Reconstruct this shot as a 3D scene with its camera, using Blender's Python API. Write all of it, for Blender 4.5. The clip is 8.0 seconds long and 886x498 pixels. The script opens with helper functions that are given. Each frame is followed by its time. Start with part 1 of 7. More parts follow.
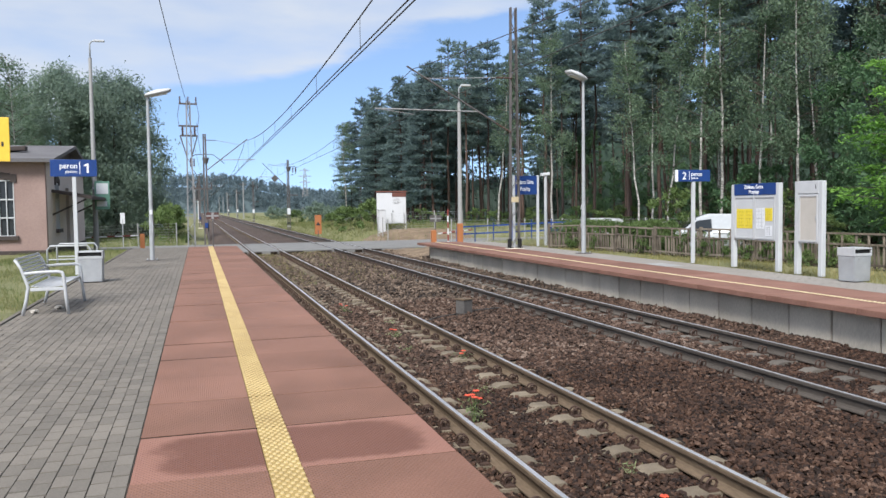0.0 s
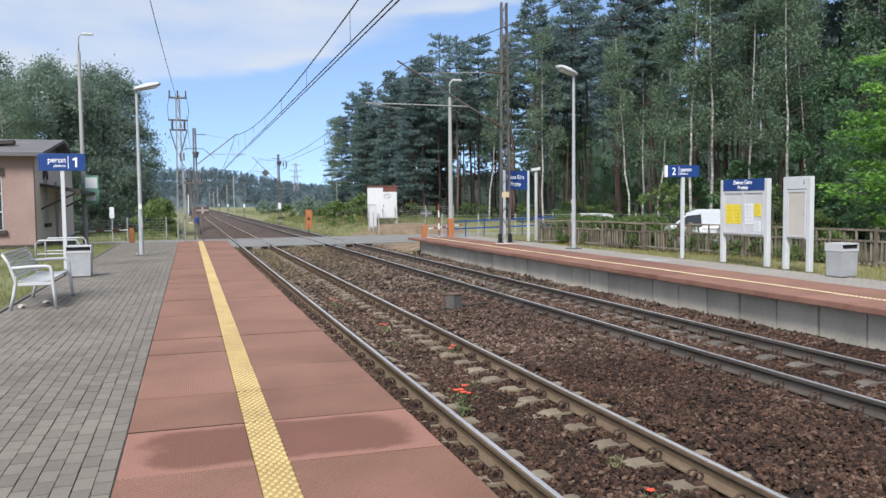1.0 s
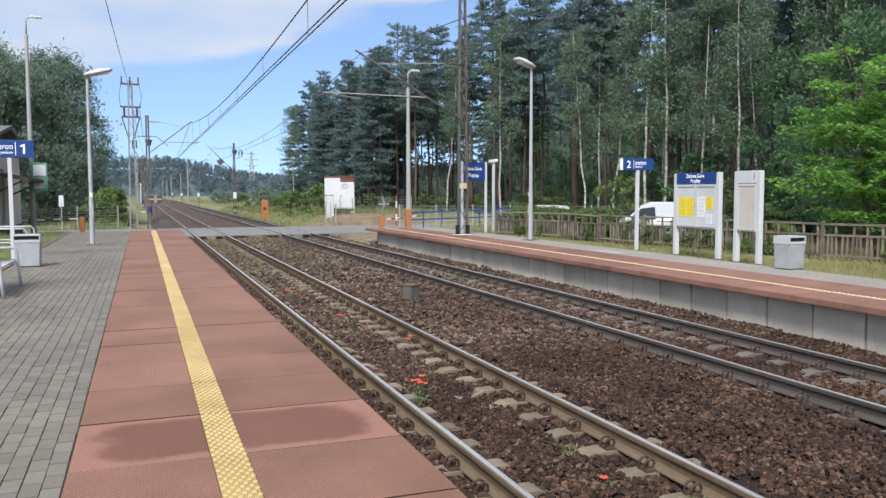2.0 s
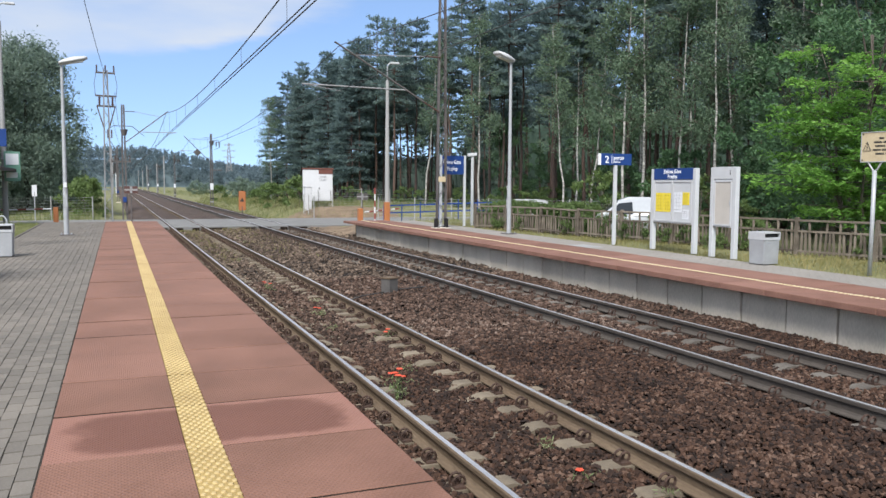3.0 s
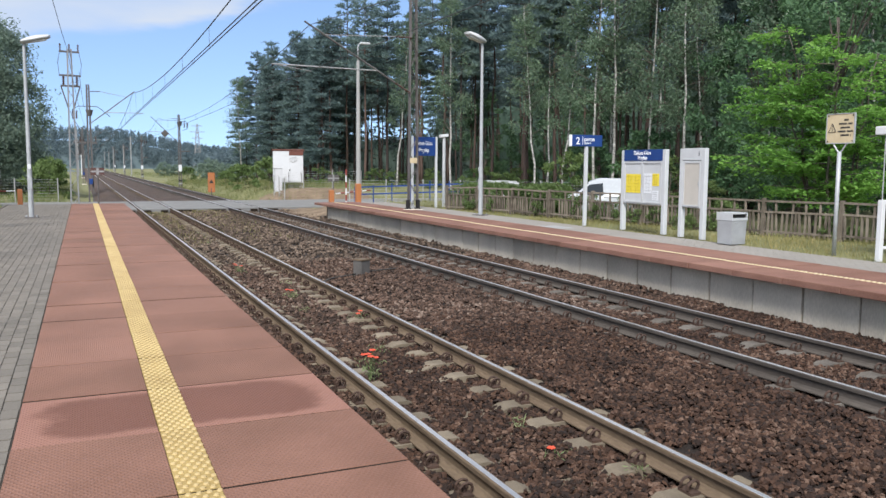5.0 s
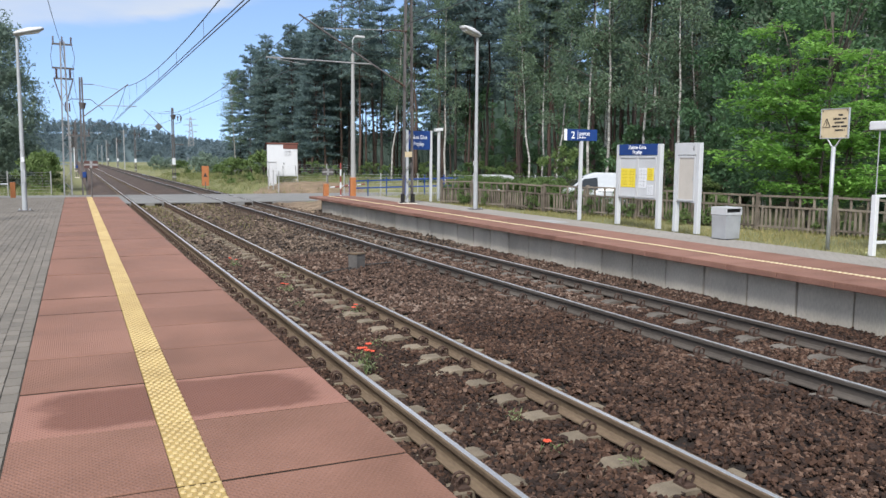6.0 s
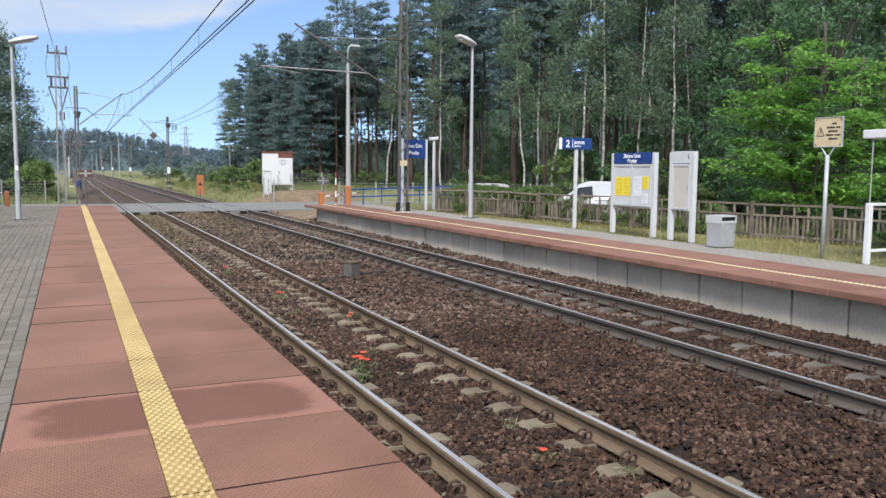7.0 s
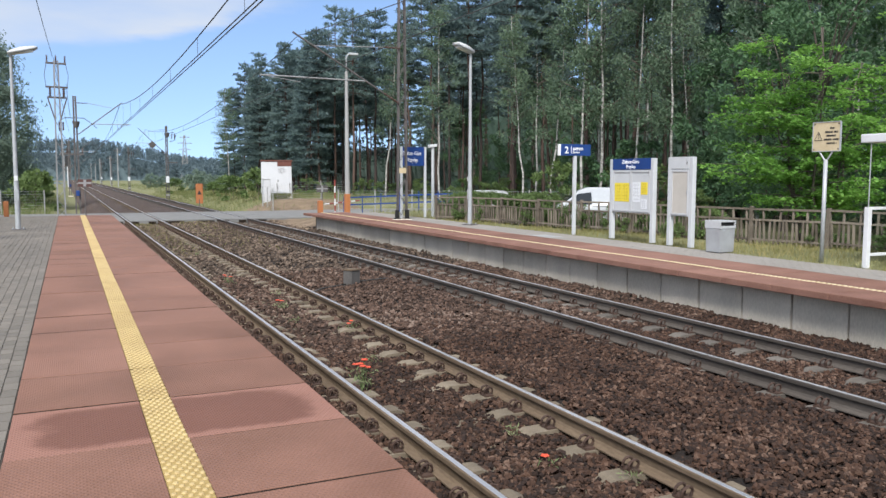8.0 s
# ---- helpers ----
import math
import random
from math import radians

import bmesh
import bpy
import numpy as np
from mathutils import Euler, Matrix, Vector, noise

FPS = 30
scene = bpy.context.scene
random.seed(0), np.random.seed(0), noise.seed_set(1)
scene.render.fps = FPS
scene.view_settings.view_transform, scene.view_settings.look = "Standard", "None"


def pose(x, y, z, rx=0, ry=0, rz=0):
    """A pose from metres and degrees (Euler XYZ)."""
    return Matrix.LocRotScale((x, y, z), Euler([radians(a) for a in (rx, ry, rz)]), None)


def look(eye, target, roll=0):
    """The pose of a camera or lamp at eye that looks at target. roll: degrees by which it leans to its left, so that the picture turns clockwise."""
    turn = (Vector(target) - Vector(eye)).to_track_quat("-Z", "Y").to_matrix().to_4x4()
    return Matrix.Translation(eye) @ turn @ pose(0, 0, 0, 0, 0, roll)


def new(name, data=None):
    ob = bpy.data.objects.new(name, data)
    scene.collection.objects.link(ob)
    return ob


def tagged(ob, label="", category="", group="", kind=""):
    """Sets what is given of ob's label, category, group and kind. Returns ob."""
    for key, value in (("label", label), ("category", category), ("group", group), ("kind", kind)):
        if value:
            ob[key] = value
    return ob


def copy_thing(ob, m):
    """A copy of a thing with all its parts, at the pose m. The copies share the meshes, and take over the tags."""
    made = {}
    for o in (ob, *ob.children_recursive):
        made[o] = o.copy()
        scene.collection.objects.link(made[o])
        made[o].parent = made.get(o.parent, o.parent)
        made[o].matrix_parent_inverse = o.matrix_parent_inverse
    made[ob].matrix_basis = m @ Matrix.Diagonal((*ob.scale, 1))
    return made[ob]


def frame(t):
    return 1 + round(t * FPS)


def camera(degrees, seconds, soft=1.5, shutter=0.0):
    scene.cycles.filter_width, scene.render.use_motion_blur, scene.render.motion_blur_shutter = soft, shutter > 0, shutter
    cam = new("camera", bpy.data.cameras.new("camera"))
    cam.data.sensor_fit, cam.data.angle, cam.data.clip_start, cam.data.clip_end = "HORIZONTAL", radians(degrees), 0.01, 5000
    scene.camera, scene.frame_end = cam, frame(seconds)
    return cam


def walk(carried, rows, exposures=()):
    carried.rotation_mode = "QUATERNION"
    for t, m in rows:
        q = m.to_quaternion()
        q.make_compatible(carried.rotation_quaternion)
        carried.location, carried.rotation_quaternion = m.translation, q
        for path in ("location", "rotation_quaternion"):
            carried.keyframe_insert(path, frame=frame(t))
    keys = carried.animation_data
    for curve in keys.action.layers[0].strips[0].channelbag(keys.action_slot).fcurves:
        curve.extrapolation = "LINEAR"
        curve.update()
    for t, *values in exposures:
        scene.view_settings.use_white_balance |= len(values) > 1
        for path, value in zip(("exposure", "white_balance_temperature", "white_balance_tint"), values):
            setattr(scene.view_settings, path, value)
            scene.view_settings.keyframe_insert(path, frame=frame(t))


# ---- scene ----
cam = camera(57.9, 8.0, soft=1.5)
PATH = [
    (0, (-3.261, -0.47, 2.13), (-2.679, 1.44, 2.025), -0.7),
    (0.5, (-3.246, -0.474, 2.12), (-2.658, 1.434, 2.011), -0.8),
    (1, (-3.24, -0.488, 2.131), (-2.637, 1.416, 2.013), -0.6),
    (1.5, (-3.246, -0.508, 2.135), (-2.589, 1.377, 2.005), -0.4),
    (3, (-3.256, -0.514, 2.135), (-2.503, 1.333, 1.977), 0.4),
    (3.5, (-3.257, -0.517, 2.138), (-2.485, 1.321, 1.975), 0.5),
    (4, (-3.242, -0.534, 2.137), (-2.454, 1.296, 1.966), 0.5),
    (4.5, (-3.25, -0.525, 2.135), (-2.445, 1.297, 1.947), 0.4),
    (6, (-3.293, -0.527, 2.133), (-2.464, 1.28, 1.915), 0.5),
    (6.5, (-3.286, -0.518, 2.131), (-2.451, 1.286, 1.914), 0.6),
    (7, (-3.288, -0.516, 2.123), (-2.447, 1.289, 1.927), 0.5),
    (7.5, (-3.293, -0.509, 2.113), (-2.448, 1.294, 1.93), 0.2),
    (8, (-3.3, -0.52, 2.12), (-2.457, 1.285, 1.942), 0.1),
]
walk(cam, [(t, look(eye, aim, lean)) for t, eye, aim, lean in PATH], exposures=[(0.0, 0.80, 6350, 10), (8.0, 0.80, 6350, 10)])

# ---------------------------------------------------------------- world, sun
SUN_EL, SUN_AZ = 48.0, 215.0          # degrees; azimuth clockwise from +y
world = bpy.data.worlds.new("world")
scene.world = world
world.use_nodes = True
wt = world.node_tree
wt.nodes.clear()


def wn(kind, **kw):
    n = wt.nodes.new(kind)
    for k, v in kw.items():
        if k == "op":
            n.operation = v
    return n


w_out = wn("ShaderNodeOutputWorld")
w_bg = wn("ShaderNodeBackground")
w_bg.inputs["Strength"].default_value = 0.112
sky = wn("ShaderNodeTexSky")
sky.sky_type = "NISHITA"
sky.sun_disc = False
sky.sun_elevation = radians(SUN_EL)
sky.sun_rotation = radians(SUN_AZ)
sky.air_density, sky.dust_density, sky.ozone_density = 1.0, 0.9, 2.6
w_co = wn("ShaderNodeTexCoord")
# a sheet of thin high cloud with a soft slanting rim, open blue beyond it
w_dot = wn("ShaderNodeVectorMath", op="DOT_PRODUCT")
w_dot.inputs[1].default_value = (-0.277, -0.120, 0.955)
w_map = wn("ShaderNodeMapping")
w_map.inputs["Scale"].default_value = (1.6, 1.6, 6.0)
w_noi = wn("ShaderNodeTexNoise")
w_noi.inputs["Scale"].default_value = 1.6
w_noi.inputs["Detail"].default_value = 7.0
w_noi.inputs["Roughness"].default_value = 0.55
w_mul = wn("ShaderNodeMath", op="MULTIPLY_ADD")
w_mul.inputs[1].default_value = 0.16
w_ramp = wn("ShaderNodeMapRange")
w_ramp.interpolation_type = "SMOOTHSTEP"
w_ramp.inputs["From Min"].default_value = 0.090
w_ramp.inputs["From Max"].default_value = 0.116
w_ramp.inputs["To Max"].default_value = 0.92
w_mix = wn("ShaderNodeMix")
w_mix.data_type = "RGBA"
w_mix.inputs[7].default_value = (3.9, 4.1, 4.4, 1)
w_noi2 = wn("ShaderNodeTexNoise")
w_noi2.inputs["Scale"].default_value = 3.4
w_noi2.inputs["Detail"].default_value = 6.0
w_sc = wn("ShaderNodeMapRange")
w_sc.inputs["From Min"].default_value, w_sc.inputs["From Max"].default_value = 0.3, 0.7
w_sc.inputs["To Min"].default_value, w_sc.inputs["To Max"].default_value = 0.42, 1.0
w_fac = wn("ShaderNodeMath", op="MULTIPLY")
lk = wt.links.new
lk(w_co.outputs["Generated"], w_dot.inputs[0])
lk(w_co.outputs["Generated"], w_map.inputs["Vector"])
lk(w_map.outputs[0], w_noi.inputs["Vector"])
lk(w_map.outputs[0], w_noi2.inputs["Vector"])
lk(w_noi.outputs["Fac"], w_mul.inputs[0])
lk(w_dot.outputs["Value"], w_mul.inputs[2])
lk(w_mul.outputs[0], w_ramp.inputs["Value"])
lk(w_noi2.outputs["Fac"], w_sc.inputs["Value"])
lk(w_ramp.outputs["Result"], w_fac.inputs[0])
lk(w_sc.outputs["Result"], w_fac.inputs[1])
lk(w_fac.outputs[0], w_mix.inputs[0])
w_up = wn("ShaderNodeVectorMath", op="ADD")
w_up.inputs[1].default_value = (0, 0, 0.145)
w_nor = wn("ShaderNodeVectorMath", op="NORMALIZE")
lk(w_co.outputs["Generated"], w_up.inputs[0])
lk(w_up.outputs[0], w_nor.inputs[0])
lk(w_nor.outputs[0], sky.inputs["Vector"])
w_tint = wn("ShaderNodeMix")
w_tint.data_type, w_tint.blend_type = "RGBA", "MULTIPLY"
w_tint.inputs[0].default_value = 1.0
w_tint.inputs[7].default_value = (1.15, 1.12, 1.13, 1)
lk(sky.outputs[0], w_tint.inputs[6])
lk(w_tint.outputs[2], w_mix.inputs[6])
lk(w_mix.outputs[2], w_bg.inputs["Color"])
lk(w_bg.outputs[0], w_out.inputs["Surface"])

sun_data = bpy.data.lights.new("sun", "SUN")
sun_data.energy, sun_data.angle, sun_data.color = 3.3, radians(20), (1.0, 0.97, 0.93)
sun = new("sun", sun_data)
az, el = radians(SUN_AZ), radians(SUN_EL)
sun_from = Vector((math.sin(az) * math.cos(el), math.cos(az) * math.cos(el), math.sin(el)))
sun.matrix_world = look(sun_from * 50, (0, 0, 0))


# ---------------------------------------------------------------- materials
def surf(name, a, b, scale=4.0, rough=0.8, metal=0.0, fine=60.0, bump=0.15, dist=0.01, island=0.0, obrand=0.0,
         stretch=(1, 1, 1), spec=0.4, third=None, rvar=0.1):
    """A surface that wanders between two colours at a large and a fine scale, in metres of the world."""
    m = bpy.data.materials.new(name)
    m.use_nodes = True
    t = m.node_tree
    p = t.nodes["Principled BSDF"]
    n = t.nodes.new
    geo = n("ShaderNodeNewGeometry")
    mp = n("ShaderNodeMapping")
    mp.inputs["Scale"].default_value = stretch
    t.links.new(geo.outputs["Position"], mp.inputs["Vector"])
    n1, n2 = n("ShaderNodeTexNoise"), n("ShaderNodeTexNoise")
    n1.inputs["Scale"].default_value, n1.inputs["Detail"].default_value = scale, 5
    n2.inputs["Scale"].default_value, n2.inputs["Detail"].default_value = fine, 3
    t.links.new(mp.outputs[0], n1.inputs["Vector"])
    t.links.new(mp.outputs[0], n2.inputs["Vector"])
    add = n("ShaderNodeMath")
    add.operation = "MULTIPLY_ADD"
    add.inputs[1].default_value = 0.45
    t.links.new(n2.outputs["Fac"], add.inputs[0])
    sc = n("ShaderNodeMath")
    sc.operation = "MULTIPLY"
    sc.inputs[1].default_value = 0.55
    t.links.new(n1.outputs["Fac"], sc.inputs[0])
    t.links.new(sc.outputs[0], add.inputs[2])
    value = add.outputs[0]
    for amount, node, out in ((island, geo, "Random Per Island"), (obrand, None, "Random")):
        if amount:
            src = node or n("ShaderNodeObjectInfo")
            k = n("ShaderNodeMath")
            k.operation = "MULTIPLY_ADD"
            k.inputs[1].default_value = amount
            t.links.new(src.outputs[out], k.inputs[0])
            t.links.new(value, k.inputs[2])
            k2 = n("ShaderNodeMath")
            k2.operation = "SUBTRACT"
            k2.inputs[1].default_value = amount * 0.5
            t.links.new(k.outputs[0], k2.inputs[0])
            value = k2.outputs[0]
    ramp = n("ShaderNodeValToRGB")
    ramp.color_ramp.elements[0].position, ramp.color_ramp.elements[0].color = 0.32, (*a, 1)
    ramp.color_ramp.elements[1].position, ramp.color_ramp.elements[1].color = 0.68, (*b, 1)
    if third:
        e = ramp.color_ramp.elements.new(0.8)
        e.color = (*third, 1)
    t.links.new(value, ramp.inputs["Fac"])
    t.links.new(ramp.outputs["Color"], p.inputs["Base Color"])
    rr = n("ShaderNodeMapRange")
    rr.inputs["To Min"].default_value, rr.inputs["To Max"].default_value = max(rough - rvar, 0.03), min(rough + rvar, 1)
    t.links.new(n1.outputs["Fac"], rr.inputs["Value"])
    t.links.new(rr.outputs["Result"], p.inputs["Roughness"])
    p.inputs["Metallic"].default_value = metal
    p.inputs["Specular IOR Level"].default_value = spec
    if bump:
        bp = n("ShaderNodeBump")
        bp.inputs["Strength"].default_value, bp.inputs["Distance"].default_value = bump, dist
        t.links.new(n2.outputs["Fac"], bp.inputs["Height"])
        t.links.new(bp.outputs[0], p.inputs["Normal"])
    return m


def leafy(name, a, b, c, glow=0.35, rough=0.55):
    """Leaves: colour by leaf and by patch, some light let through."""
    m = bpy.data.materials.new(name)
    m.use_nodes = True
    t = m.node_tree
    n = t.nodes.new
    p = t.nodes["Principled BSDF"]
    out = t.nodes["Material Output"]
    geo, info = n("ShaderNodeNewGeometry"), n("ShaderNodeObjectInfo")
    no = n("ShaderNodeTexNoise")
    no.inputs["Scale"].default_value = 0.5
    t.links.new(geo.outputs["Position"], no.inputs["Vector"])
    s1, s2 = n("ShaderNodeMath"), n("ShaderNodeMath")
    s1.operation = s2.operation = "MULTIPLY_ADD"
    s1.inputs[1].default_value, s2.inputs[1].default_value = 0.4, 0.25
    half = n("ShaderNodeMath")
    half.operation = "MULTIPLY"
    half.inputs[1].default_value = 0.5
    t.links.new(no.outputs["Fac"], half.inputs[0])
    t.links.new(geo.outputs["Random Per Island"], s1.inputs[0])
    t.links.new(half.outputs[0], s1.inputs[2])
    t.links.new(info.outputs["Random"], s2.inputs[0])
    t.links.new(s1.outputs[0], s2.inputs[2])
    ramp = n("ShaderNodeValToRGB")
    ramp.color_ramp.elements[0].position, ramp.color_ramp.elements[0].color = 0.25, (*a, 1)
    ramp.color_ramp.elements[1].position, ramp.color_ramp.elements[1].color = 0.9, (*c, 1)
    e = ramp.color_ramp.elements.new(0.58)
    e.color = (*b, 1)
    t.links.new(s2.outputs[0], ramp.inputs["Fac"])
    t.links.new(ramp.outputs["Color"], p.inputs["Base Color"])
    p.inputs["Roughness"].default_value = rough
    p.inputs["Specular IOR Level"].default_value = 0.25
    tr = n("ShaderNodeBsdfTranslucent")
    t.links.new(ramp.outputs["Color"], tr.inputs["Color"])
    mix = n("ShaderNodeMixShader")
    mix.inputs[0].default_value = glow
    t.links.new(p.outputs[0], mix.inputs[1])
    t.links.new(tr.outputs[0], mix.inputs[2])
    t.links.new(mix.outputs[0], out.inputs["Surface"])
    return m


def plain(name, col, rough=0.5, metal=0.0, wear=0.12, scale=9.0):
    d = tuple(max(0.0, c * (1 - wear)) for c in col)
    u = tuple(min(1.0, c * (1 + wear * 0.6)) for c in col)
    return surf(name, d, u, scale=scale, rough=rough, metal=metal, fine=90, bump=0.05, dist=0.002)


M_SLAB = surf("red_slab", (0.138, 0.066, 0.041), (0.258, 0.131, 0.092), scale=1.3, rough=0.72, fine=120, bump=0.45, dist=0.004, obrand=0.13)
M_SLAB_FAR = surf("worn_red_slab", (0.140, 0.066, 0.046), (0.248, 0.130, 0.096), scale=1.8, rough=0.8, fine=60, bump=0.3, dist=0.004, obrand=0.2)


def relief(m, pitch, depth):
    """Adds a fine crossed-ridge relief to a surface's bump."""
    t = m.node_tree
    n = t.nodes.new
    bump = [k for k in t.nodes if k.bl_idname == "ShaderNodeBump"][0]
    geo = [k for k in t.nodes if k.bl_idname == "ShaderNodeNewGeometry"][0]
    waves = []
    for turn in (35, -35):
        mp = n("ShaderNodeMapping")
        mp.inputs["Rotation"].default_value = (0, 0, radians(turn))
        t.links.new(geo.outputs["Position"], mp.inputs["Vector"])
        w = n("ShaderNodeTexWave")
        w.inputs["Scale"].default_value = 0.314 / pitch
        w.inputs["Distortion"].default_value = 0.4
        t.links.new(mp.outputs[0], w.inputs["Vector"])
        waves.append(w)
    mul = n("ShaderNodeMath")
    mul.operation = "MULTIPLY"
    t.links.new(waves[0].outputs["Fac"], mul.inputs[0])
    t.links.new(waves[1].outputs["Fac"], mul.inputs[1])
    b2 = n("ShaderNodeBump")
    b2.inputs["Strength"].default_value, b2.inputs["Distance"].default_value = 0.75, depth
    t.links.new(mul.outputs[0], b2.inputs["Height"])
    t.links.new(bump.outputs[0], b2.inputs["Normal"])
    t.links.new(b2.outputs[0], t.nodes["Principled BSDF"].inputs["Normal"])


relief(M_SLAB, 0.026, 0.005)
M_JOINT = surf("dark_joint", (0.012, 0.009, 0.007), (0.035, 0.027, 0.021), scale=6, rough=0.95, spec=0.05)
M_YELLOW = surf("yellow_tactile", (0.375, 0.272, 0.122), (0.505, 0.385, 0.188), scale=3, rough=0.7, fine=45, obrand=0.15)
M_PAVER = surf("grey_paver", (0.112, 0.100, 0.084), (0.192, 0.170, 0.142), scale=0.9, rough=0.85, fine=110, bump=0.3, dist=0.003, obrand=0.2)
M_PAVERS = surf("grey_paver_field", (0.112, 0.100, 0.084), (0.192, 0.170, 0.142), scale=0.9, rough=0.85, fine=110, bump=0.3, dist=0.003, island=0.2)
M_SAND = surf("joint_sand", (0.026, 0.023, 0.018), (0.06, 0.052, 0.04), scale=3, rough=0.95)
M_PAVERS2 = surf("pale_paver_field", (0.215, 0.198, 0.176), (0.285, 0.265, 0.238), scale=0.9, rough=0.85, fine=110, bump=0.15, dist=0.003, island=0.0)
# dirt, and painted shade between the raised dots, as one darker yellow
M_YDIRTSHADE = surf("dirt_shade_yellow", (0.235, 0.160, 0.055), (0.40, 0.29, 0.105), scale=3, rough=0.75, fine=45)
M_PRINTG = plain("grey_print", (0.30, 0.31, 0.33), 0.6)
M_PRINTY = plain("brown_print", (0.36, 0.26, 0.03), 0.6)
M_PALEDOT = surf("pale_tactile", (0.55, 0.46, 0.27), (0.68, 0.58, 0.38), scale=3, rough=0.7, fine=45)
M_CONC = surf("concrete_wall", (0.43, 0.390, 0.320), (0.64, 0.585, 0.49), scale=1.6, rough=0.85, fine=45, bump=0.3, obrand=0.25, stretch=(1, 1, 0.35))
M_SLEEPER = surf("concrete_sleeper", (0.120, 0.097, 0.068), (0.232, 0.190, 0.136), scale=5, rough=0.9, fine=90, bump=0.3, obrand=0.25)
# near-black, so that the bed paints the shade in the gaps between stones
M_GAPSHADE = surf("ballast_bed", (0.008, 0.005, 0.004), (0.026, 0.017, 0.012), scale=1.5, rough=0.95, fine=28, bump=1.0, dist=0.05)
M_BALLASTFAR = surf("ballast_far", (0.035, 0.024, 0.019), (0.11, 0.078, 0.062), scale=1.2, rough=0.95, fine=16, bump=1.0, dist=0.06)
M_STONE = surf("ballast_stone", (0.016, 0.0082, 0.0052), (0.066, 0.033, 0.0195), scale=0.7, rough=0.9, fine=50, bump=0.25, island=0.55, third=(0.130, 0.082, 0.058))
# stones farther off are paler: the sky's sheen on them is in the colour
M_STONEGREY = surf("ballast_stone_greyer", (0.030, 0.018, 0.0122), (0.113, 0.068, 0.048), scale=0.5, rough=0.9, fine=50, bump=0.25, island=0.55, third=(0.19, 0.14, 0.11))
M_STONEPALE = surf("ballast_stone_sheen_far", (0.045, 0.032, 0.023), (0.145, 0.104, 0.076), scale=0.4, rough=0.9, fine=50, bump=0.25, island=0.5, third=(0.22, 0.17, 0.13))
M_RAILSIDE = surf("rail_side", (0.080, 0.055, 0.034), (0.165, 0.120, 0.078), scale=2, rough=0.8, fine=40, stretch=(1, 0.3, 1))
M_SLEEPERGREY = surf("grey_concrete_sleeper", (0.080, 0.069, 0.057), (0.160, 0.142, 0.121), scale=5, rough=0.9, fine=90, bump=0.3, obrand=0.25)
M_RAILDARK = surf("dark_rail_side", (0.045, 0.037, 0.031), (0.098, 0.084, 0.071), scale=2, rough=0.75, fine=40, stretch=(1, 0.3, 1))
M_RAILTOP = surf("rail_running_face", (0.70, 0.68, 0.67), (0.88, 0.86, 0.85), scale=3, rough=0.46, metal=1.0, fine=60, bump=0.02, stretch=(1, 0.1, 1))
M_RUST = surf("rusty_clip", (0.035, 0.022, 0.017), (0.085, 0.05, 0.036), scale=8, rough=0.85)
M_GRASS = surf("dry_grass_ground", (0.095, 0.110, 0.042), (0.225, 0.210, 0.100), scale=0.8, rough=0.95, fine=14, bump=0.6, dist=0.04, third=(0.31, 0.265, 0.145))
M_BLADEDRY = leafy("dry_grass_blade", (0.10, 0.12, 0.03), (0.24, 0.22, 0.085), (0.42, 0.35, 0.17), glow=0.25)
M_BLADE = leafy("grass_blade", (0.07, 0.11, 0.03), (0.15, 0.18, 0.065), (0.31, 0.275, 0.135), glow=0.25)
M_ASPH = surf("crossing_asphalt", (0.135, 0.133, 0.128), (0.225, 0.222, 0.212), scale=1.2, rough=0.85, fine=60, bump=0.3)
M_SOIL = surf("sandy_soil", (0.085, 0.058, 0.038), (0.27, 0.20, 0.13), scale=1.3, rough=0.95, fine=9, bump=0.7, dist=0.05)
M_GALV = surf("galvanised_steel", (0.30, 0.315, 0.325), (0.41, 0.425, 0.435), scale=5, rough=0.5, metal=0.15, fine=40, bump=0.05)
M_LACE = surf("weathered_mast_steel", (0.075, 0.07, 0.068), (0.16, 0.145, 0.14), scale=3, rough=0.7, metal=0.3, stretch=(1, 1, 0.3))
M_PALEMAST = surf("pale_mast_steel", (0.22, 0.22, 0.22), (0.36, 0.36, 0.36), scale=3, rough=0.6, metal=0.3, stretch=(1, 1, 0.3))
M_POLECONC = surf("spun_concrete_pole", (0.25, 0.25, 0.245), (0.36, 0.36, 0.35), scale=2, rough=0.8, stretch=(1, 1, 0.3))
M_WHITE = plain("white_paint", (0.62, 0.63, 0.64), 0.45, wear=0.08)
M_OFFWHITE = surf("board_grey_white", (0.44, 0.455, 0.465), (0.52, 0.535, 0.545), scale=3, rough=0.5)
M_BLUE = plain("sign_blue", (0.012, 0.045, 0.185), 0.4, wear=0.15)
M_BLUERAIL = plain("blue_painted_rail", (0.012, 0.045, 0.19), 0.5)
M_LETTER = plain("white_lettering", (0.80, 0.81, 0.82), 0.5, wear=0.03)
M_INK = plain("black_print", (0.03, 0.03, 0.03), 0.6)
M_PAPERY = plain("yellow_sheet", (0.72, 0.58, 0.05), 0.6, wear=0.1)
M_PAPERW = plain("white_sheet", (0.66, 0.68, 0.70), 0.6, wear=0.06)
M_PAPERC = surf("faded_poster", (0.41, 0.385, 0.34), (0.50, 0.47, 0.425), scale=3, rough=0.45)
M_ORANGE = plain("orange_housing", (0.38, 0.145, 0.055), 0.5)
M_RED = plain("red_paint", (0.24, 0.055, 0.045), 0.5)
M_SIGNYEL = plain("yellow_sign", (0.76, 0.50, 0.055), 0.5, wear=0.08)
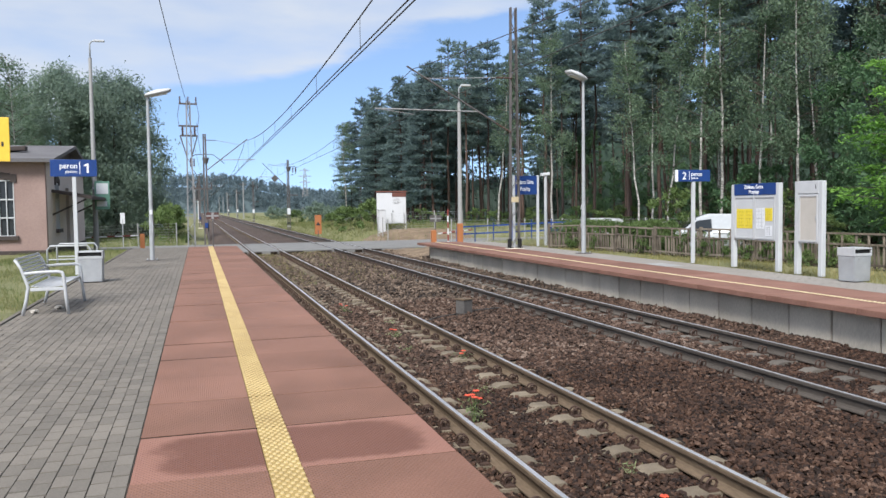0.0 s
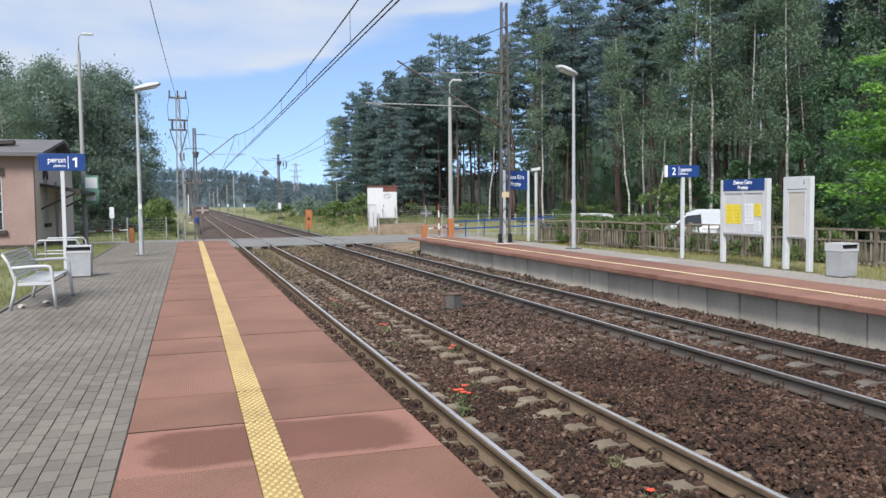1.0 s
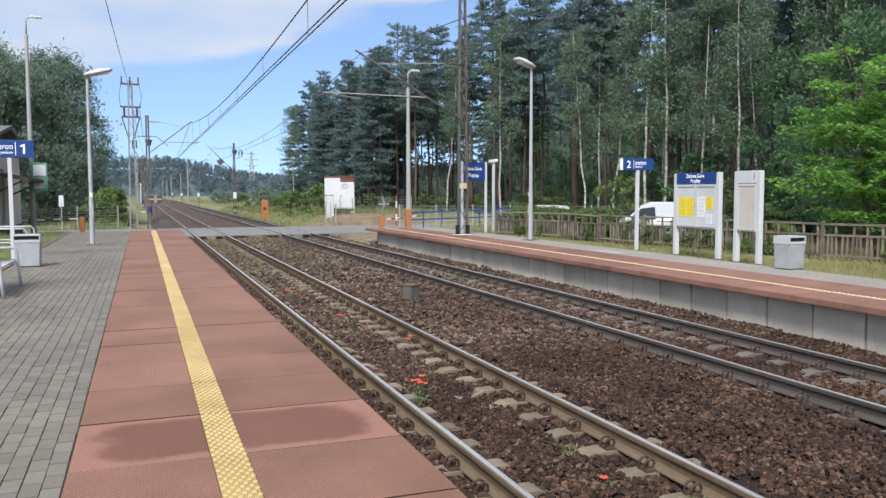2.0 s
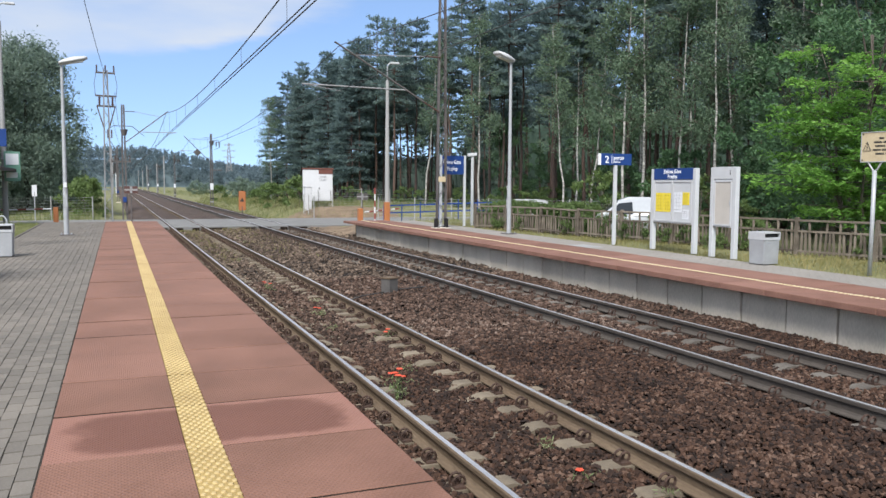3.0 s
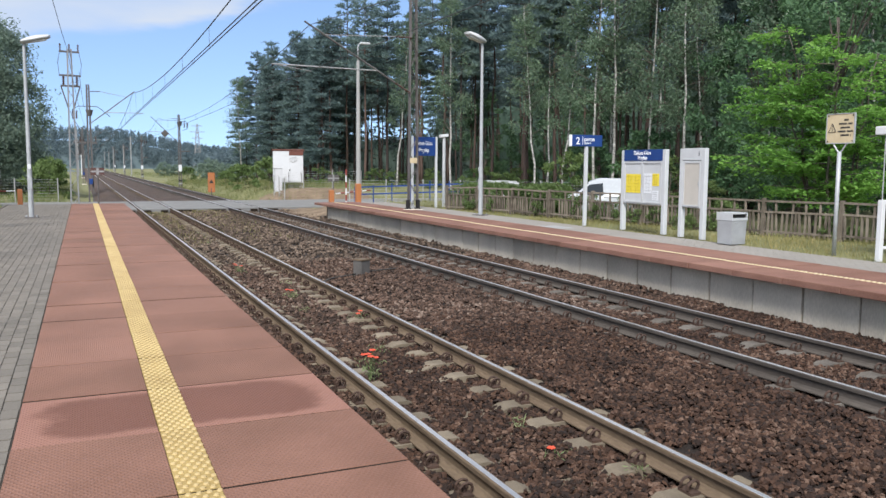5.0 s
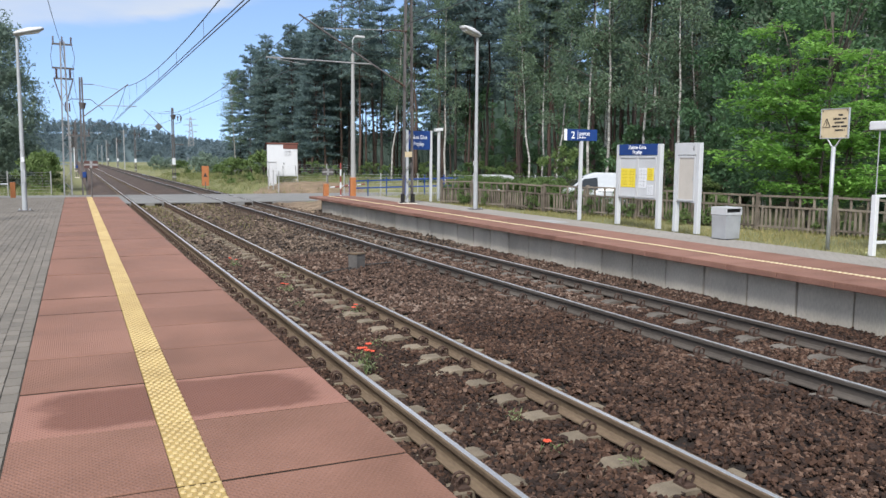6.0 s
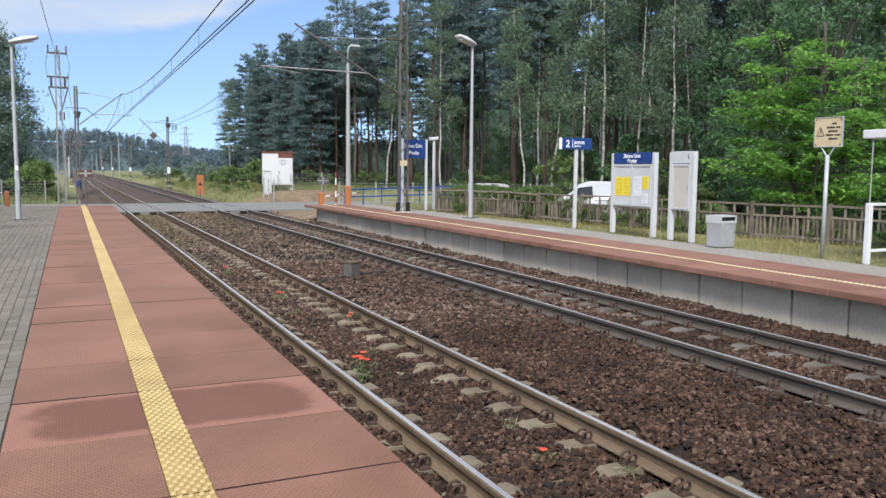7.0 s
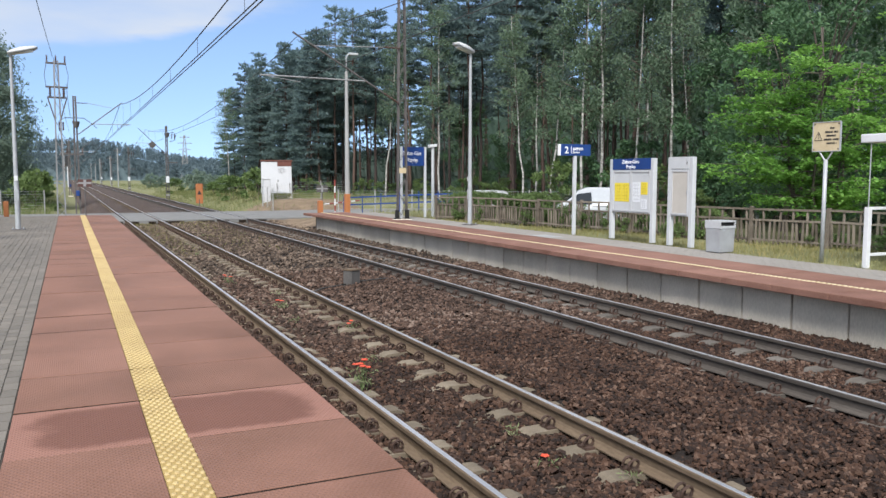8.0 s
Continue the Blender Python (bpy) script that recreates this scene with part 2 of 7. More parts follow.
M_TAN = surf("weathered_warning_plate", (0.42, 0.34, 0.21), (0.56, 0.47, 0.31), scale=5, rough=0.6)
M_BINMETAL = surf("bin_sheet_steel", (0.30, 0.31, 0.32), (0.42, 0.43, 0.44), scale=5, rough=0.55, metal=0.3, fine=140, bump=0.15)
M_BINLID = plain("bin_lid_paint", (0.42, 0.43, 0.44), 0.45)
M_DARK = plain("dark_hollow", (0.012, 0.012, 0.012), 0.8)
M_BENCH = plain("light_grey_coated_steel", (0.46, 0.47, 0.48), 0.45, wear=0.06)
M_BOXGREY = surf("track_box_grey", (0.066, 0.061, 0.057), (0.118, 0.110, 0.102), scale=6, rough=0.8)
M_RENDER = surf("pink_limewashed_brick", (0.24, 0.165, 0.145), (0.32, 0.228, 0.20), scale=0.9, rough=0.9, fine=22, bump=0.4, dist=0.01)
M_RENDERPALE = surf("pale_plaster", (0.52, 0.45, 0.40), (0.62, 0.55, 0.50), scale=0.9, rough=0.9, fine=22)
M_ROOF = surf("bitumen_roof", (0.085, 0.082, 0.085), (0.15, 0.145, 0.15), scale=0.8, rough=0.85, fine=18, bump=0.3)
M_DARKTRIM = plain("dark_brown_trim", (0.05, 0.038, 0.034), 0.7)
M_GLASSDARK = plain("house_window_glass", (0.03, 0.035, 0.04), 0.08, wear=0.2)
M_FENCE = surf("weathered_fence_concrete", (0.070, 0.057, 0.043), (0.225, 0.190, 0.150), scale=4, rough=0.9, fine=50, bump=0.3, obrand=0.3)
M_BARK = surf("pine_bark", (0.036, 0.028, 0.026), (0.104, 0.068, 0.054), scale=2.5, rough=0.95, fine=18, bump=0.6, dist=0.02, obrand=0.3, stretch=(1, 1, 0.3))
M_BARKGREY = surf("grey_bark", (0.06, 0.052, 0.042), (0.13, 0.11, 0.09), scale=2.5, rough=0.95, fine=18, bump=0.6, dist=0.02)
M_BIRCH = surf("birch_bark", (0.05, 0.046, 0.042), (0.56, 0.55, 0.51), scale=2.6, rough=0.8, fine=9, bump=0.2, stretch=(0.6, 0.6, 2.2))
M_NEEDLE = leafy("pine_needles", (0.108, 0.160, 0.170), (0.155, 0.222, 0.216), (0.205, 0.282, 0.248), glow=0.55)
M_BIRCHLEAF = leafy("birch_leaves", (0.085, 0.135, 0.090), (0.135, 0.200, 0.128), (0.19, 0.265, 0.165), glow=0.45)
M_OAKLEAF = leafy("broad_leaves", (0.040, 0.085, 0.045), (0.072, 0.140, 0.068), (0.115, 0.205, 0.092), glow=0.35)
# darker copy of the leaves: the wood's inner shade is put into the colour
M_SHADELEAF = leafy("shaded_wood_leaves", (0.024, 0.042, 0.034), (0.042, 0.070, 0.054), (0.066, 0.105, 0.078), glow=0.2)
# greyish pale leaves, with the veil of haze before them coloured in
M_HAZYLEAF = leafy("hazy_tree_leaves", (0.170, 0.225, 0.190), (0.210, 0.280, 0.220), (0.25, 0.325, 0.245), glow=0.55)
M_BUSHLEAF = leafy("undergrowth_leaves", (0.065, 0.105, 0.035), (0.12, 0.18, 0.06), (0.185, 0.255, 0.095), glow=0.4)
M_ROBINIA = leafy("robinia_leaves", (0.090, 0.205, 0.040), (0.170, 0.345, 0.066), (0.29, 0.49, 0.12), glow=0.5)
# bluish and pale: the haze over the far woods is put into this colour
M_HAZEWOOD = leafy("hazed_wood_leaves", (0.135, 0.185, 0.205), (0.155, 0.210, 0.225), (0.175, 0.235, 0.24), glow=0.45)
M_WEED = leafy("weed_leaves", (0.13, 0.17, 0.075), (0.24, 0.29, 0.14), (0.34, 0.37, 0.20), glow=0.4)
M_POPPY = plain("poppy_petal", (0.55, 0.075, 0.035), 0.6)
M_VAN = plain("white_car_paint", (0.37, 0.39, 0.41), 0.25, wear=0.04)
M_VANGLASS = plain("car_window", (0.025, 0.03, 0.035), 0.06)
M_TYRE = plain("tyre_rubber", (0.02, 0.02, 0.02), 0.85)
M_WIRE = plain("wire_copper_dark", (0.05, 0.048, 0.045), 0.6)
M_INSUL = plain("brown_insulator", (0.07, 0.035, 0.025), 0.3)
M_LENS = plain("lamp_lens", (0.62, 0.64, 0.66), 0.15)
M_KIOSK = plain("white_cabinet_panel", (0.56, 0.57, 0.58), 0.45, wear=0.06)
M_MARKER = plain("dark_red_marker_plate", (0.085, 0.042, 0.036), 0.7)
M_RUSTROOF = plain("red_brown_sheet", (0.13, 0.047, 0.033), 0.6)
M_GREENSIGN = plain("green_sign", (0.14, 0.29, 0.22), 0.5)


def glassy(name, tint, rough=0.03):
    m = bpy.data.materials.new(name)
    m.use_nodes = True
    p = m.node_tree.nodes["Principled BSDF"]
    p.inputs["Base Color"].default_value = (*tint, 1)
    p.inputs["Roughness"].default_value = rough
    p.inputs["Transmission Weight"].default_value = 1.0
    p.inputs["IOR"].default_value = 1.02
    return m


M_GLASS = glassy("shelter_glass", (0.86, 0.92, 0.89))


# ---------------------------------------------------------------- mesh helpers
def link(name, me, material, parent=None, label=""):
    if material and not me.materials:
        me.materials.append(material)
    ob = new(name, me)
    if parent:
        ob.parent = parent
    if label:
        ob["label"] = label
    return ob


def part(name, bm, material, parent=None, label="", smooth=False):
    me = bpy.data.meshes.new(name)
    bm.normal_update()
    bm.to_mesh(me)
    bm.free()
    if smooth:
        me.shade_smooth()
    return link(name, me, material, parent, label)


def thing(name, label, category, m=None, group="", kind=""):
    ob = new(name)
    ob.empty_display_size = 0.3
    if m is not None:
        ob.matrix_basis = m
    return tagged(ob, label, category, group, kind)


def B():
    return bmesh.new()


def box(bm, lo, hi, bevel=0.0):
    vs = bmesh.ops.create_cube(bm, size=1.0)["verts"]
    for v in vs:
        v.co = Vector([lo[i] + (v.co[i] + 0.5) * (hi[i] - lo[i]) for i in range(3)])
    if bevel:
        es = list({e for v in vs for e in v.link_edges})
        bmesh.ops.bevel(bm, geom=es, offset=bevel, segments=2, profile=0.6, affect="EDGES")
    return bm


def rod(bm, p, q, r, r2=None, seg=10):
    """A round bar or taper from p to q."""
    p, q = Vector(p), Vector(q)
    d = q - p
    vs = bmesh.ops.create_cone(bm, cap_ends=True, segments=seg, radius1=r, radius2=r if r2 is None else r2, depth=d.length)["verts"]
    m = Matrix.Translation((p + q) / 2) @ d.to_track_quat("Z", "Y").to_matrix().to_4x4()
    for v in vs:
        v.co = m @ v.co
    return bm


def bar(bm, p, q, w, h, up=(0, 0, 1)):
    """A flat bar of section w x h from p to q."""
    p, q = Vector(p), Vector(q)
    d = (q - p)
    y = d.normalized()
    x = y.cross(Vector(up))
    x = x.normalized() if x.length > 1e-4 else Vector((1, 0, 0))
    z = x.cross(y)
    vs = []
    for e in (p, q):
        for a, b in ((-1, -1), (1, -1), (1, 1), (-1, 1)):
            vs.append(bm.verts.new(e + x * a * w / 2 + z * b * h / 2))
    for f in ((3, 2, 1, 0), (4, 5, 6, 7), (0, 1, 5, 4), (1, 2, 6, 5), (2, 3, 7, 6), (3, 0, 4, 7)):
        bm.faces.new([vs[i] for i in f])
    return bm


def tube(bm, pts, r, seg=6, r_end=None):
    """A bent tube through points."""
    pts = [Vector(p) for p in pts]
    rings = []
    n = len(pts)
    for i, p in enumerate(pts):
        d = (pts[min(i + 1, n - 1)] - pts[max(i - 1, 0)]).normalized()
        a = d.orthogonal().normalized() if i == 0 else (a - d * a.dot(d)).normalized()
        b = d.cross(a)
        rad = r if r_end is None else r + (r_end - r) * i / (n - 1)
        rings.append([bm.verts.new(p + (a * math.cos(k * 2 * math.pi / seg) + b * math.sin(k * 2 * math.pi / seg)) * rad) for k in range(seg)])
    for u, v in zip(rings, rings[1:]):
        for k in range(seg):
            bm.faces.new((u[k], u[(k + 1) % seg], v[(k + 1) % seg], v[k]))
    bm.faces.new(rings[0][::-1])
    bm.faces.new(rings[-1])
    return bm


def extrude(bm, poly, p, axis_x, axis_y, d):
    """A prism of the polygon (in the plane of axis_x, axis_y at p), extended along d."""
    p, ax, ay, d = Vector(p), Vector(axis_x), Vector(axis_y), Vector(d)
    a = [bm.verts.new(p + ax * x + ay * y) for x, y in poly]
    b = [bm.verts.new(v.co + d) for v in a]
    bm.faces.new(a[::-1])
    bm.faces.new(b)
    n = len(a)
    for i in range(n):
        bm.faces.new((a[i], a[(i + 1) % n], b[(i + 1) % n], b[i]))
    bmesh.ops.recalc_face_normals(bm, faces=bm.faces[:])
    return bm


def raw(name, verts, faces, material, parent=None, label="", smooth=False):
    """A mesh from arrays of vertices (n, 3) and equal-sided faces (m, k)."""
    verts, faces = np.asarray(verts, np.float32), np.asarray(faces, np.int32)
    me = bpy.data.meshes.new(name)
    k = faces.shape[1]
    me.vertices.add(len(verts))
    me.vertices.foreach_set("co", verts.ravel())
    me.loops.add(faces.size)
    me.loops.foreach_set("vertex_index", faces.ravel())
    me.polygons.add(len(faces))
    me.polygons.foreach_set("loop_start", np.arange(len(faces), dtype=np.int32) * k)
    me.update(calc_edges=True)
    me.validate()
    if smooth:
        me.shade_smooth()
    else:
        me.shade_flat()
    return link(name, me, material, parent, label)


def letters(text, size, material, parent, m, name="lettering", depth=0.004, squeeze=1.0):
    """Words in the built-in font as a thin mesh; m puts the baseline's start, x along the line, y up."""
    cu = bpy.data.curves.new("words", "FONT")
    cu.body, cu.size, cu.extrude, cu.resolution_u, cu.offset = text, size, depth, 3, size * 0.007
    cu.align_x = "LEFT"
    tmp = bpy.data.objects.new("words", cu)
    scene.collection.objects.link(tmp)
    me = bpy.data.meshes.new_from_object(tmp.evaluated_get(bpy.context.evaluated_depsgraph_get()))
    bpy.data.objects.remove(tmp)
    me.transform(m @ Matrix.Diagonal((squeeze, 1, 1, 1)))
    me.materials.clear()
    return link(name, me, material, parent)


# ---------------------------------------------------------------- ground
ZP = 0.55                   # platform level above the rail tops


def sstep(a, b, x):
    t = np.clip((x - a) / (b - a), 0, 1)
    return t * t * (3 - 2 * t)


def gz(x, y):
    """Height of the natural ground."""
    x, y = np.asarray(x, float), np.asarray(y, float)
    wob = 0.05 * np.sin(x * 0.7 + 1.3 * np.sin(y * 0.31)) + 0.04 * np.sin(y * 0.9 + x * 0.4)
    near_l = 0.47 + wob * 0.4
    near_r = 0.50 + wob * 0.4 - 0.6 * sstep(12, 18, x)
    road = -0.06 + 0 * x
    far_l = -0.25 + wob
    far_r = -0.15 + wob + 0.50 * sstep(8.2, 11, x) * sstep(52, 56, y) * (1 - sstep(75, 95, y))
    side_near = np.where(x < 2.3, near_l, near_r)
    side_far = np.where(x < 2.3, far_l, far_r)
    k1 = sstep(34.5, 40.5, y)
    k2 = sstep(50.5, 53.5, y)
    z = side_near * (1 - k1) + road * k1
    z = z * (1 - k2) + side_far * k2
    wide = 0.9 * k2
    trench = sstep(-3.2 - wide, -2.4 - wide, x) * (1 - sstep(6.9 + wide, 7.7 + wide, x))
    z = z * (1 - trench) + (-0.62) * trench
    z = z - 0.3 * sstep(60, 400, np.abs(y))
    return z


def axis(fine, coarse):
    a, b, s = fine
    v = list(np.arange(a, b + 1e-6, s))
    lo, hi, step = a, b, s
    out_l, out_h = [], []
    while hi < coarse:
        step *= 1.22
        hi += step
        lo -= step
        out_h.append(hi)
        out_l.append(lo)
    return np.array(out_l[::-1] + v + out_h)


gxs, gys = axis((-24, 40, 0.4), 2600), axis((-6, 80, 0.6), 2600)
GX, GY = np.meshgrid(gxs, gys, indexing="ij")
GZ = gz(GX, GY)
nx, ny = GX.shape
idx = np.arange(nx * ny).reshape(nx, ny)
quads = np.stack([idx[:-1, :-1], idx[1:, :-1], idx[1:, 1:], idx[:-1, 1:]], -1).reshape(-1, 4)
ground = raw("ground", np.stack([GX, GY, GZ], -1).reshape(-1, 3), quads, M_GRASS, smooth=True)
tagged(ground, "dry summer grass and sandy soil round the railway", "ground", kind="structure")


# ballast bed: one profile across both tracks
def bz(x, y):
    x, y = np.asarray(x, float), np.asarray(y, float)
    z = -0.215 + 0.10 * np.exp(-((x - 2.25) / 0.75) ** 2) + 0.10 * sstep(5.5, 6.5, x)
    z = z + 0.025 * np.sin(x * 5.1 + y * 1.7) * np.sin(y * 2.3 - x * 2.0)
    for c in (-1.25, 1.22, 3.14, 5.58):
        z = z + (0.10 if c < 0 else 0.06) * np.exp(-((x - c) / (0.31 if c < 0 else 0.24)) ** 2)
    far = sstep(50.3, 52, y)
    z = z - far * (0.5 * sstep(0, 1.3, -1.5 - x) + 0.5 * sstep(0, 1.3, x - 5.9))
    return z


def sheet(name, xs, ys, zf, material):
    X, Y = np.meshgrid(xs, ys, indexing="ij")
    a, b = X.shape
    i = np.arange(a * b).reshape(a, b)
    q = np.stack([i[:-1, :-1], i[1:, :-1], i[1:, 1:], i[:-1, 1:]], -1).reshape(-1, 4)
    return raw(name, np.stack([X, Y, zf(X, Y)], -1).reshape(-1, 3), q, material, smooth=True)


bed = sheet("ballast_bed", np.linspace(-2.3, 6.85, 60), np.linspace(-6, 41.2, 220), lambda x, y: bz(x, y) - 0.03, M_GAPSHADE)
tagged(bed, "near-black bed under the ballast stones, gap shade in its colour", "ballast", kind="stuff")
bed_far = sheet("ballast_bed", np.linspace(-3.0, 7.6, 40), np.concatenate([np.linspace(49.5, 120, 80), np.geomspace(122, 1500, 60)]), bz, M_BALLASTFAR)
tagged(bed_far, "dark ballast of the line beyond the crossing", "ballast", kind="stuff")


def stones(name, n, xr, yr, size, seed, material):
    """Loose broken stones: jittered solids, each with its own turn."""
    g = np.random.default_rng(seed)
    base = np.array([(-1, -1, -1), (1, -1, -1), (1, 1, -1), (-1, 1, -1), (-1, -1, 1), (1, -1, 1), (1, 1, 1), (-1, 1, 1)]) * 0.66
    fa = np.array([(4, 5, 6, 7), (0, 1, 5, 4), (1, 2, 6, 5), (2, 3, 7, 6), (3, 0, 4, 7)])
    x, y = g.uniform(*xr, n), g.uniform(*yr, n)
    s = size * g.uniform(0.5, 1.3, (n, 1, 1)) * g.uniform(0.75, 1.35, (n, 1, 3)) * np.array([1.0, 1.0, 0.64])
    v = base[None] * g.uniform(0.62, 1.18, (n, len(base), 3)) * s
    ang = g.uniform(0, 6.283, (n, 3))
    ang[:, :2] = g.normal(size=(n, 2)) * 0.5
    for ax in range(3):
        c, si = np.cos(ang[:, ax])[:, None], np.sin(ang[:, ax])[:, None]
        a, b = (ax + 1) % 3, (ax + 2) % 3
        va, vb = v[..., a] * c - v[..., b] * si, v[..., a] * si + v[..., b] * c
        v[..., a], v[..., b] = va, vb
    z = bz(x, y) + g.uniform(-0.9, 0.8, n) * size * 0.7
    on_sleeper = (np.abs((y - 0.2) % 0.6 - 0.3) > 0.195) & (np.minimum(np.abs(np.abs(x) - 0.8), np.abs(np.abs(x - 4.36) - 0.8)) < 0.42) & (x > -0.95)
    z = z - np.where(on_sleeper, np.where(y > 9.5, 0.105, 0.065), 0)
    v = v + np.stack([x, y, z], -1)[:, None, :]
    F = (fa[None] + (np.arange(n) * len(base))[:, None, None]).reshape(-1, 4)
    ob = raw(name, v.reshape(-1, 3), F, material)
    return tagged(ob, "loose brown broken ballast stones", "ballast stones", kind="stuff")


stones("ballast_stones", 74000, (-1.75, 6.45), (1.8, 10.6), 0.0280, 1, M_STONE)
stones("ballast_stones", 9000, (-1.75, 6.45), (-6, 1.9), 0.052, 4, M_STONE)
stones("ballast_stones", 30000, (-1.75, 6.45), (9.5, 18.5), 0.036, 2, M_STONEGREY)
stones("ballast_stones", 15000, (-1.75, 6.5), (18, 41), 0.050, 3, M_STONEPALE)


# ---------------------------------------------------------------- tracks
def rail_profile():
    h = [(0.075, -0.172), (0.075, -0.160), (0.022, -0.146), (0.0085, -0.125), (0.0085, -0.055), (0.034, -0.042), (0.0355, -0.010), (0.031, -0.002)]
    return h + [(-x, z) for x, z in h[::-1]]


def make_track(x0, label, side_mat, sleeper_mat):
    tr = thing("railway_track", label, "railway track", pose(x0, 0, 0), group="tracks through the station")
    for sx in (-0.753, 0.753):
        bm = B()
        prof = rail_profile()
        extrude(bm, prof, (sx, -8, 0), (1, 0, 0), (0, 0, 1), (0, 900, 0))
        r = part("rail", bm, side_mat, tr, "brown weathered steel rail")
        bm = B()
        extrude(bm, [(-0.022, -0.0115), (0.022, -0.0115), (0.022, -0.001), (0.017, 0.001), (-0.017, 0.001), (-0.022, -0.001)], (sx - math.copysign(0.004, sx), -8, 0), (1, 0, 0), (0, 0, 1), (0, 900, 0))
        part("running_face", bm, M_RAILTOP, r, "bright worn steel rail head")
    # sleepers
    bm = B()
    prof = [(-1.3, -0.40), (1.3, -0.40), (1.3, -0.20), (1.18, -0.172), (0.42, -0.178), (0.28, -0.235), (-0.28, -0.235), (-0.42, -0.178), (-1.18, -0.172), (-1.3, -0.20)]
    extrude(bm, prof, (0, -0.105, 0), (1, 0, 0), (0, 0, 1), (0, 0.21, 0))
    me = bpy.data.meshes.new("sleeper")
    bm.to_mesh(me)
    bm.free()
    me.materials.append(sleeper_mat)
    ys = [0.2 + 0.6 * k for k in range(-10, 68)]
    for y in ys:
        s = link("sleeper", me, None, tr)
        s.location = (random.uniform(-0.02, 0.02), y + random.uniform(-0.012, 0.012), random.uniform(-0.006, 0.004))
        s.rotation_euler = (0, 0, random.uniform(-0.008, 0.008))
    bm = B()
    for k in range(82, 420):
        box(bm, (-1.3, 0.2 + 0.6 * k - 0.125, -0.4), (1.3, 0.2 + 0.6 * k + 0.125, -0.240))
    tagged(part("sleeper_row", bm, sleeper_mat, tr, "far concrete sleepers"), kind="stuff")

    # spring clips: two steel loops on a small plate
    def clip(bm, x, y, side):
        box(bm, (x - 0.045, y - 0.07, -0.178), (x + 0.045, y + 0.07, -0.155))
        for dy in (-0.038, 0.038):
            pts = [(x + 0.048 * math.cos(a), y + dy + 0.012 * side * math.sin(a), -0.118 + 0.048 * math.sin(a)) for a in [k * 2 * math.pi / 9 - 0.6 for k in range(9)]]
            tube(bm, pts, 0.0115, 5)
        rod(bm, (x, y, -0.16), (x, y, -0.105), 0.016, seg=6)

    meshes = {}
    for side in (-1, 1):
        bm = B()
        clip(bm, 0, 0, side)
        cm = bpy.data.meshes.new("rail_clip")
        bm.to_mesh(cm)
        bm.free()
        cm.materials.append(M_RUST)
        meshes[side] = cm
    far = B()
    for y in ys:
        for sx in (-0.753, 0.753):
            for side in (-1, 1):
                if 2 < y < 24:
                    c = link("rail_clip", meshes[side], None, tr)
                    c.location = (sx + side * 0.125, y, 0)
                elif y >= 24:
                    clip(far, sx + side * 0.125, y, side)
    tagged(part("rail_clip_row", far, M_RUST, tr, "rusty spring clips"), kind="stuff")
    return tr


make_track(0.0, "straight ballasted track with concrete sleepers beside the first platform", M_RAILSIDE, M_SLEEPER)
make_track(4.36, "straight ballasted track with concrete sleepers beside the second platform", M_RAILDARK, M_SLEEPERGREY)

# ---------------------------------------------------------------- level crossing
road = thing("road", "grey level crossing road over both tracks", "road", kind="structure")
for x0, x1 in ((-26, -0.86), (-0.67, 0.67), (0.86, 3.50), (3.69, 5.03), (5.22, 30)):
    n = max(1, round((9.2 / 1.5))) if x1 - x0 < 3 else 1
    for k in range(n):
        bm = B()
        d = 9.2 / n
        box(bm, (x0, 41.2 + k * d + 0.006, -0.30), (x1, 41.2 + (k + 1) * d - 0.006, -0.005), 0.015)
        part("crossing_panel" if n > 1 else "carriageway", bm, M_ASPH, road)
# added dark blocks that stand for shaded gaps below the panel edge
for x0, x1 in ((-1.55, -0.95), (-0.55, -0.22), (0.22, 0.55), (1.0, 1.9), (2.5, 3.35), (3.8, 4.1), (4.6, 4.95), (5.3, 6.0)):
    bm = B()
    box(bm, (x0, 41.05, -0.34), (x1, 41.196, -0.06), 0.01)
    part("gap_shade_block", bm, M_JOINT, road, "dark block in place of the shaded gaps under the panels")

# ---------------------------------------------------------------- platform one
Y0, YEND = -3.6, 35.4
plat1 = thing("platform_1", "red slab platform with a yellow tactile strip", "platform", kind="structure")
bm = B()
box(bm, (-3.69, Y0, -0.6), (-1.74, YEND, ZP - 0.085))
for k in range(-7, 31):
    box(bm, (-3.684, 4.40 + k - 0.0085, ZP - 0.084), (-1.71, 4.40 + k + 0.0085, ZP - 0.0030))
part("platform_base", bm, M_JOINT, plat1)
bm = B()
box(bm, (-1.739, Y0, -0.6), (-1.72, YEND, ZP - 0.10))
part("platform_wall", bm, M_CONC, plat1)


def slab_mesh(x0, x1, name):
    bm = B()
    box(bm, (x0, 0.009, ZP - 0.08), (x1, 0.991, ZP), 0.005)
    me = bpy.data.meshes.new(name)
    bm.to_mesh(me)
    bm.free()
    me.materials.append(M_SLAB)
    return me


me_l, me_r = slab_mesh(-3.685, -2.9, "slab"), slab_mesh(-2.69, -1.70, "slab")
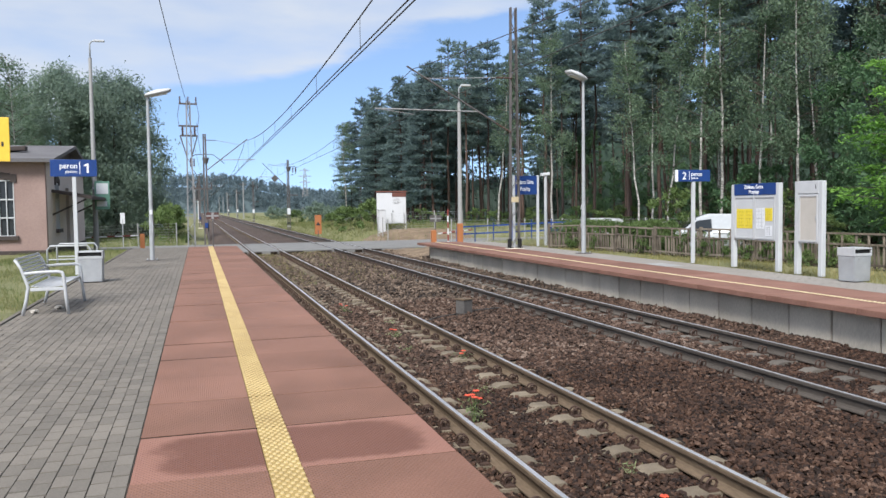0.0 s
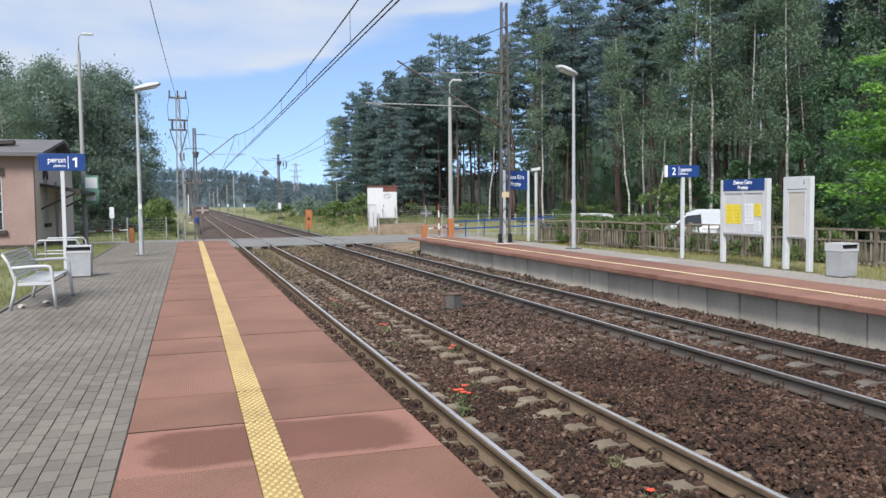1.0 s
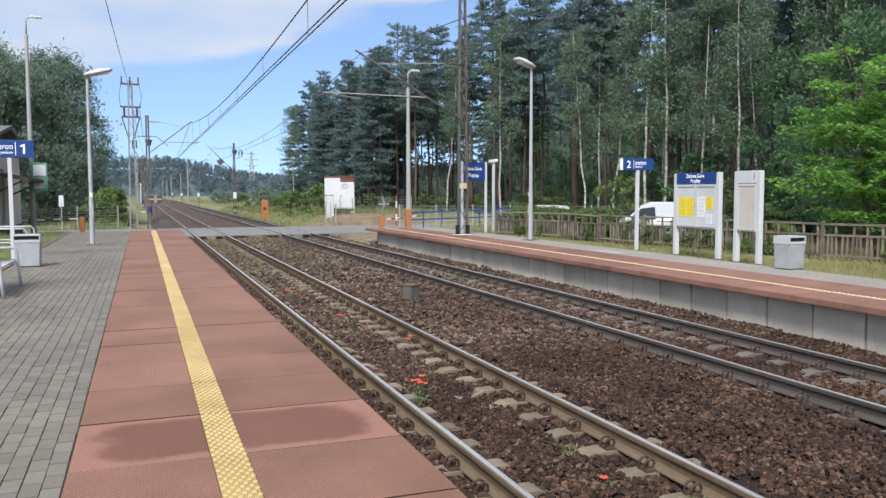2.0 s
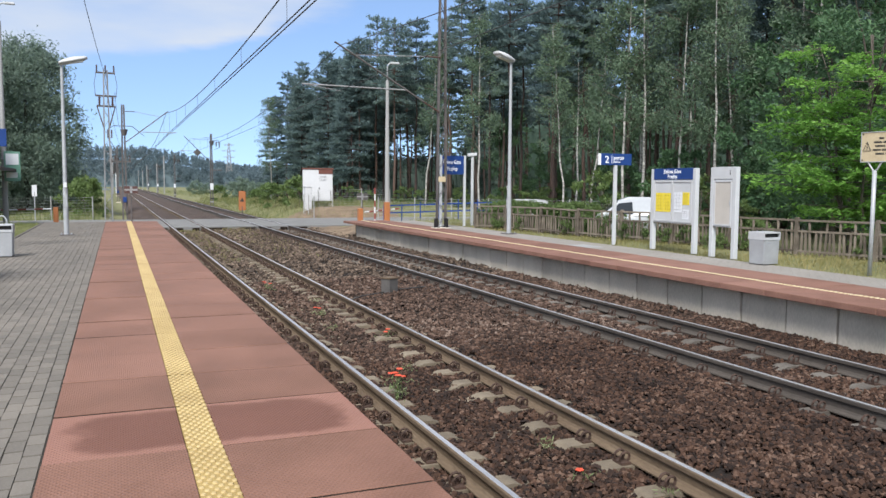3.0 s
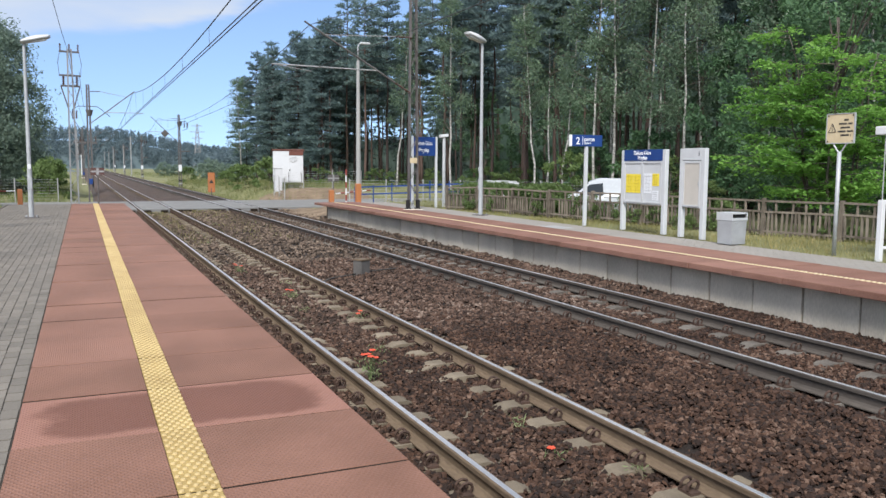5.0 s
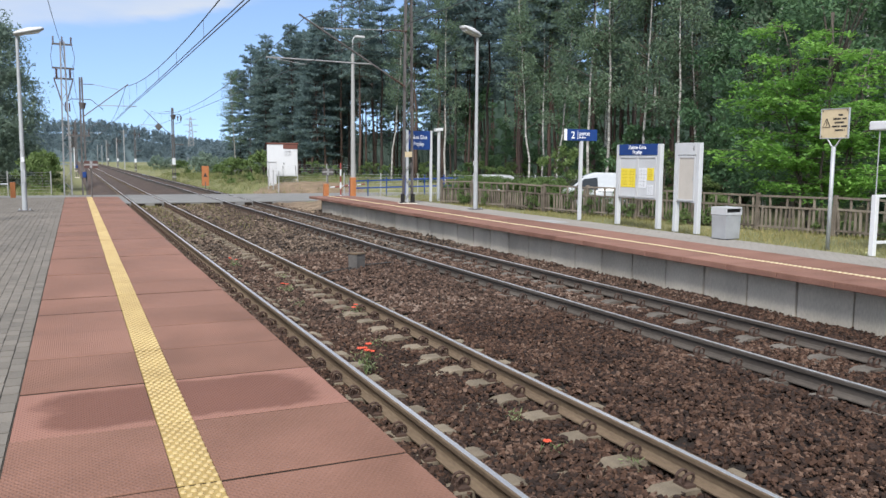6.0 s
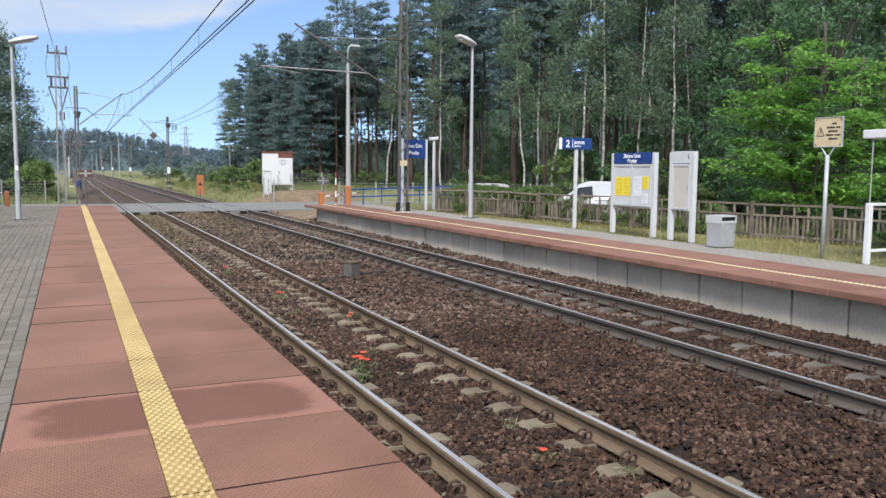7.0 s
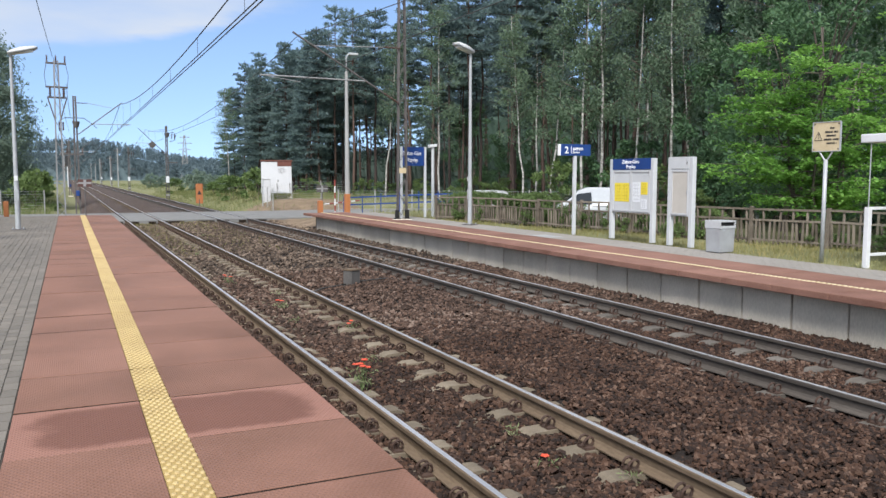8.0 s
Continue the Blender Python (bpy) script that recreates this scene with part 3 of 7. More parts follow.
# raised-dot strip, one metre
bm = B()
box(bm, (-2.897, 0.008, ZP - 0.08), (-2.693, 0.992, ZP + 0.001), 0.003)
base = bm
for r in range(20):
    for c in range(4):
        cx = -2.895 + 0.028 + 0.050 * c + (0.012 if r % 2 else -0.012) + 0.0
        cy = 0.028 + 0.0497 * r
        ring0 = [base.verts.new((cx + 0.0158 * math.cos(a), cy + 0.0158 * math.sin(a), ZP + 0.001)) for a in [k * math.pi / 4 for k in range(8)]]
        ring1 = [base.verts.new((cx + 0.0115 * math.cos(a), cy + 0.0115 * math.sin(a), ZP + 0.0085)) for a in [k * math.pi / 4 for k in range(8)]]
        for k in range(8):
            base.faces.new((ring0[k], ring0[(k + 1) % 8], ring1[(k + 1) % 8], ring1[k]))
        base.faces.new(ring1)
me_t = bpy.data.meshes.new("tactile_tile")
bm.to_mesh(me_t)
bm.free()
me_t.materials.append(M_YDIRTSHADE)
me_t.materials.append(M_YELLOW)
for pf in me_t.polygons:
    pf.material_index = 1 if pf.center.z > ZP + 0.0015 else 0


def stained_slab():
    """Red slab with a damp dark patch that leaves a paler rim."""
    m = M_SLAB.copy()
    m.name = "red_slab_stained"
    t = m.node_tree
    p = t.nodes["Principled BSDF"]
    n = t.nodes.new
    geo = n("ShaderNodeNewGeometry")
    no = n("ShaderNodeTexNoise")
    no.inputs["Scale"].default_value = 3.2
    no.inputs["Detail"].default_value, no.inputs["Roughness"].default_value = 8.0, 0.62
    t.links.new(geo.outputs["Position"], no.inputs["Vector"])
    sep = n("ShaderNodeSeparateXYZ")
    t.links.new(geo.outputs["Position"], sep.inputs[0])

    def math_(op, a, b):
        k = n("ShaderNodeMath")
        k.operation = op
        for i, v in enumerate((a, b)):
            if isinstance(v, (int, float)):
                k.inputs[i].default_value = v
            else:
                t.links.new(v, k.inputs[i])
        return k.outputs[0]

    dx = math_("DIVIDE", math_("ABSOLUTE", math_("ADD", sep.outputs["X"], 2.69), 0), 0.96)
    dy = math_("DIVIDE", math_("ABSOLUTE", math_("ADD", sep.outputs["Y"], -4.90), 0), 0.45)
    dx4, dy4 = math_("POWER", dx, 5.0), math_("POWER", dy, 5.0)
    d = math_("ADD", math_("ADD", dx4, dy4), math_("MULTIPLY", math_("SUBTRACT", no.outputs["Fac"], 0.5), 1.7))
    mr = n("ShaderNodeMapRange")
    mr.interpolation_type = "SMOOTHSTEP"
    mr.inputs["From Min"].default_value, mr.inputs["From Max"].default_value = 0.35, 0.95
    t.links.new(d, mr.inputs["Value"])
    mix = n("ShaderNodeMix")
    mix.data_type = "RGBA"
    mix.inputs[6].default_value = (0.115, 0.042, 0.027, 1)
    mix.inputs[7].default_value = (0.278, 0.136, 0.101, 1)
    t.links.new(mr.outputs["Result"], mix.inputs[0])
    mul = n("ShaderNodeMix")
    mul.data_type = "RGBA"
    mul.inputs[0].default_value = 0.66
    old = p.inputs["Base Color"].links[0].from_socket
    t.links.new(old, mul.inputs[6])
    t.links.new(mix.outputs[2], mul.inputs[7])
    t.links.new(mul.outputs[2], p.inputs["Base Color"])
    return m


M_STAINED = stained_slab()
for k in range(-8, 31):
    y = 4.40 + k
    for me in (me_l, me_r, me_t):
        use = me
        if k == 0 and me is not me_t:
            use = me.copy()
            use.materials[0] = M_STAINED
        s = link("slab" if me is not me_t else "tactile_tile", use, None, plat1)
        s.location = (0, y, random.uniform(-0.002, 0.002))
        s.rotation_euler = (0, random.uniform(-0.0012, 0.0012), 0)

# grey block paving beside the slabs
pave1 = thing("pavement_1", "grey concrete block paving of the first platform", "paving", kind="structure")
bm = B()
box(bm, (-5.95, Y0, 0.1), (-3.693, YEND, ZP - 0.007))
box(bm, (-3.692, Y0, 0.1), (-3.687, YEND, ZP - 0.004))
part("bedding", bm, M_SAND, pave1)
bm = B()
box(bm, (-6.03, Y0, 0.2), (-5.96, YEND, ZP + 0.01), 0.01)
part("edging_kerb", bm, M_PAVER, pave1, "grey concrete edging")


def paver_cells(x_from, cols, y0, y1, pitch_x=0.1065, pitch_y=0.213):
    for c in range(cols):
        off = 0.0 if c % 2 else pitch_y / 2
        k = 0
        while True:
            y = y0 + off + k * pitch_y
            if y + pitch_y > y1:
                break
            yield x_from - (c + 1) * pitch_x, y
            k += 1


bmp = B()
box(bmp, (0.0022, 0.0055, ZP - 0.05), (0.1043, 0.2075, ZP))
for v in bmp.verts:
    if v.co.z > ZP - 0.01:
        v.co.x += 0.0015 if v.co.x < 0.05 else -0.0015
        v.co.y += 0.004 if v.co.y < 0.1 else -0.004
PAVER_ME = bpy.data.meshes.new("paver")
bmp.to_mesh(PAVER_ME)
bmp.free()
PAVER_ME.materials.append(M_PAVER)
pav_v = np.array([v.co[:] for v in PAVER_ME.vertices])
pav_f = np.array([p.vertices[:] for p in PAVER_ME.polygons])


def joined_pavers(name, cells, material, parent, label, seed, tight=False):
    g = np.random.default_rng(seed)
    c = np.array(cells)
    n = len(c)
    v = np.repeat(pav_v[None], n, 0)
    if tight:    # joints swept full
        v[..., 0] = (v[..., 0] - 0.05325) * 1.05 + 0.05325
        v[..., 1] = (v[..., 1] - 0.1065) * 1.02 + 0.1065
    v[..., 0] += c[:, None, 0]
    v[..., 1] += c[:, None, 1]
    v[..., 2] += g.uniform(-0.0015, 0.001, (n, 1))
    v[:, :, 0] += g.uniform(-0.002, 0.002, (n, 1))
    f = (pav_f[None] + (np.arange(n) * len(pav_v))[:, None, None]).reshape(-1, 4)
    return tagged(raw(name, v.reshape(-1, 3), f, material, parent, label), kind="stuff")


near_cells, far_cells = [], []
for cell in paver_cells(-3.692, 21, Y0, YEND):
    (near_cells if 3.9 < cell[1] < 7.3 and cell[0] > -5.75 and len(near_cells) < 300 else far_cells).append(cell)
joined_pavers("paver_field", far_cells, M_PAVERS, pave1, "grey concrete paving blocks", 5)

# ---------------------------------------------------------------- platform two
P2X, P2Y0, P2Y1 = 6.06, -3.0, 33.6
plat2 = thing("platform_2", "second platform with concrete walls and red slab edge", "platform", kind="structure")
bm = B()
box(bm, (6.49, P2Y0, -0.6), (9.2, P2Y1, ZP - 0.10))
part("platform_base", bm, M_JOINT, plat2)
bm = B()
box(bm, (6.36, 0.018, -0.6), (6.48, 0.949, ZP - 0.11), 0.012)
pm = bpy.data.meshes.new("wall_panel")
bm.to_mesh(pm)
bm.free()
pm.materials.append(M_CONC)
bm = B()
box(bm, (P2X, 0.006, ZP - 0.10), (6.835, 0.994, ZP), 0.012)
sm = bpy.data.meshes.new("slab")
bm.to_mesh(sm)
bm.free()
sm.materials.append(M_SLAB_FAR)
bm = B()
box(bm, (6.975, 0.006, ZP - 0.08), (8.03, 0.994, ZP), 0.008)
sm2 = bpy.data.meshes.new("slab")
bm.to_mesh(sm2)
bm.free()
sm2.materials.append(M_SLAB_FAR)
bm = B()
box(bm, (6.84, 0.005, ZP - 0.08), (6.97, 0.995, ZP + 0.001), 0.003)
for r in range(11):
    for c in range(2):
        cx, cy = 6.84 + 0.036 + 0.056 * c, 0.028 + 0.0909 * r + (0.045 if c else 0)
        box(bm, (cx - 0.024, cy - 0.024, ZP), (cx + 0.024, cy + 0.024, ZP + 0.008))
tm2 = bpy.data.meshes.new("tactile_tile")
bm.to_mesh(tm2)
bm.free()
tm2.materials.append(M_SLAB_FAR)
tm2.materials.append(M_PALEDOT)
for pf in tm2.polygons:
    pf.material_index = 1 if pf.center.z > ZP + 0.002 else 0
for k in range(-12, 25):
    y = 9.07 + k
    if y < P2Y0 or y + 1 > P2Y1 + 0.6:
        continue
    for me, nm in ((sm, "slab"), (sm2, "slab"), (tm2, "tactile_tile")):
        s = link(nm, me, None, plat2)
        s.location = (random.uniform(-0.006, 0.006), y, random.uniform(-0.003, 0.003))
for k in range(-12, 25):
    s = link("wall_panel", pm, None, plat2)
    s.location = (random.uniform(-0.008, 0.008), 8.91 + 0.967 * k, random.uniform(-0.004, 0.004))
pave2 = thing("pavement_2", "grey block paving of the second platform", "paving", kind="structure")
bm = B()
box(bm, (8.035, P2Y0, 0.1), (9.22, P2Y1, ZP - 0.012))
part("bedding", bm, M_PAVERS2, pave2)
joined_pavers("paver_field", list(paver_cells(9.21, 11, P2Y0, P2Y1)), M_PAVERS2, pave2, "grey concrete paving blocks", 6, True)
bm = B()
box(bm, (8.05, 17.3, ZP - 0.02), (8.55, 18.2, ZP + 0.012), 0.006)
tagged(part("inspection_cover", bm, M_POLECONC), "pale concrete inspection cover set in the paving", "manhole cover")


def mound(name, xs, ys, lift, label):
    ob = sheet(name, xs, ys, lift, M_SOIL)
    return tagged(ob, label, "soil", kind="stuff")


mound("soil_bank", np.linspace(7.9, 15.5, 40), np.linspace(51.6, 59.5, 40),
      lambda X, Y: gz(X, Y) + 0.22 * np.sin(np.pi * (X - 7.9) / 7.6) ** 0.7 * np.sin(np.pi * (Y - 51.6) / 7.9) ** 0.7 + 0.04 * np.sin(X * 4.1 + Y * 2.3) * np.sin(Y * 3.7) - 0.03,
      "bare sandy bank with dry grass by the cabin")
mound("soil_bank", np.linspace(6.1, 9.6, 24), np.linspace(33.6, 41.3, 34),
      lambda X, Y: np.where(X < 6.2, bz(X, Y) - 0.02, -0.10 + 0.42 * sstep(6.2, 8.6, X) * (1 - 0.9 * sstep(37, 41, Y)) + 0.03 * np.sin(X * 5 + Y * 3.1) * np.sin(Y * 4.3)),
      "bare brown soil slope at the end of the platform")

# ---------------------------------------------------------------- trees
def cards(centres, size, seed, aspect=1.0, flat=0.0, droop=0.0, tri=False):
    """Small leaf blades at the given places: (n*4, 3) vertices and their faces."""
    g = np.random.default_rng(seed)
    n = len(centres)
    u = g.normal(size=(n, 3))
    u[:, 2] = u[:, 2] * (1 - flat) - droop
    u /= np.linalg.norm(u, axis=1, keepdims=True)
    w = g.normal(size=(n, 3))
    w[:, :2] *= (1 - flat)
    v = np.cross(w, u)
    v /= np.linalg.norm(v, axis=1, keepdims=True) + 1e-9
    s = size * g.uniform(0.6, 1.35, (n, 1))
    a, b = u * s, v * s * aspect
    if tri:
        q = np.stack([centres - a, centres + a + b * 0.5, centres + a - b * 0.5], 1)
        return q.reshape(-1, 3), np.arange(n * 3).reshape(n, 3)
    q = np.stack([centres - a, centres - b * 0.5 + a * 0.1, centres + a, centres + b * 0.5 + a * 0.1], 1)
    f = np.arange(n * 4).reshape(n, 4)
    return q.reshape(-1, 3), f


def limb_mesh(name, limbs, material, parent, label="", seg=7):
    bm = B()
    for pts, r0, r1 in limbs:
        tube(bm, pts, r0, seg, r1)
    return part(name, bm, material, parent, label, smooth=True)


def wavy(p, q, n, amp, g):
    p, q = np.array(p, float), np.array(q, float)
    out = [p + (q - p) * i / n + (g.normal(size=3) * amp * (0 < i < n)) for i in range(n + 1)]
    return [tuple(o) for o in out]


def blades(roots, dirs, size, width, g):
    """Thin pointed blades that grow from the given roots along the given directions."""
    n = len(roots)
    d = dirs / (np.linalg.norm(dirs, axis=1, keepdims=True) + 1e-9)
    w = np.cross(d, g.normal(size=(n, 3)))
    w /= np.linalg.norm(w, axis=1, keepdims=True) + 1e-9
    k = g.uniform(0.6, 1.3, (n, 1))
    tip = roots + d * size * k
    return np.stack([roots - w * width * 0.5 * k, roots + w * width * 0.5 * k, tip], 1).reshape(-1, 3), np.arange(n * 3).reshape(n, 3)


def pine(seed, H, low, spread, label, step=0.62, dense=6):
    """Scots pine: bare reddish stem, whorls of limbs carrying flat fans of upturned needle tufts, pointed leader."""
    g = np.random.default_rng(seed)
    t = thing("pine_tree", label, "tree", group="pines of the wood")
    lean = g.normal(size=2) * 0.3
    trunk = wavy((0, 0, -0.6), (lean[0], lean[1], H), 8, 0.06, g)
    limbs = [(trunk, 0.17 * H / 20, 0.02)]
    roots, dirs = [], []
    z = low * H
    while z < H * 0.975:
        k = (z - low * H) / (H - low * H)
        L = spread * (min(1.0, 0.55 + k * 1.8) * (1 - k) ** 0.62) + 0.22
        n = int(g.integers(4, 7))
        a0 = g.uniform(0, 6.283)
        for b in range(n):
            if g.uniform() < 0.13:
                continue
            a = a0 + 6.283 * b / n + g.normal() * 0.3
            l = L * g.uniform(0.55, 1.2)
            out = np.array([math.cos(a), math.sin(a), 0])
            side = np.array([-out[1], out[0], 0])
            c = np.array([lean[0] * z / H, lean[1] * z / H, z + g.normal() * 0.1])
            e = c + out * l + np.array([0, 0, l * (-0.12 + 0.85 * k * k) + g.normal() * 0.12])
            if l > 0.9:
                limbs.append((wavy(c, e, 3, 0.05, g), 0.04, 0.010))
            m = max(2, int(l / 0.34))
            for i in range(m):
                f = 0.22 + 0.78 * (i + 0.7) / m
                p = c + (e - c) * f + np.array([0, 0, 0.10 * math.sin(3.1 * f)])
                w = 0.20 + 0.34 * l * (1.05 - f)
                for u in (-1, 0, 1):
                    q = p + side * u * w * g.uniform(0.5, 1.1) + out * abs(u) * w * 0.45 + g.normal(size=3) * 0.06
                    roots.append(q + g.normal(size=(dense, 3)) * (0.13, 0.13, 0.05))
                    dirs.append(out * 0.7 + side * u * 0.5 + np.array([0, 0, 0.55]) + g.normal(size=(dense, 3)) * 0.75)
        z += step * g.uniform(0.75, 1.25)
    for i in range(10):      # the leader
        q = np.array([lean[0], lean[1], H - 0.13 * i])
        roots.append(q + g.normal(size=(4, 3)) * 0.03)
        dirs.append(np.array([0, 0, 0.9]) + g.normal(size=(4, 3)) * 0.45)
    for _ in range(12):      # dead stubs below the crown
        zz = g.uniform(0.08, low) * H
        a = g.uniform(0, 6.283)
        l = g.uniform(0.4, 1.5)
        limbs.append(([(0, 0, zz), (math.cos(a) * l, math.sin(a) * l, zz + g.uniform(-0.2, 0.2))], 0.020, 0.006))
    limb_mesh("trunk", limbs, M_BARK, t, "reddish scaly pine stem", 6)
    v, f = blades(np.concatenate(roots), np.concatenate(dirs), 0.40, 0.15, g)
    raw("crown", v, f, M_NEEDLE, t)
    return t


def birch(seed, H, label):
    g = np.random.default_rng(seed)
    t = thing("birch_tree", label, "tree", group="birches of the wood")
    lean = g.normal(size=2) * 1.0
    trunk = wavy((0, 0, -0.5), (lean[0], lean[1], H * 0.96), 9, 0.055, g)
    twigs, pts = [], []
    for _ in range(46):
        z = H * g.uniform(0.30, 0.97)
        k = z / H
        a = g.uniform(0, 6.283)
        l = 2.3 * (1.15 - k) * g.uniform(0.6, 1.2) + 0.35
        c = np.array([lean[0] * k, lean[1] * k, z])
        e = c + np.array([math.cos(a) * l, math.sin(a) * l, l * g.uniform(0.2, 0.8)])
        twigs.append((wavy(c, e, 3, 0.06, g), 0.03, 0.006))
        for _ in range(4):
            p = c + (e - c) * g.uniform(0.45, 1.05)
            hang = g.uniform(0.4, 1.5)
            n = 32
            s = g.uniform(0, 1, (n, 1))
            pts.append(p + np.concatenate([g.normal(size=(n, 2)) * 0.24, -s * hang], 1))
    tr = limb_mesh("trunk", [(trunk, 0.092 * H / 16, 0.015)], M_BIRCH, t, "white birch stem with dark marks", 7)
    limb_mesh("branchwork", twigs, M_BARKGREY, t, "", 5)
    v, f = cards(np.concatenate(pts), 0.088, seed + 1, 0.9, droop=0.4)
    raw("crown", v, f, M_BIRCHLEAF, t)
    return t


def broadleaf(seed, H, W, leaf, blobs, per, material, label, name="broadleaf_tree", low=0.12, trunk_r=0.28, category="tree", group="", spread=0.62, limb=0.6, shell=0.12, tri=True, soft=False):
    """Round-headed tree or shrub: limbs to many leaf clumps with gaps between."""
    g = np.random.default_rng(seed)
    t = thing(name, label, category, group=group)
    limbs = [(wavy((0, 0, -0.4), (0, 0, H * 0.7), 6, 0.05 * W / 3, g), trunk_r, trunk_r * 0.3)]
    pts = []
    for _ in range(blobs):
        a = g.uniform(0, 6.283)
        k = g.uniform(low, 1.0)
        prof = math.sin(math.pi * min(max((k - low) / (1 - low) * 0.80 + 0.16, 0), 1)) ** 0.6
        r = W * prof * math.sqrt(g.uniform(shell, 1.0))
        c = np.array([math.cos(a) * r, math.sin(a) * r, H * k * g.uniform(0.93, 1.03)])
        s = g.uniform(0.55, 1.0) * spread * (0.6 + 0.4 * W / 4)
        d = g.normal(size=(per, 3))
        d /= np.linalg.norm(d, axis=1, keepdims=True)
        d = g.normal(size=(per, 3)) * s * 0.62 if soft else d * g.uniform(0.35, 1.0, (per, 1)) ** 0.5 * s
        d[:, 2] *= 0.65
        pts.append(c + d)
        st = np.array([0, 0, max(0.1, H * k * 0.55)])
        if g.uniform() < limb:
            limbs.append((wavy(st, c, 3, 0.05 * W / 3, g), trunk_r * 0.28, trunk_r * 0.06))
    limb_mesh("trunk", limbs, M_BARKGREY, t, "", 6)
    v, f = cards(np.concatenate(pts), leaf, seed + 1, 0.8, tri=tri)
    raw("crown", v, f, material, t)
    return t


def robinia(seed, H, W):
    """Young robinia: arching limbs with layered sprays of feathered leaves."""
    g = np.random.default_rng(seed)
    t = thing("robinia_tree", "bright green young robinia tree behind the fence", "tree")
    limbs, pts = [], []
    for st in range(5):
        a0 = g.uniform(0, 6.283)
        base = np.array([0.25 * math.cos(a0), 0.25 * math.sin(a0), -0.3])
        top = np.array([math.cos(a0) * W * 0.45, math.sin(a0) * W * 0.45, H * g.uniform(0.75, 0.98)])
        limbs.append((wavy(base, top, 6, 0.09, g), 0.05, 0.010))
        for _ in range(30):
            k = g.uniform(0.24, 1.0)
            c = base + (top - base) * k
            a = g.uniform(0, 6.283)
            l = W * (0.38 + 0.42 * math.sin(math.pi * min(k + 0.12, 1))) * g.uniform(0.5, 1.15)
            e = c + np.array([math.cos(a) * l, math.sin(a) * l, l * g.uniform(-0.02, 0.22)])
            limbs.append((wavy(c, e, 3, 0.04, g), 0.018, 0.004))
            side = np.array([-math.sin(a), math.cos(a), 0])
            for i in range(int(l / 0.125)):        # sprays along the limb: feather leaves to both sides
                f = 0.18 + 0.82 * (i + g.uniform()) / max(1, int(l / 0.125))
                p = c + (e - c) * f
                for sgn in (-1, 1):
                    out = side * sgn * 0.9 + np.array([math.cos(a), math.sin(a), 0]) * 0.5 + g.normal(size=3) * 0.22
                    out[2] -= 0.12
                    n = 8
                    s = np.linspace(0.06, 0.36, n)[:, None] * g.uniform(0.8, 1.3)
                    q = p + out * s + np.concatenate([np.zeros((n, 2)), -0.55 * s ** 2], 1)
                    pts.append(q + g.normal(size=(n, 3)) * 0.022)
    limb_mesh("trunk", limbs, M_BARKGREY, t, "", 5)
    v, f = cards(np.concatenate(pts), 0.062, seed + 1, 0.95, flat=0.65)
    raw("crown", v, f, M_ROBINIA, t)
    return t


def place(protos, spots, smin=0.85, smax=1.15, seed=3):
    """The first spots take the built trees themselves, the rest copies, each turned and scaled."""
    g = np.random.default_rng(seed)
    used = set()
    for i, (x, y) in enumerate(spots):
        p = protos[int(g.integers(len(protos)))] if len(used) == len(protos) else protos[i % len(protos)]
        s = g.uniform(smin, smax) * (float(np.interp(y, [25, 45, 70, 105], [1, 0.92, 0.85, 0.78])) if x > 8 else 1)
        m = Matrix.Translation((x, y, float(gz(x, y)))) @ Matrix.Rotation(g.uniform(0, 6.283), 4, "Z") @ Matrix.Diagonal((s, s, s * g.uniform(0.94, 1.06), 1))
        if p not in used:
            used.add(p)
            p.matrix_basis = m
        else:
            o = copy_thing(p, m)
            o.matrix_basis = m


def wood_edge(y):
    """x of the front of the wood to the east of the line."""
    return float(np.interp(y, [-10, 15, 30, 45, 60, 80, 100, 130], [27, 26.5, 25, 22.5, 20.5, 17.5, 16, 18]))


def scatter(n, seed, d0, d1, gap, y0=8, y1=118):
    g = np.random.default_rng(seed)
    out = []
    tries = 0
    while len(out) < n and tries < 40000:
        tries += 1
        y = g.uniform(y0, y1)
        x = wood_edge(y) + d0 + (d1 - d0) * g.uniform() ** 1.2
        if x + 3 > 1.75 * (y + 2):
            continue
        if all((x - a) ** 2 + (y - b) ** 2 > gap * gap for a, b in out):
            out.append((x, y))
    return out


pines = [pine(11, 20, 0.56, 2.9, "tall pine with a bare reddish trunk and dark crown"),
         pine(12, 21, 0.62, 2.6, "tall slim pine with a high dark crown"),
         pine(13, 19, 0.50, 3.2, "pine with a broad ragged dark crown"),
         pine(14, 20.5, 0.60, 2.5, "tall pine with a bare reddish trunk and dark crown")]
place(pines, scatter(108, 21, 1.5, 30, 2.3), 0.86, 1.08, 5)
slim_pines = [pine(17, 19, 0.68, 1.9, "slim pine deep in the wood", 0.95, 4), pine(18, 18, 0.66, 2.1, "slim pine deep in the wood", 0.95, 4)]
place(slim_pines, scatter(46, 27, 16, 46, 2.2, 14, 60), 0.85, 1.05, 18)
edge_pines = [pine(15, 19, 0.13, 3.6, "dense edge pine with foliage reaching low", 0.58, 7),
              pine(16, 20, 0.18, 3.4, "dense edge pine with foliage reaching low", 0.58, 7)]
place(edge_pines, [(16.6, 92), (18.2, 85), (18.8, 78), (18.0, 100), (20.2, 88), (20.2, 106), (17.6, 112), (25, 92)], 0.9, 1.08, 6)
birches = [birch(31, 17, "slender birch with white trunk and light hanging leaves"),
           birch(32, 15.5, "slender birch with white trunk and light hanging leaves"),
           birch(33, 18, "tall birch with white trunk and thin crown")]
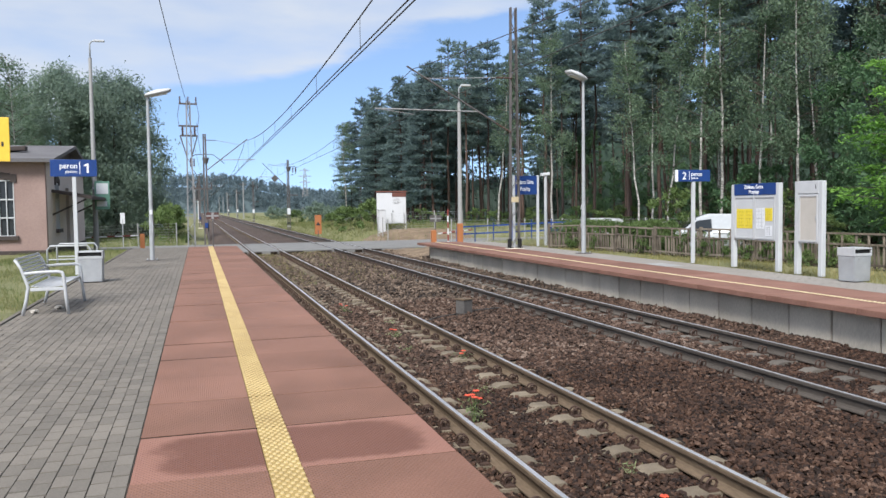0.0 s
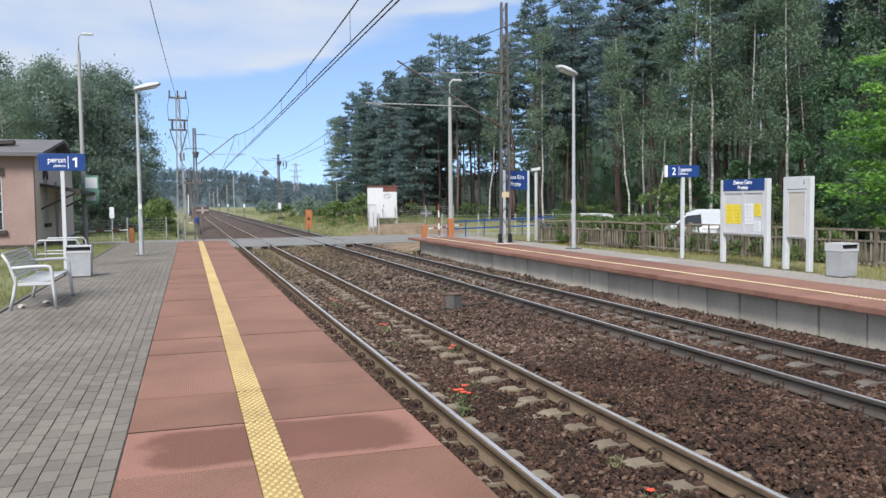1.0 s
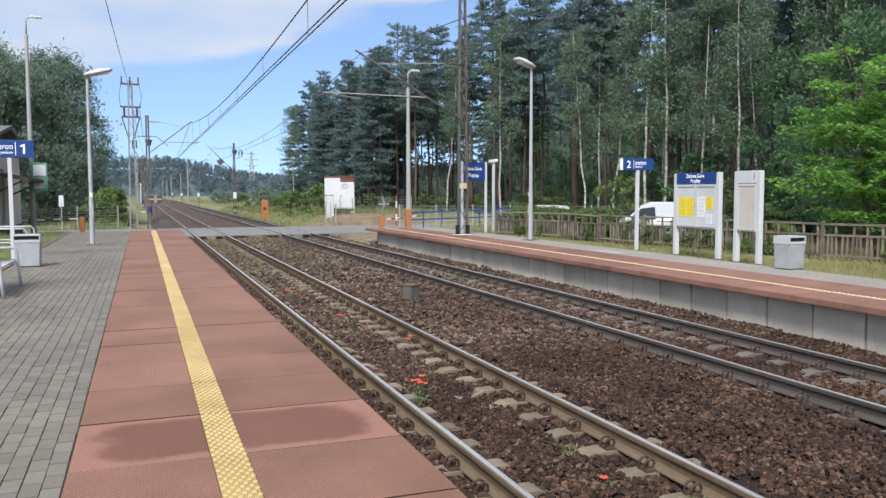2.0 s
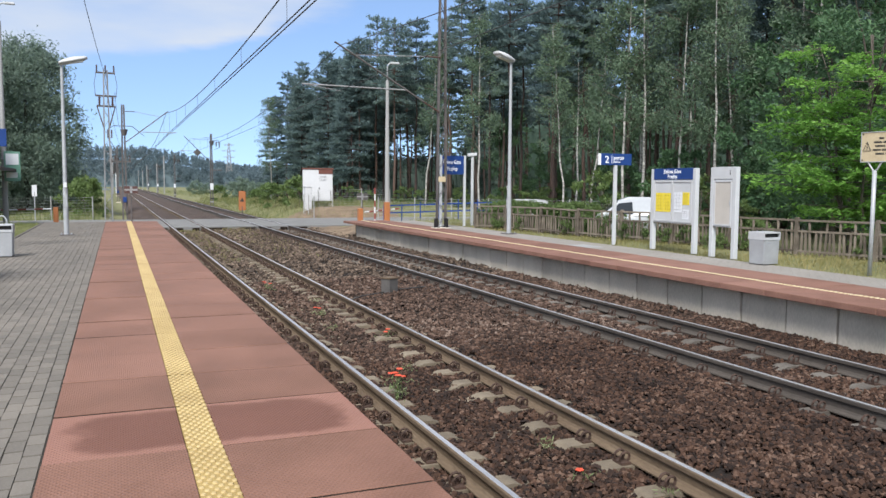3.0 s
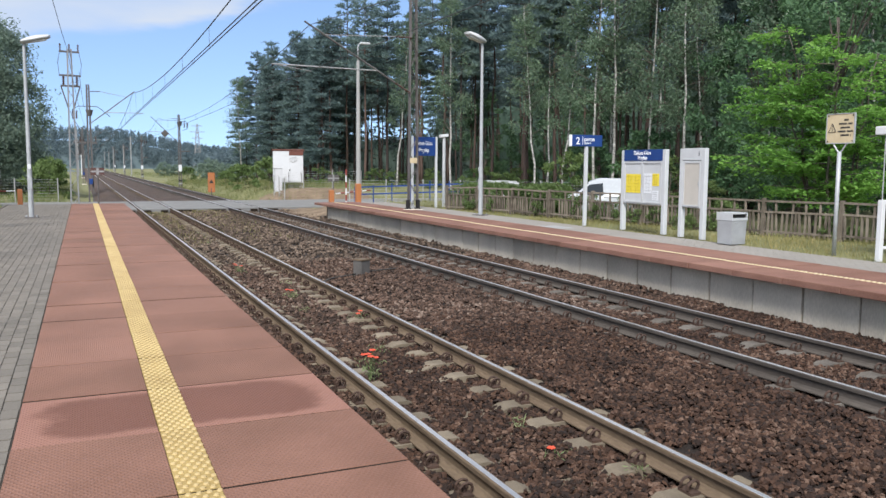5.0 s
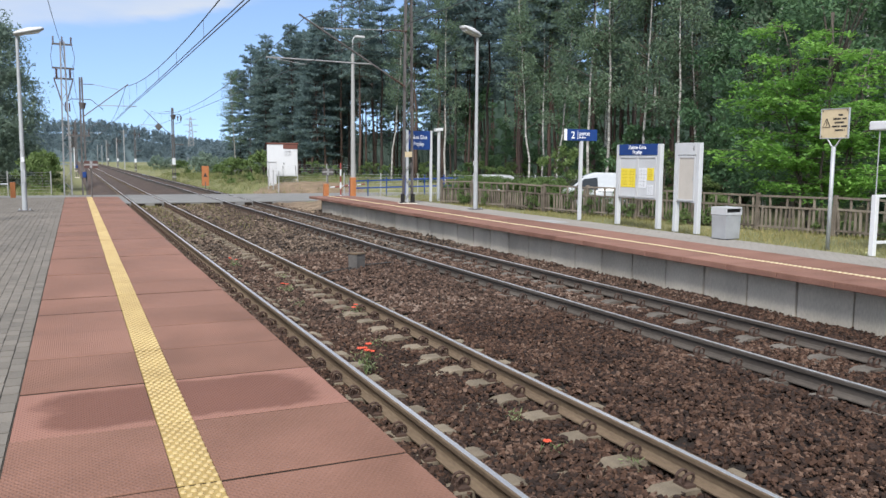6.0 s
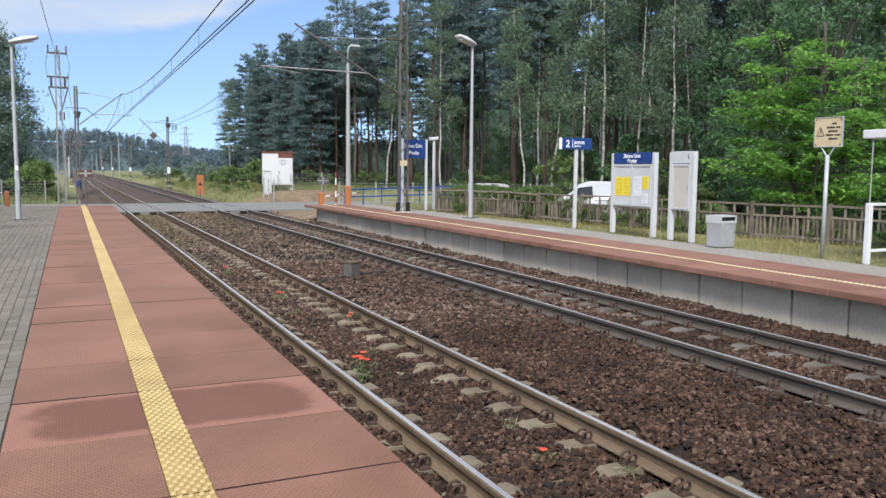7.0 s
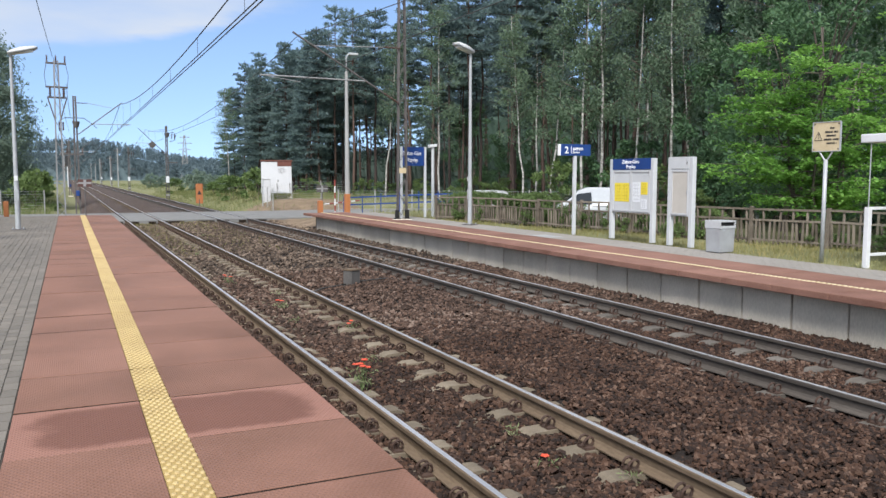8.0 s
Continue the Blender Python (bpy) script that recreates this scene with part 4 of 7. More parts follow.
place(birches, [(13.6, 94), (20.2, 61), (21.2, 52.5), (22.7, 43), (22.9, 40.5), (23.4, 38), (24.6, 37.6), (24.1, 34), (25.2, 34.5), (24.4, 31.5), (25.8, 31.5), (26.6, 41), (25.6, 27), (27.6, 25.5), (26.4, 22), (28.5, 30), (25.5, 46)], 0.85, 1.12, 8)
shrubs = [broadleaf(41, 2.6, 1.5, 0.10, 30, 60, M_BUSHLEAF, "green undergrowth shrub at the edge of the wood", "shrub", 0.08, 0.04, "shrub", "undergrowth", 0.5),
          broadleaf(42, 3.4, 1.7, 0.11, 36, 60, M_OAKLEAF, "leafy young tree at the edge of the wood", "shrub", 0.08, 0.05, "shrub", "undergrowth", 0.55)]
place(shrubs, scatter(24, 23, -1.6, 9, 1.7, 8, 40), 0.6, 1.35, 9)
for x, y in scatter(30, 25, -1.0, 16, 1.9, 40, 100):
    k = random.uniform(0.4, 0.8)
    m = Matrix.Translation((x, y, float(gz(x, y)))) @ Matrix.Rotation(random.uniform(0, 6.28), 4, 'Z') @ Matrix.Diagonal((k * 1.3, k * 1.3, k, 1))
    copy_thing(shrubs[0], m).matrix_basis = m
dark_trees = [broadleaf(43, 10, 3.4, 0.105, 95, 130, M_OAKLEAF, "dark leafy oak standing among the pines", "broadleaf_tree", 0.10, 0.16, "tree", "", 0.8, 0.15)]
place(dark_trees, scatter(9, 24, 14, 34, 5.0, 14, 80) + [(20.5, 19.5), (24, 24), (23.5, 14.5), (26, 18.5), (27, 29)], 0.85, 1.15, 10)
rb = robinia(51, 6.2, 2.65)
rb.location = (15.2, 15.1, float(gz(15.2, 15.1)))
copy_thing(rb, pose(18.5, 12.5, 0.2, 0, 0, 130) @ Matrix.Scale(1.25, 4))

# trees behind the station house
big = [broadleaf(61, 14.4, 4.6, 0.135, 300, 150, M_HAZYLEAF, "large leafy tree behind the station house", low=0.05, group="trees behind the house", spread=1.05, limb=0.0, shell=0.2, soft=True),
       broadleaf(62, 13.2, 4.0, 0.135, 270, 150, M_HAZYLEAF, "large leafy tree behind the station house", low=0.04, group="trees behind the house", spread=1.0, limb=0.0, shell=0.2, soft=True)]
place(big, [(-24.5, 80), (-19.4, 80), (-13.4, 68), (-31, 82), (-9.7, 71), (-38, 80), (-11.9, 79)], 0.98, 1.10, 11)
place([birch(34, 14, "pale birch beside the station house trees")], [(-15.2, 63)], 1, 1, 12)
low_l = [broadleaf(44, 2.2, 1.6, 0.12, 26, 50, M_BUSHLEAF, "low green bush by the crossing", "shrub", 0.05, 0.03, "shrub", "bushes by the line", 0.5)]
place(low_l, [(-5.4, 63), (-6.4, 75), (-7.5, 84), (-6.5, 92), (10.5, 86), (12, 95), (9.5, 110), (12.5, 72), (14.5, 76), (-5.9, 70), (-7.0, 72), (-5.8, 80), (-6.2, 98), (10.5, 64), (9.6, 70), (10.2, 77), (11.4, 82)], 0.7, 1.3, 13)


# hedge behind the fence
def fence_x(y):
    return 9.6 + (27.3 - y) * 0.18


hedge = [broadleaf(45, 1.25, 0.9, 0.05, 56, 90, M_BUSHLEAF, "ragged green hedge shrub growing through the fence", "hedge_shrub", 0.05, 0.025, "shrub", "hedge", 0.42)]
place(hedge, [(fence_x(y) + 0.95 + 0.15 * math.sin(y * 3), y) for y in np.arange(22.6, 28.3, 0.58)], 0.72, 0.9, 14)
low_hedge = [broadleaf(47, 0.85, 0.6, 0.045, 34, 70, M_BUSHLEAF, "low green shrub growing through the fence", "hedge_shrub", 0.05, 0.02, "shrub", "hedge", 0.32)]
place(low_hedge, [(fence_x(y) + 0.35 + 0.15 * math.sin(y * 5), y) for y in (16.6, 17.5, 18.2, 19.0, 19.8, 20.6, 21.7, 22.4, 23.2, 24.0, 24.9, 26.0, 15.7, 12.6, 9.4)], 0.6, 0.95, 16)
place([broadleaf(46, 0.9, 0.7, 0.05, 26, 60, M_BUSHLEAF, "small green shrub at the fence", "shrub", 0.05, 0.02, "shrub", "", 0.35)],
      [(12.5, 10.6), (11.3, 16.2), (13.4, 8.6)], 0.5, 0.8, 15)


# far woods and scrub down the line
def wood_strip(name, x0, x1, y, h, n, leaf, seed, label, slope=0.0, material=None):
    g = np.random.default_rng(seed)
    k = 150
    cx = g.uniform(x0, x1, k)
    top = h * (0.62 + 0.38 * g.uniform(size=k))
    c = g.integers(k, size=n)
    zz = g.uniform(size=n)
    w = (x1 - x0) / k * 2.2
    px = cx[c] + g.normal(size=n) * w * (1.25 - zz)
    pts = np.stack([px, y + g.uniform(-1, 1, n) * 12 + slope * (px - x0), zz * top[c]], 1)
    v, f = cards(pts, leaf, seed + 1, 0.8)
    # an uneven solid mass of foliage inside
    m = 160
    xs = np.linspace(x0, x1, m)
    tops = h * (0.70 + 0.08 * np.sin(xs * 0.13) + 0.12 * g.uniform(size=m))
    rows = []
    for dy, k in ((-11, 0.0), (-9, 0.75), (0, 1.0), (9, 0.75), (11, 0.0)):
        rows.append(np.stack([xs, y + dy + slope * (xs - x0), tops * k - (1.5 if k == 0 else 0)], 1))
    body = np.concatenate(rows)
    i = np.arange(m - 1)
    bf = np.concatenate([np.stack([i + r * m, i + 1 + r * m, i + 1 + (r + 1) * m, i + (r + 1) * m], 1) for r in range(4)])
    ob = raw(name, np.concatenate([v, body]), np.concatenate([f, bf + len(v)]), material or M_HAZEWOOD)
    return tagged(ob, label, "woodland", kind="stuff")


def ridge(name, x0, x1, y, hf, n, seed, label, depth=60):
    """A wooded rise: a rounded land form closely set with pointed conifers."""
    g = np.random.default_rng(seed)
    def end(x):
        return sstep(x0 - 20, x0 + 25, x) * (1 - sstep(x1 - 25, x1 + 20, x))

    cx, d = g.uniform(x0, x1, n), g.uniform(-1, 0.1, n)
    land = hf(cx) * end(cx) * (1 - d * d) * 0.72
    th = g.uniform(5.5, 9.5, n) * np.clip(hf(cx) / 20, 0.55, 1)
    m = 34
    u = g.uniform(0, 1, (n, m)) ** 0.8
    a = g.uniform(0, 6.283, (n, m))
    r = (1.05 - u) * 2.3 * g.uniform(0.5, 1.1, (n, m))
    pts = np.stack([cx[:, None] + r * np.cos(a), y + depth * d[:, None] + r * np.sin(a), land[:, None] + u * th[:, None]], -1).reshape(-1, 3)
    v, f = cards(pts, 0.75, seed + 1, 0.8, tri=True)
    xs = np.linspace(x0 - 20, x1 + 20, 120)
    ds = np.linspace(-1.0, 1.0, 9)
    body = np.concatenate([np.stack([xs, np.full_like(xs, y + depth * e), hf(xs) * end(xs) * (1 - e * e) * 0.70 - 1.0], 1) for e in ds])
    i = np.arange(119)
    bf = np.concatenate([np.stack(k, 1) for q in range(8) for k in ((i + q * 120, i + 1 + q * 120, i + 1 + (q + 1) * 120), (i + q * 120, i + 1 + (q + 1) * 120, i + (q + 1) * 120))])
    return tagged(raw(name, np.concatenate([v, body]), np.concatenate([f, bf + len(v)]), M_HAZEWOOD), label, "woodland", kind="stuff")


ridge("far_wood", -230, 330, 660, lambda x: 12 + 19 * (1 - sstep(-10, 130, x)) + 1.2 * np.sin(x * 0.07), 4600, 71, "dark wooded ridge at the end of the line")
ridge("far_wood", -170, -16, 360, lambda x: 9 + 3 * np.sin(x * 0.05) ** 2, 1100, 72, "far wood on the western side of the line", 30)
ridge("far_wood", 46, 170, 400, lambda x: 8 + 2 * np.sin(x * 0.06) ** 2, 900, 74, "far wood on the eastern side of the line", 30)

# soft scrub beside the line
scrub = [broadleaf(48, 3.4, 2.4, 0.20, 34, 70, M_HAZYLEAF, "soft green scrub bush beside the line", "shrub", 0.04, 0.04, "shrub", "scrub along the line", 0.75)]
sg = np.random.default_rng(75)
place(scrub, [(15 + 1.2 * k + sg.uniform(-1, 1), 128 + 3.0 * k + sg.uniform(-6, 10)) for k in range(16)]
      + [(13 + 2.6 * k, 190 + 6 * k + sg.uniform(-8, 8)) for k in range(14)]
      + [(-9 - 1.8 * k, 118 + 4 * k + sg.uniform(-6, 6)) for k in range(9)], 0.7, 1.25, 17)


# backing masses behind the trunks, coloured dark for the shade in there
wood_strip("far_wood", 50, 88, 112, 17, 30000, 0.32, 77, "dark leaf mass with painted shade deep inside the wood", slope=-2.5, material=M_SHADELEAF)
wood_strip("far_wood", 26, 52, 128, 9, 9000, 0.30, 78, "dark leaf mass with painted shade deep inside the wood", slope=-0.5, material=M_SHADELEAF)


# grass: thin blades in patches
def grass(name, n, xr, yr, h, seed, label, keep=None):
    g = np.random.default_rng(seed)
    x, y = g.uniform(*xr, n), g.uniform(*yr, n)
    tone = np.sin(x * 1.9 + np.sin(y * 1.3) * 2) + np.sin(y * 1.1 + x * 0.6)
    ok = g.uniform(-2.2, 1.2, n) < tone
    if keep is not None:
        ok &= keep(x, y)
    x, y = x[ok], y[ok]
    n = len(x)
    z = gz(x, y)
    hh = h * g.uniform(0.4, 1.3, n)
    a = g.uniform(0, 6.283, n)
    w = 0.006 + 0.10 * hh * 0.12
    lx, ly = g.normal(size=n) * 0.35 * hh, g.normal(size=n) * 0.35 * hh
    p0 = np.stack([x - np.cos(a) * w, y - np.sin(a) * w, z - 0.02], 1)
    p1 = np.stack([x + np.cos(a) * w, y + np.sin(a) * w, z - 0.02], 1)
    p2 = np.stack([x + lx, y + ly, z + hh], 1)
    v = np.stack([p0, p1, p2], 1).reshape(-1, 3)
    ob = raw(name, v, np.arange(n * 3).reshape(n, 3), M_BLADEDRY if 0.105 < h < 0.15 else M_BLADE)
    return tagged(ob, label, "grass", kind="stuff")


grass("grass", 42000, (-10, -6.05), (9, 36), 0.10, 81, "dry grass beside the first platform")
grass("grass", 34000, (9.25, 13.5), (4, 30), 0.11, 82, "yellowed grass strip along the fence", lambda x, y: x < fence_x(y) + 0.6)
grass("grass", 34000, (7.4, 20), (51.5, 125), 0.50, 83, "tall dry grass and weeds by the crossing", lambda x, y: (y > 59) | (x < 8.2) | (np.sin(x * 7 + y * 3) > 0.7))
grass("grass", 16000, (-16, -4.2), (51.5, 110), 0.50, 84, "tall grass west of the line")
grass("grass", 9000, (8.2, 30), (95, 260), 0.8, 85, "rough meadow beside the line")
grass("grass", 7000, (9.5, 22), (28, 41), 0.22, 86, "dry grass behind the platform end", lambda x, y: x > 9.6)
def track_weeds(n, seed):
    """Sparse dry stalks that grow between the rails towards the crossing."""
    g = np.random.default_rng(seed)
    y = 41 - 17 * g.uniform(size=n) ** 1.8
    x = np.where(g.uniform(size=n) < 0.55, g.normal(size=n) * 0.3, g.normal(size=n) * 0.55 + 2.1)
    z = bz(x, y)
    h = 0.13 * g.uniform(0.3, 1.2, n)
    a = g.uniform(0, 6.283, n)
    p = np.stack([x, y, z - 0.02], 1)
    w = np.stack([np.cos(a), np.sin(a), 0 * a], 1) * 0.007
    tip = p + np.stack([g.normal(size=n) * 0.4 * h, g.normal(size=n) * 0.4 * h, h + 0.02], 1)
    ob = raw("weeds", np.stack([p - w, p + w, tip], 1).reshape(-1, 3), np.arange(n * 3).reshape(n, 3), M_BLADEDRY)
    return tagged(ob, "sparse dry weeds between the rails near the crossing", "weeds", kind="stuff")


track_weeds(2600, 88)
grass("grass", 5000, (-14, -6.2), (34, 41), 0.2, 87, "grass round the station house")

# ---------------------------------------------------------------- lamps, masts, wires
def street_lamp(x, y, z0, ztop, turn, label):
    """Galvanised pole with a bolted foot and a flat lantern on a short arm."""
    t = thing("street_lamp", label, "lamp post", pose(x, y, z0, 0, 0, turn), group="platform lamps")
    h = ztop - z0
    bm = B()
    rod(bm, (0, 0, 0), (0, 0, h * 0.28), 0.075, 0.07, 14)
    rod(bm, (0, 0, h * 0.28), (0, 0, h), 0.062, 0.042, 14)
    part("pole", bm, M_GALV, t)
    bm = B()
    box(bm, (-0.19, -0.19, -0.005), (0.19, 0.19, 0.03), 0.008)
    p = part("foot_plate", bm, M_LACE, t)
    for a in (-1, 1):
        for b in (-1, 1):
            bm = B()
            rod(bm, (a * 0.14, b * 0.14, 0.02), (a * 0.14, b * 0.14, 0.075), 0.016, seg=6)
            part("bolt", bm, M_GALV, p)
    bm = B()
    box(bm, (-0.055, -0.078, 0.85), (0.055, -0.06, 1.2), 0.006)
    part("service_door", bm, M_GALV, t)
    bm = B()
    box(bm, (-0.045, -0.079, 1.45), (0.045, -0.0705, 1.60), 0.002)
    part("number_plate", bm, M_WHITE, t, "small white plate on the pole")
    bm = B()
    prof = [(-0.10, -0.02), (0.02, -0.055), (0.62, -0.02), (0.74, 0.045), (0.66, 0.10), (0.30, 0.135), (0.0, 0.085), (-0.10, 0.035)]
    extrude(bm, prof, (0, -0.14, h), (1, 0, 0.22), (0, 0, 1), (0, 0.28, 0))
    bmesh.ops.bevel(bm, geom=bm.edges[:], offset=0.03, segments=2, affect="EDGES")
    ln = part("lantern", bm, M_BENCH, t, "light grey lantern housing", smooth=True)
    bm = B()
    box(bm, (0.16, -0.10, h - 0.055), (0.60, 0.10, h - 0.005), 0.02)
    for v in bm.verts:
        v.co.z += v.co.x * 0.22
    part("lens", bm, M_LENS, ln, "clear lamp cover")
    return t


street_lamp(-4.68, 26.3, ZP, 5.70, 0, "grey steel lamp post on the first platform")
street_lamp(8.76, 23.2, ZP, 6.20, 197, "grey steel lamp post on the second platform")


def tall_pole(x, y, z0, ztop, turn, reach, label, col=None):
    t = thing("light_mast", label, "lamp mast", pose(x, y, z0, 0, 0, turn), group="tall crossing lamps")
    h = ztop - z0
    bm = B()
    rod(bm, (0, 0, -0.3), (0, 0, h - 0.8), 0.13, 0.075, 16)
    part("pole", bm, M_POLECONC, t)
    bm = B()
    tube(bm, [(0, 0, h - 0.9), (0, 0, h - 0.15), (0.07, 0, h - 0.03), (0.2, 0, h + 0.02), (reach, 0, h + 0.02)], 0.035, 8)
    part("bracket", bm, M_GALV, t, smooth=True)
    bm = B()
    box(bm, (reach - 0.1, -0.09, h - 0.03), (reach + 0.36, 0.09, h + 0.07), 0.03)
    part("lantern", bm, M_BENCH, t)
    return t


tall_pole(-7.98, 41.2, 0.1, 10.2, 0, 0.30, "tall grey concrete lamp mast by the crossing")
tall_pole(8.80, 36.2, 0.25, 7.9, 0, 0.22, "tall concrete lamp mast beside the barrier")
gs = thing("direction_sign", "small green sign board on the lamp mast", "sign", pose(-7.62, 40.95, 2.2, 0, 0, 12))
bm = B()
box(bm, (-0.33, -0.015, 0), (0.33, 0.015, 1.35), 0.01)
part("panel", bm, M_GREENSIGN, gs)
bm = B()
box(bm, (-0.26, -0.021, 0.75), (0.26, -0.016, 1.25))
part("print", bm, M_PAPERW, gs, "pale unreadable print")
bm = B()
box(bm, (-0.26, -0.021, 0.15), (0.2, -0.016, 0.40))
part("print", bm, M_PAPERW, gs, "pale unreadable print")
bm = B()
box(bm, (-0.45, 0.0, 0.3), (-0.2, 0.06, 0.36))
box(bm, (-0.45, 0.0, 1.0), (-0.2, 0.06, 1.06))
part("bracket", bm, M_GALV, gs)


def lattice_mast(x, y, z0, h, w0, w1, turn, label, material, lace=0.62, leg=0.075):
    """Two channel legs joined by zigzag lacing, on a stepped foot."""
    t = thing("catenary_mast", label, "overhead line mast", pose(x, y, z0, 0, 0, turn), group="overhead line masts")
    for s in (-1, 1):
        bm = B()
        p, q = Vector((s * w0 / 2, 0, 0)), Vector((s * w1 / 2, 0, h))
        bar(bm, p, q, 0.012, 0.14, up=(0, 1, 0))
        for dy in (-0.066, 0.066):
            bar(bm, p + Vector((-s * leg / 2, dy, 0)), q + Vector((-s * leg / 2, dy, 0)), leg, 0.01, up=(0, 1, 0))
        part("leg", bm, material, t)
    n = int(h / lace)
    for k in range(n):
        a, b = k / n, (k + 1) / n
        s = 1 if k % 2 else -1
        wa, wb = w0 + (w1 - w0) * a, w0 + (w1 - w0) * b
        bm = B()
        for dy in (-0.074, 0.074):
            bar(bm, (s * wa / 2, dy, h * a), (-s * wb / 2, dy, h * b), 0.008, 0.05, up=(0, 1, 0))
        part("lacing_bar", bm, material, t)
    bm = B()
    box(bm, (-w0 / 2 - 0.12, -0.2, -0.5), (w0 / 2 + 0.12, 0.2, 0.02), 0.02)
    part("foundation", bm, M_CONC, t)
    return t


m2 = lattice_mast(8.0, 27.3, ZP, 8.85, 0.40, 0.24, 0, "dark steel lattice mast standing on the second platform", M_LACE, 0.5, 0.05)
for s in (-1, 1):
    bm = B()
    box(bm, (s * 0.2 - 0.055, -0.085, 0.0), (s * 0.2 + 0.055, 0.085, 0.36), 0.01)
    box(bm, (s * 0.2 - 0.10, -0.13, 0.0), (s * 0.2 + 0.10, 0.13, 0.05), 0.01)
    part("foot_shoe", bm, M_DARK, m2, "black painted mast foot")
bm = B()
box(bm, (-0.15, -0.10, 1.72), (0.13, -0.08, 1.92), 0.004)
part("mast_plate", bm, M_TAN, m2, "small pale plate")


def insulator(bm, p, q, n=5, r=0.055):
    p, q = Vector(p), Vector(q)
    rod(bm, p, q, r * 0.45, seg=8)
    for k in range(n):
        c = p + (q - p) * (k + 0.5) / n
        d = (q - p).normalized() * 0.012
        rod(bm, c - d, c + d, r, r * 0.8, 10)


def cantilever(x, y, zt, zb, tip, side, z_mess, z_cont, reach_low, label):
    """Bracket arm: slanting strut with insulators, tie rod, registration tube."""
    t = thing("cantilever_arm", label, "overhead line arm", pose(x, y, 0), group="overhead line arms")
    s = side
    bm = B()
    a, b = Vector((s * 0.15, 0, zb)), Vector((s * tip, 0, z_mess))
    rod(bm, a + (b - a) * 0.16, b + (b - a) * 0.05, 0.032, seg=8)
    part("strut", bm, M_LACE, t)
    bm = B()
    insulator(bm, a, a + (b - a) * 0.16)
    part("insulator", bm, M_INSUL, t)
    bm = B()
    rod(bm, (s * 0.75, 0, zt), a + (b - a) * 0.86, 0.014, seg=6)
    part("tie_rod", bm, M_PALEMAST, t)
    bm = B()
    insulator(bm, (s * 0.1, 0, zt), (s * 0.75, 0, zt), 6, 0.045)
    part("insulator", bm, M_INSUL, t)
    bm = B()
    k = (z_cont + 0.15 - a.z) / (b.z - a.z)
    rod(bm, a + (b - a) * k, (s * reach_low, 0, z_cont + 0.18), 0.024, seg=8)
    part("registration_tube", bm, M_PALEMAST, t)
    bm = B()
    rod(bm, (s * (reach_low - 0.1), 0, z_cont + 0.17), (s * (tip - 0.05), 0, z_cont), 0.012, seg=6)
    part("steady_arm", bm, M_PALEMAST, t)
    return t


cantilever(8.0, 27.2, 6.82, 4.83, 3.9, -1, 7.0, 5.42, 5.25, "steel bracket arm on the platform mast")

ml = lattice_mast(-2.72, 58.0, -0.4, 7.8, 0.36, 0.22, 0, "dark steel lattice line mast with insulators beyond the crossing", M_LACE, 0.55, 0.10)
bm = B()
box(bm, (-0.95, -0.06, 3.95), (0.45, 0.06, 4.05), 0.01)
part("crossbar", bm, M_LACE, ml)
for dx in (-0.85, -0.55, 0.38):
    bm = B()
    insulator(bm, (dx, 0, 4.05), (dx, 0, 4.38), 3, 0.07)
    part("insulator", bm, M_INSUL, ml)
bm = B()
rod(bm, (0.05, -0.05, 5.75), (0.05, -0.05, 6.15), 0.14, 0.24, 12)
part("horn_collar", bm, M_LACE, ml, "dark funnel-shaped switch")
bm = B()
tube(bm, [(-0.95, 0, 5.55), (-0.95, 0, 6.15), (-0.6, 0, 6.38), (0.55, 0, 6.38), (0.9, 0, 6.1), (1.3, 0, 5.75)], 0.022, 6)
part("jumper_cable", bm, M_WIRE, ml)
for dx in (-0.95, -0.72):
    bm = B()
    insulator(bm, (dx, 0, 5.55), (dx, 0, 6.1), 4, 0.085)
    part("insulator", bm, M_INSUL, ml)
bm = B()
tube(bm, [(-0.95, 0, 5.55), (-0.6, 0, 5.0), (-0.5, 0, 4.4)], 0.02, 6)
part("jumper_cable", bm, M_WIRE, ml)
bm = B()
box(bm, (-0.11, -0.24, 1.25), (0.11, -0.14, 1.62), 0.02)
part("blue_box", bm, M_BLUERAIL, ml, "blue switch box on the mast")
cantilever(-2.72, 57.8, 6.95, 4.9, 2.75, 1, 6.95, 5.45, 3.4, "steel bracket arm over the first track")

mr = lattice_mast(6.5, 91.0, -0.4, 8.0, 0.36, 0.22, 0, "slim dark lattice line mast east of the tracks", M_LACE, 0.6, 0.10)
bm = B()
rod(bm, (0.05, -0.05, 6.75), (0.05, -0.05, 7.2), 0.16, 0.30, 12)
part("horn_collar", bm, M_LACE, mr, "dark funnel-shaped switch")
bm = B()
tube(bm, [(0.1, 0, 7.25), (0.75, 0, 7.3), (0.95, 0, 7.0), (0.85, 0, 6.5), (0.3, 0, 6.3)], 0.03, 6)
part("jumper_cable", bm, M_WIRE, mr)
for dx in (0.55, 0.85):
    bm = B()
    insulator(bm, (dx, 0, 6.6), (dx, 0, 7.15), 4, 0.10)
    part("insulator", bm, M_INSUL, mr)
for k in range(2):
    bm = B()
    box(bm, (-0.2, -0.09, 0.5 + 0.34 * k), (0.2, -0.08, 0.66 + 0.34 * k))
    part("paint_band", bm, M_INK if k % 2 else M_POLECONC, mr)
bm = B()
box(bm, (-0.17, -0.2, 1.9), (0.17, -0.14, 2.6), 0.01)
part("number_board", bm, M_PAPERW, mr, "white board with dark mark")
bm = B()
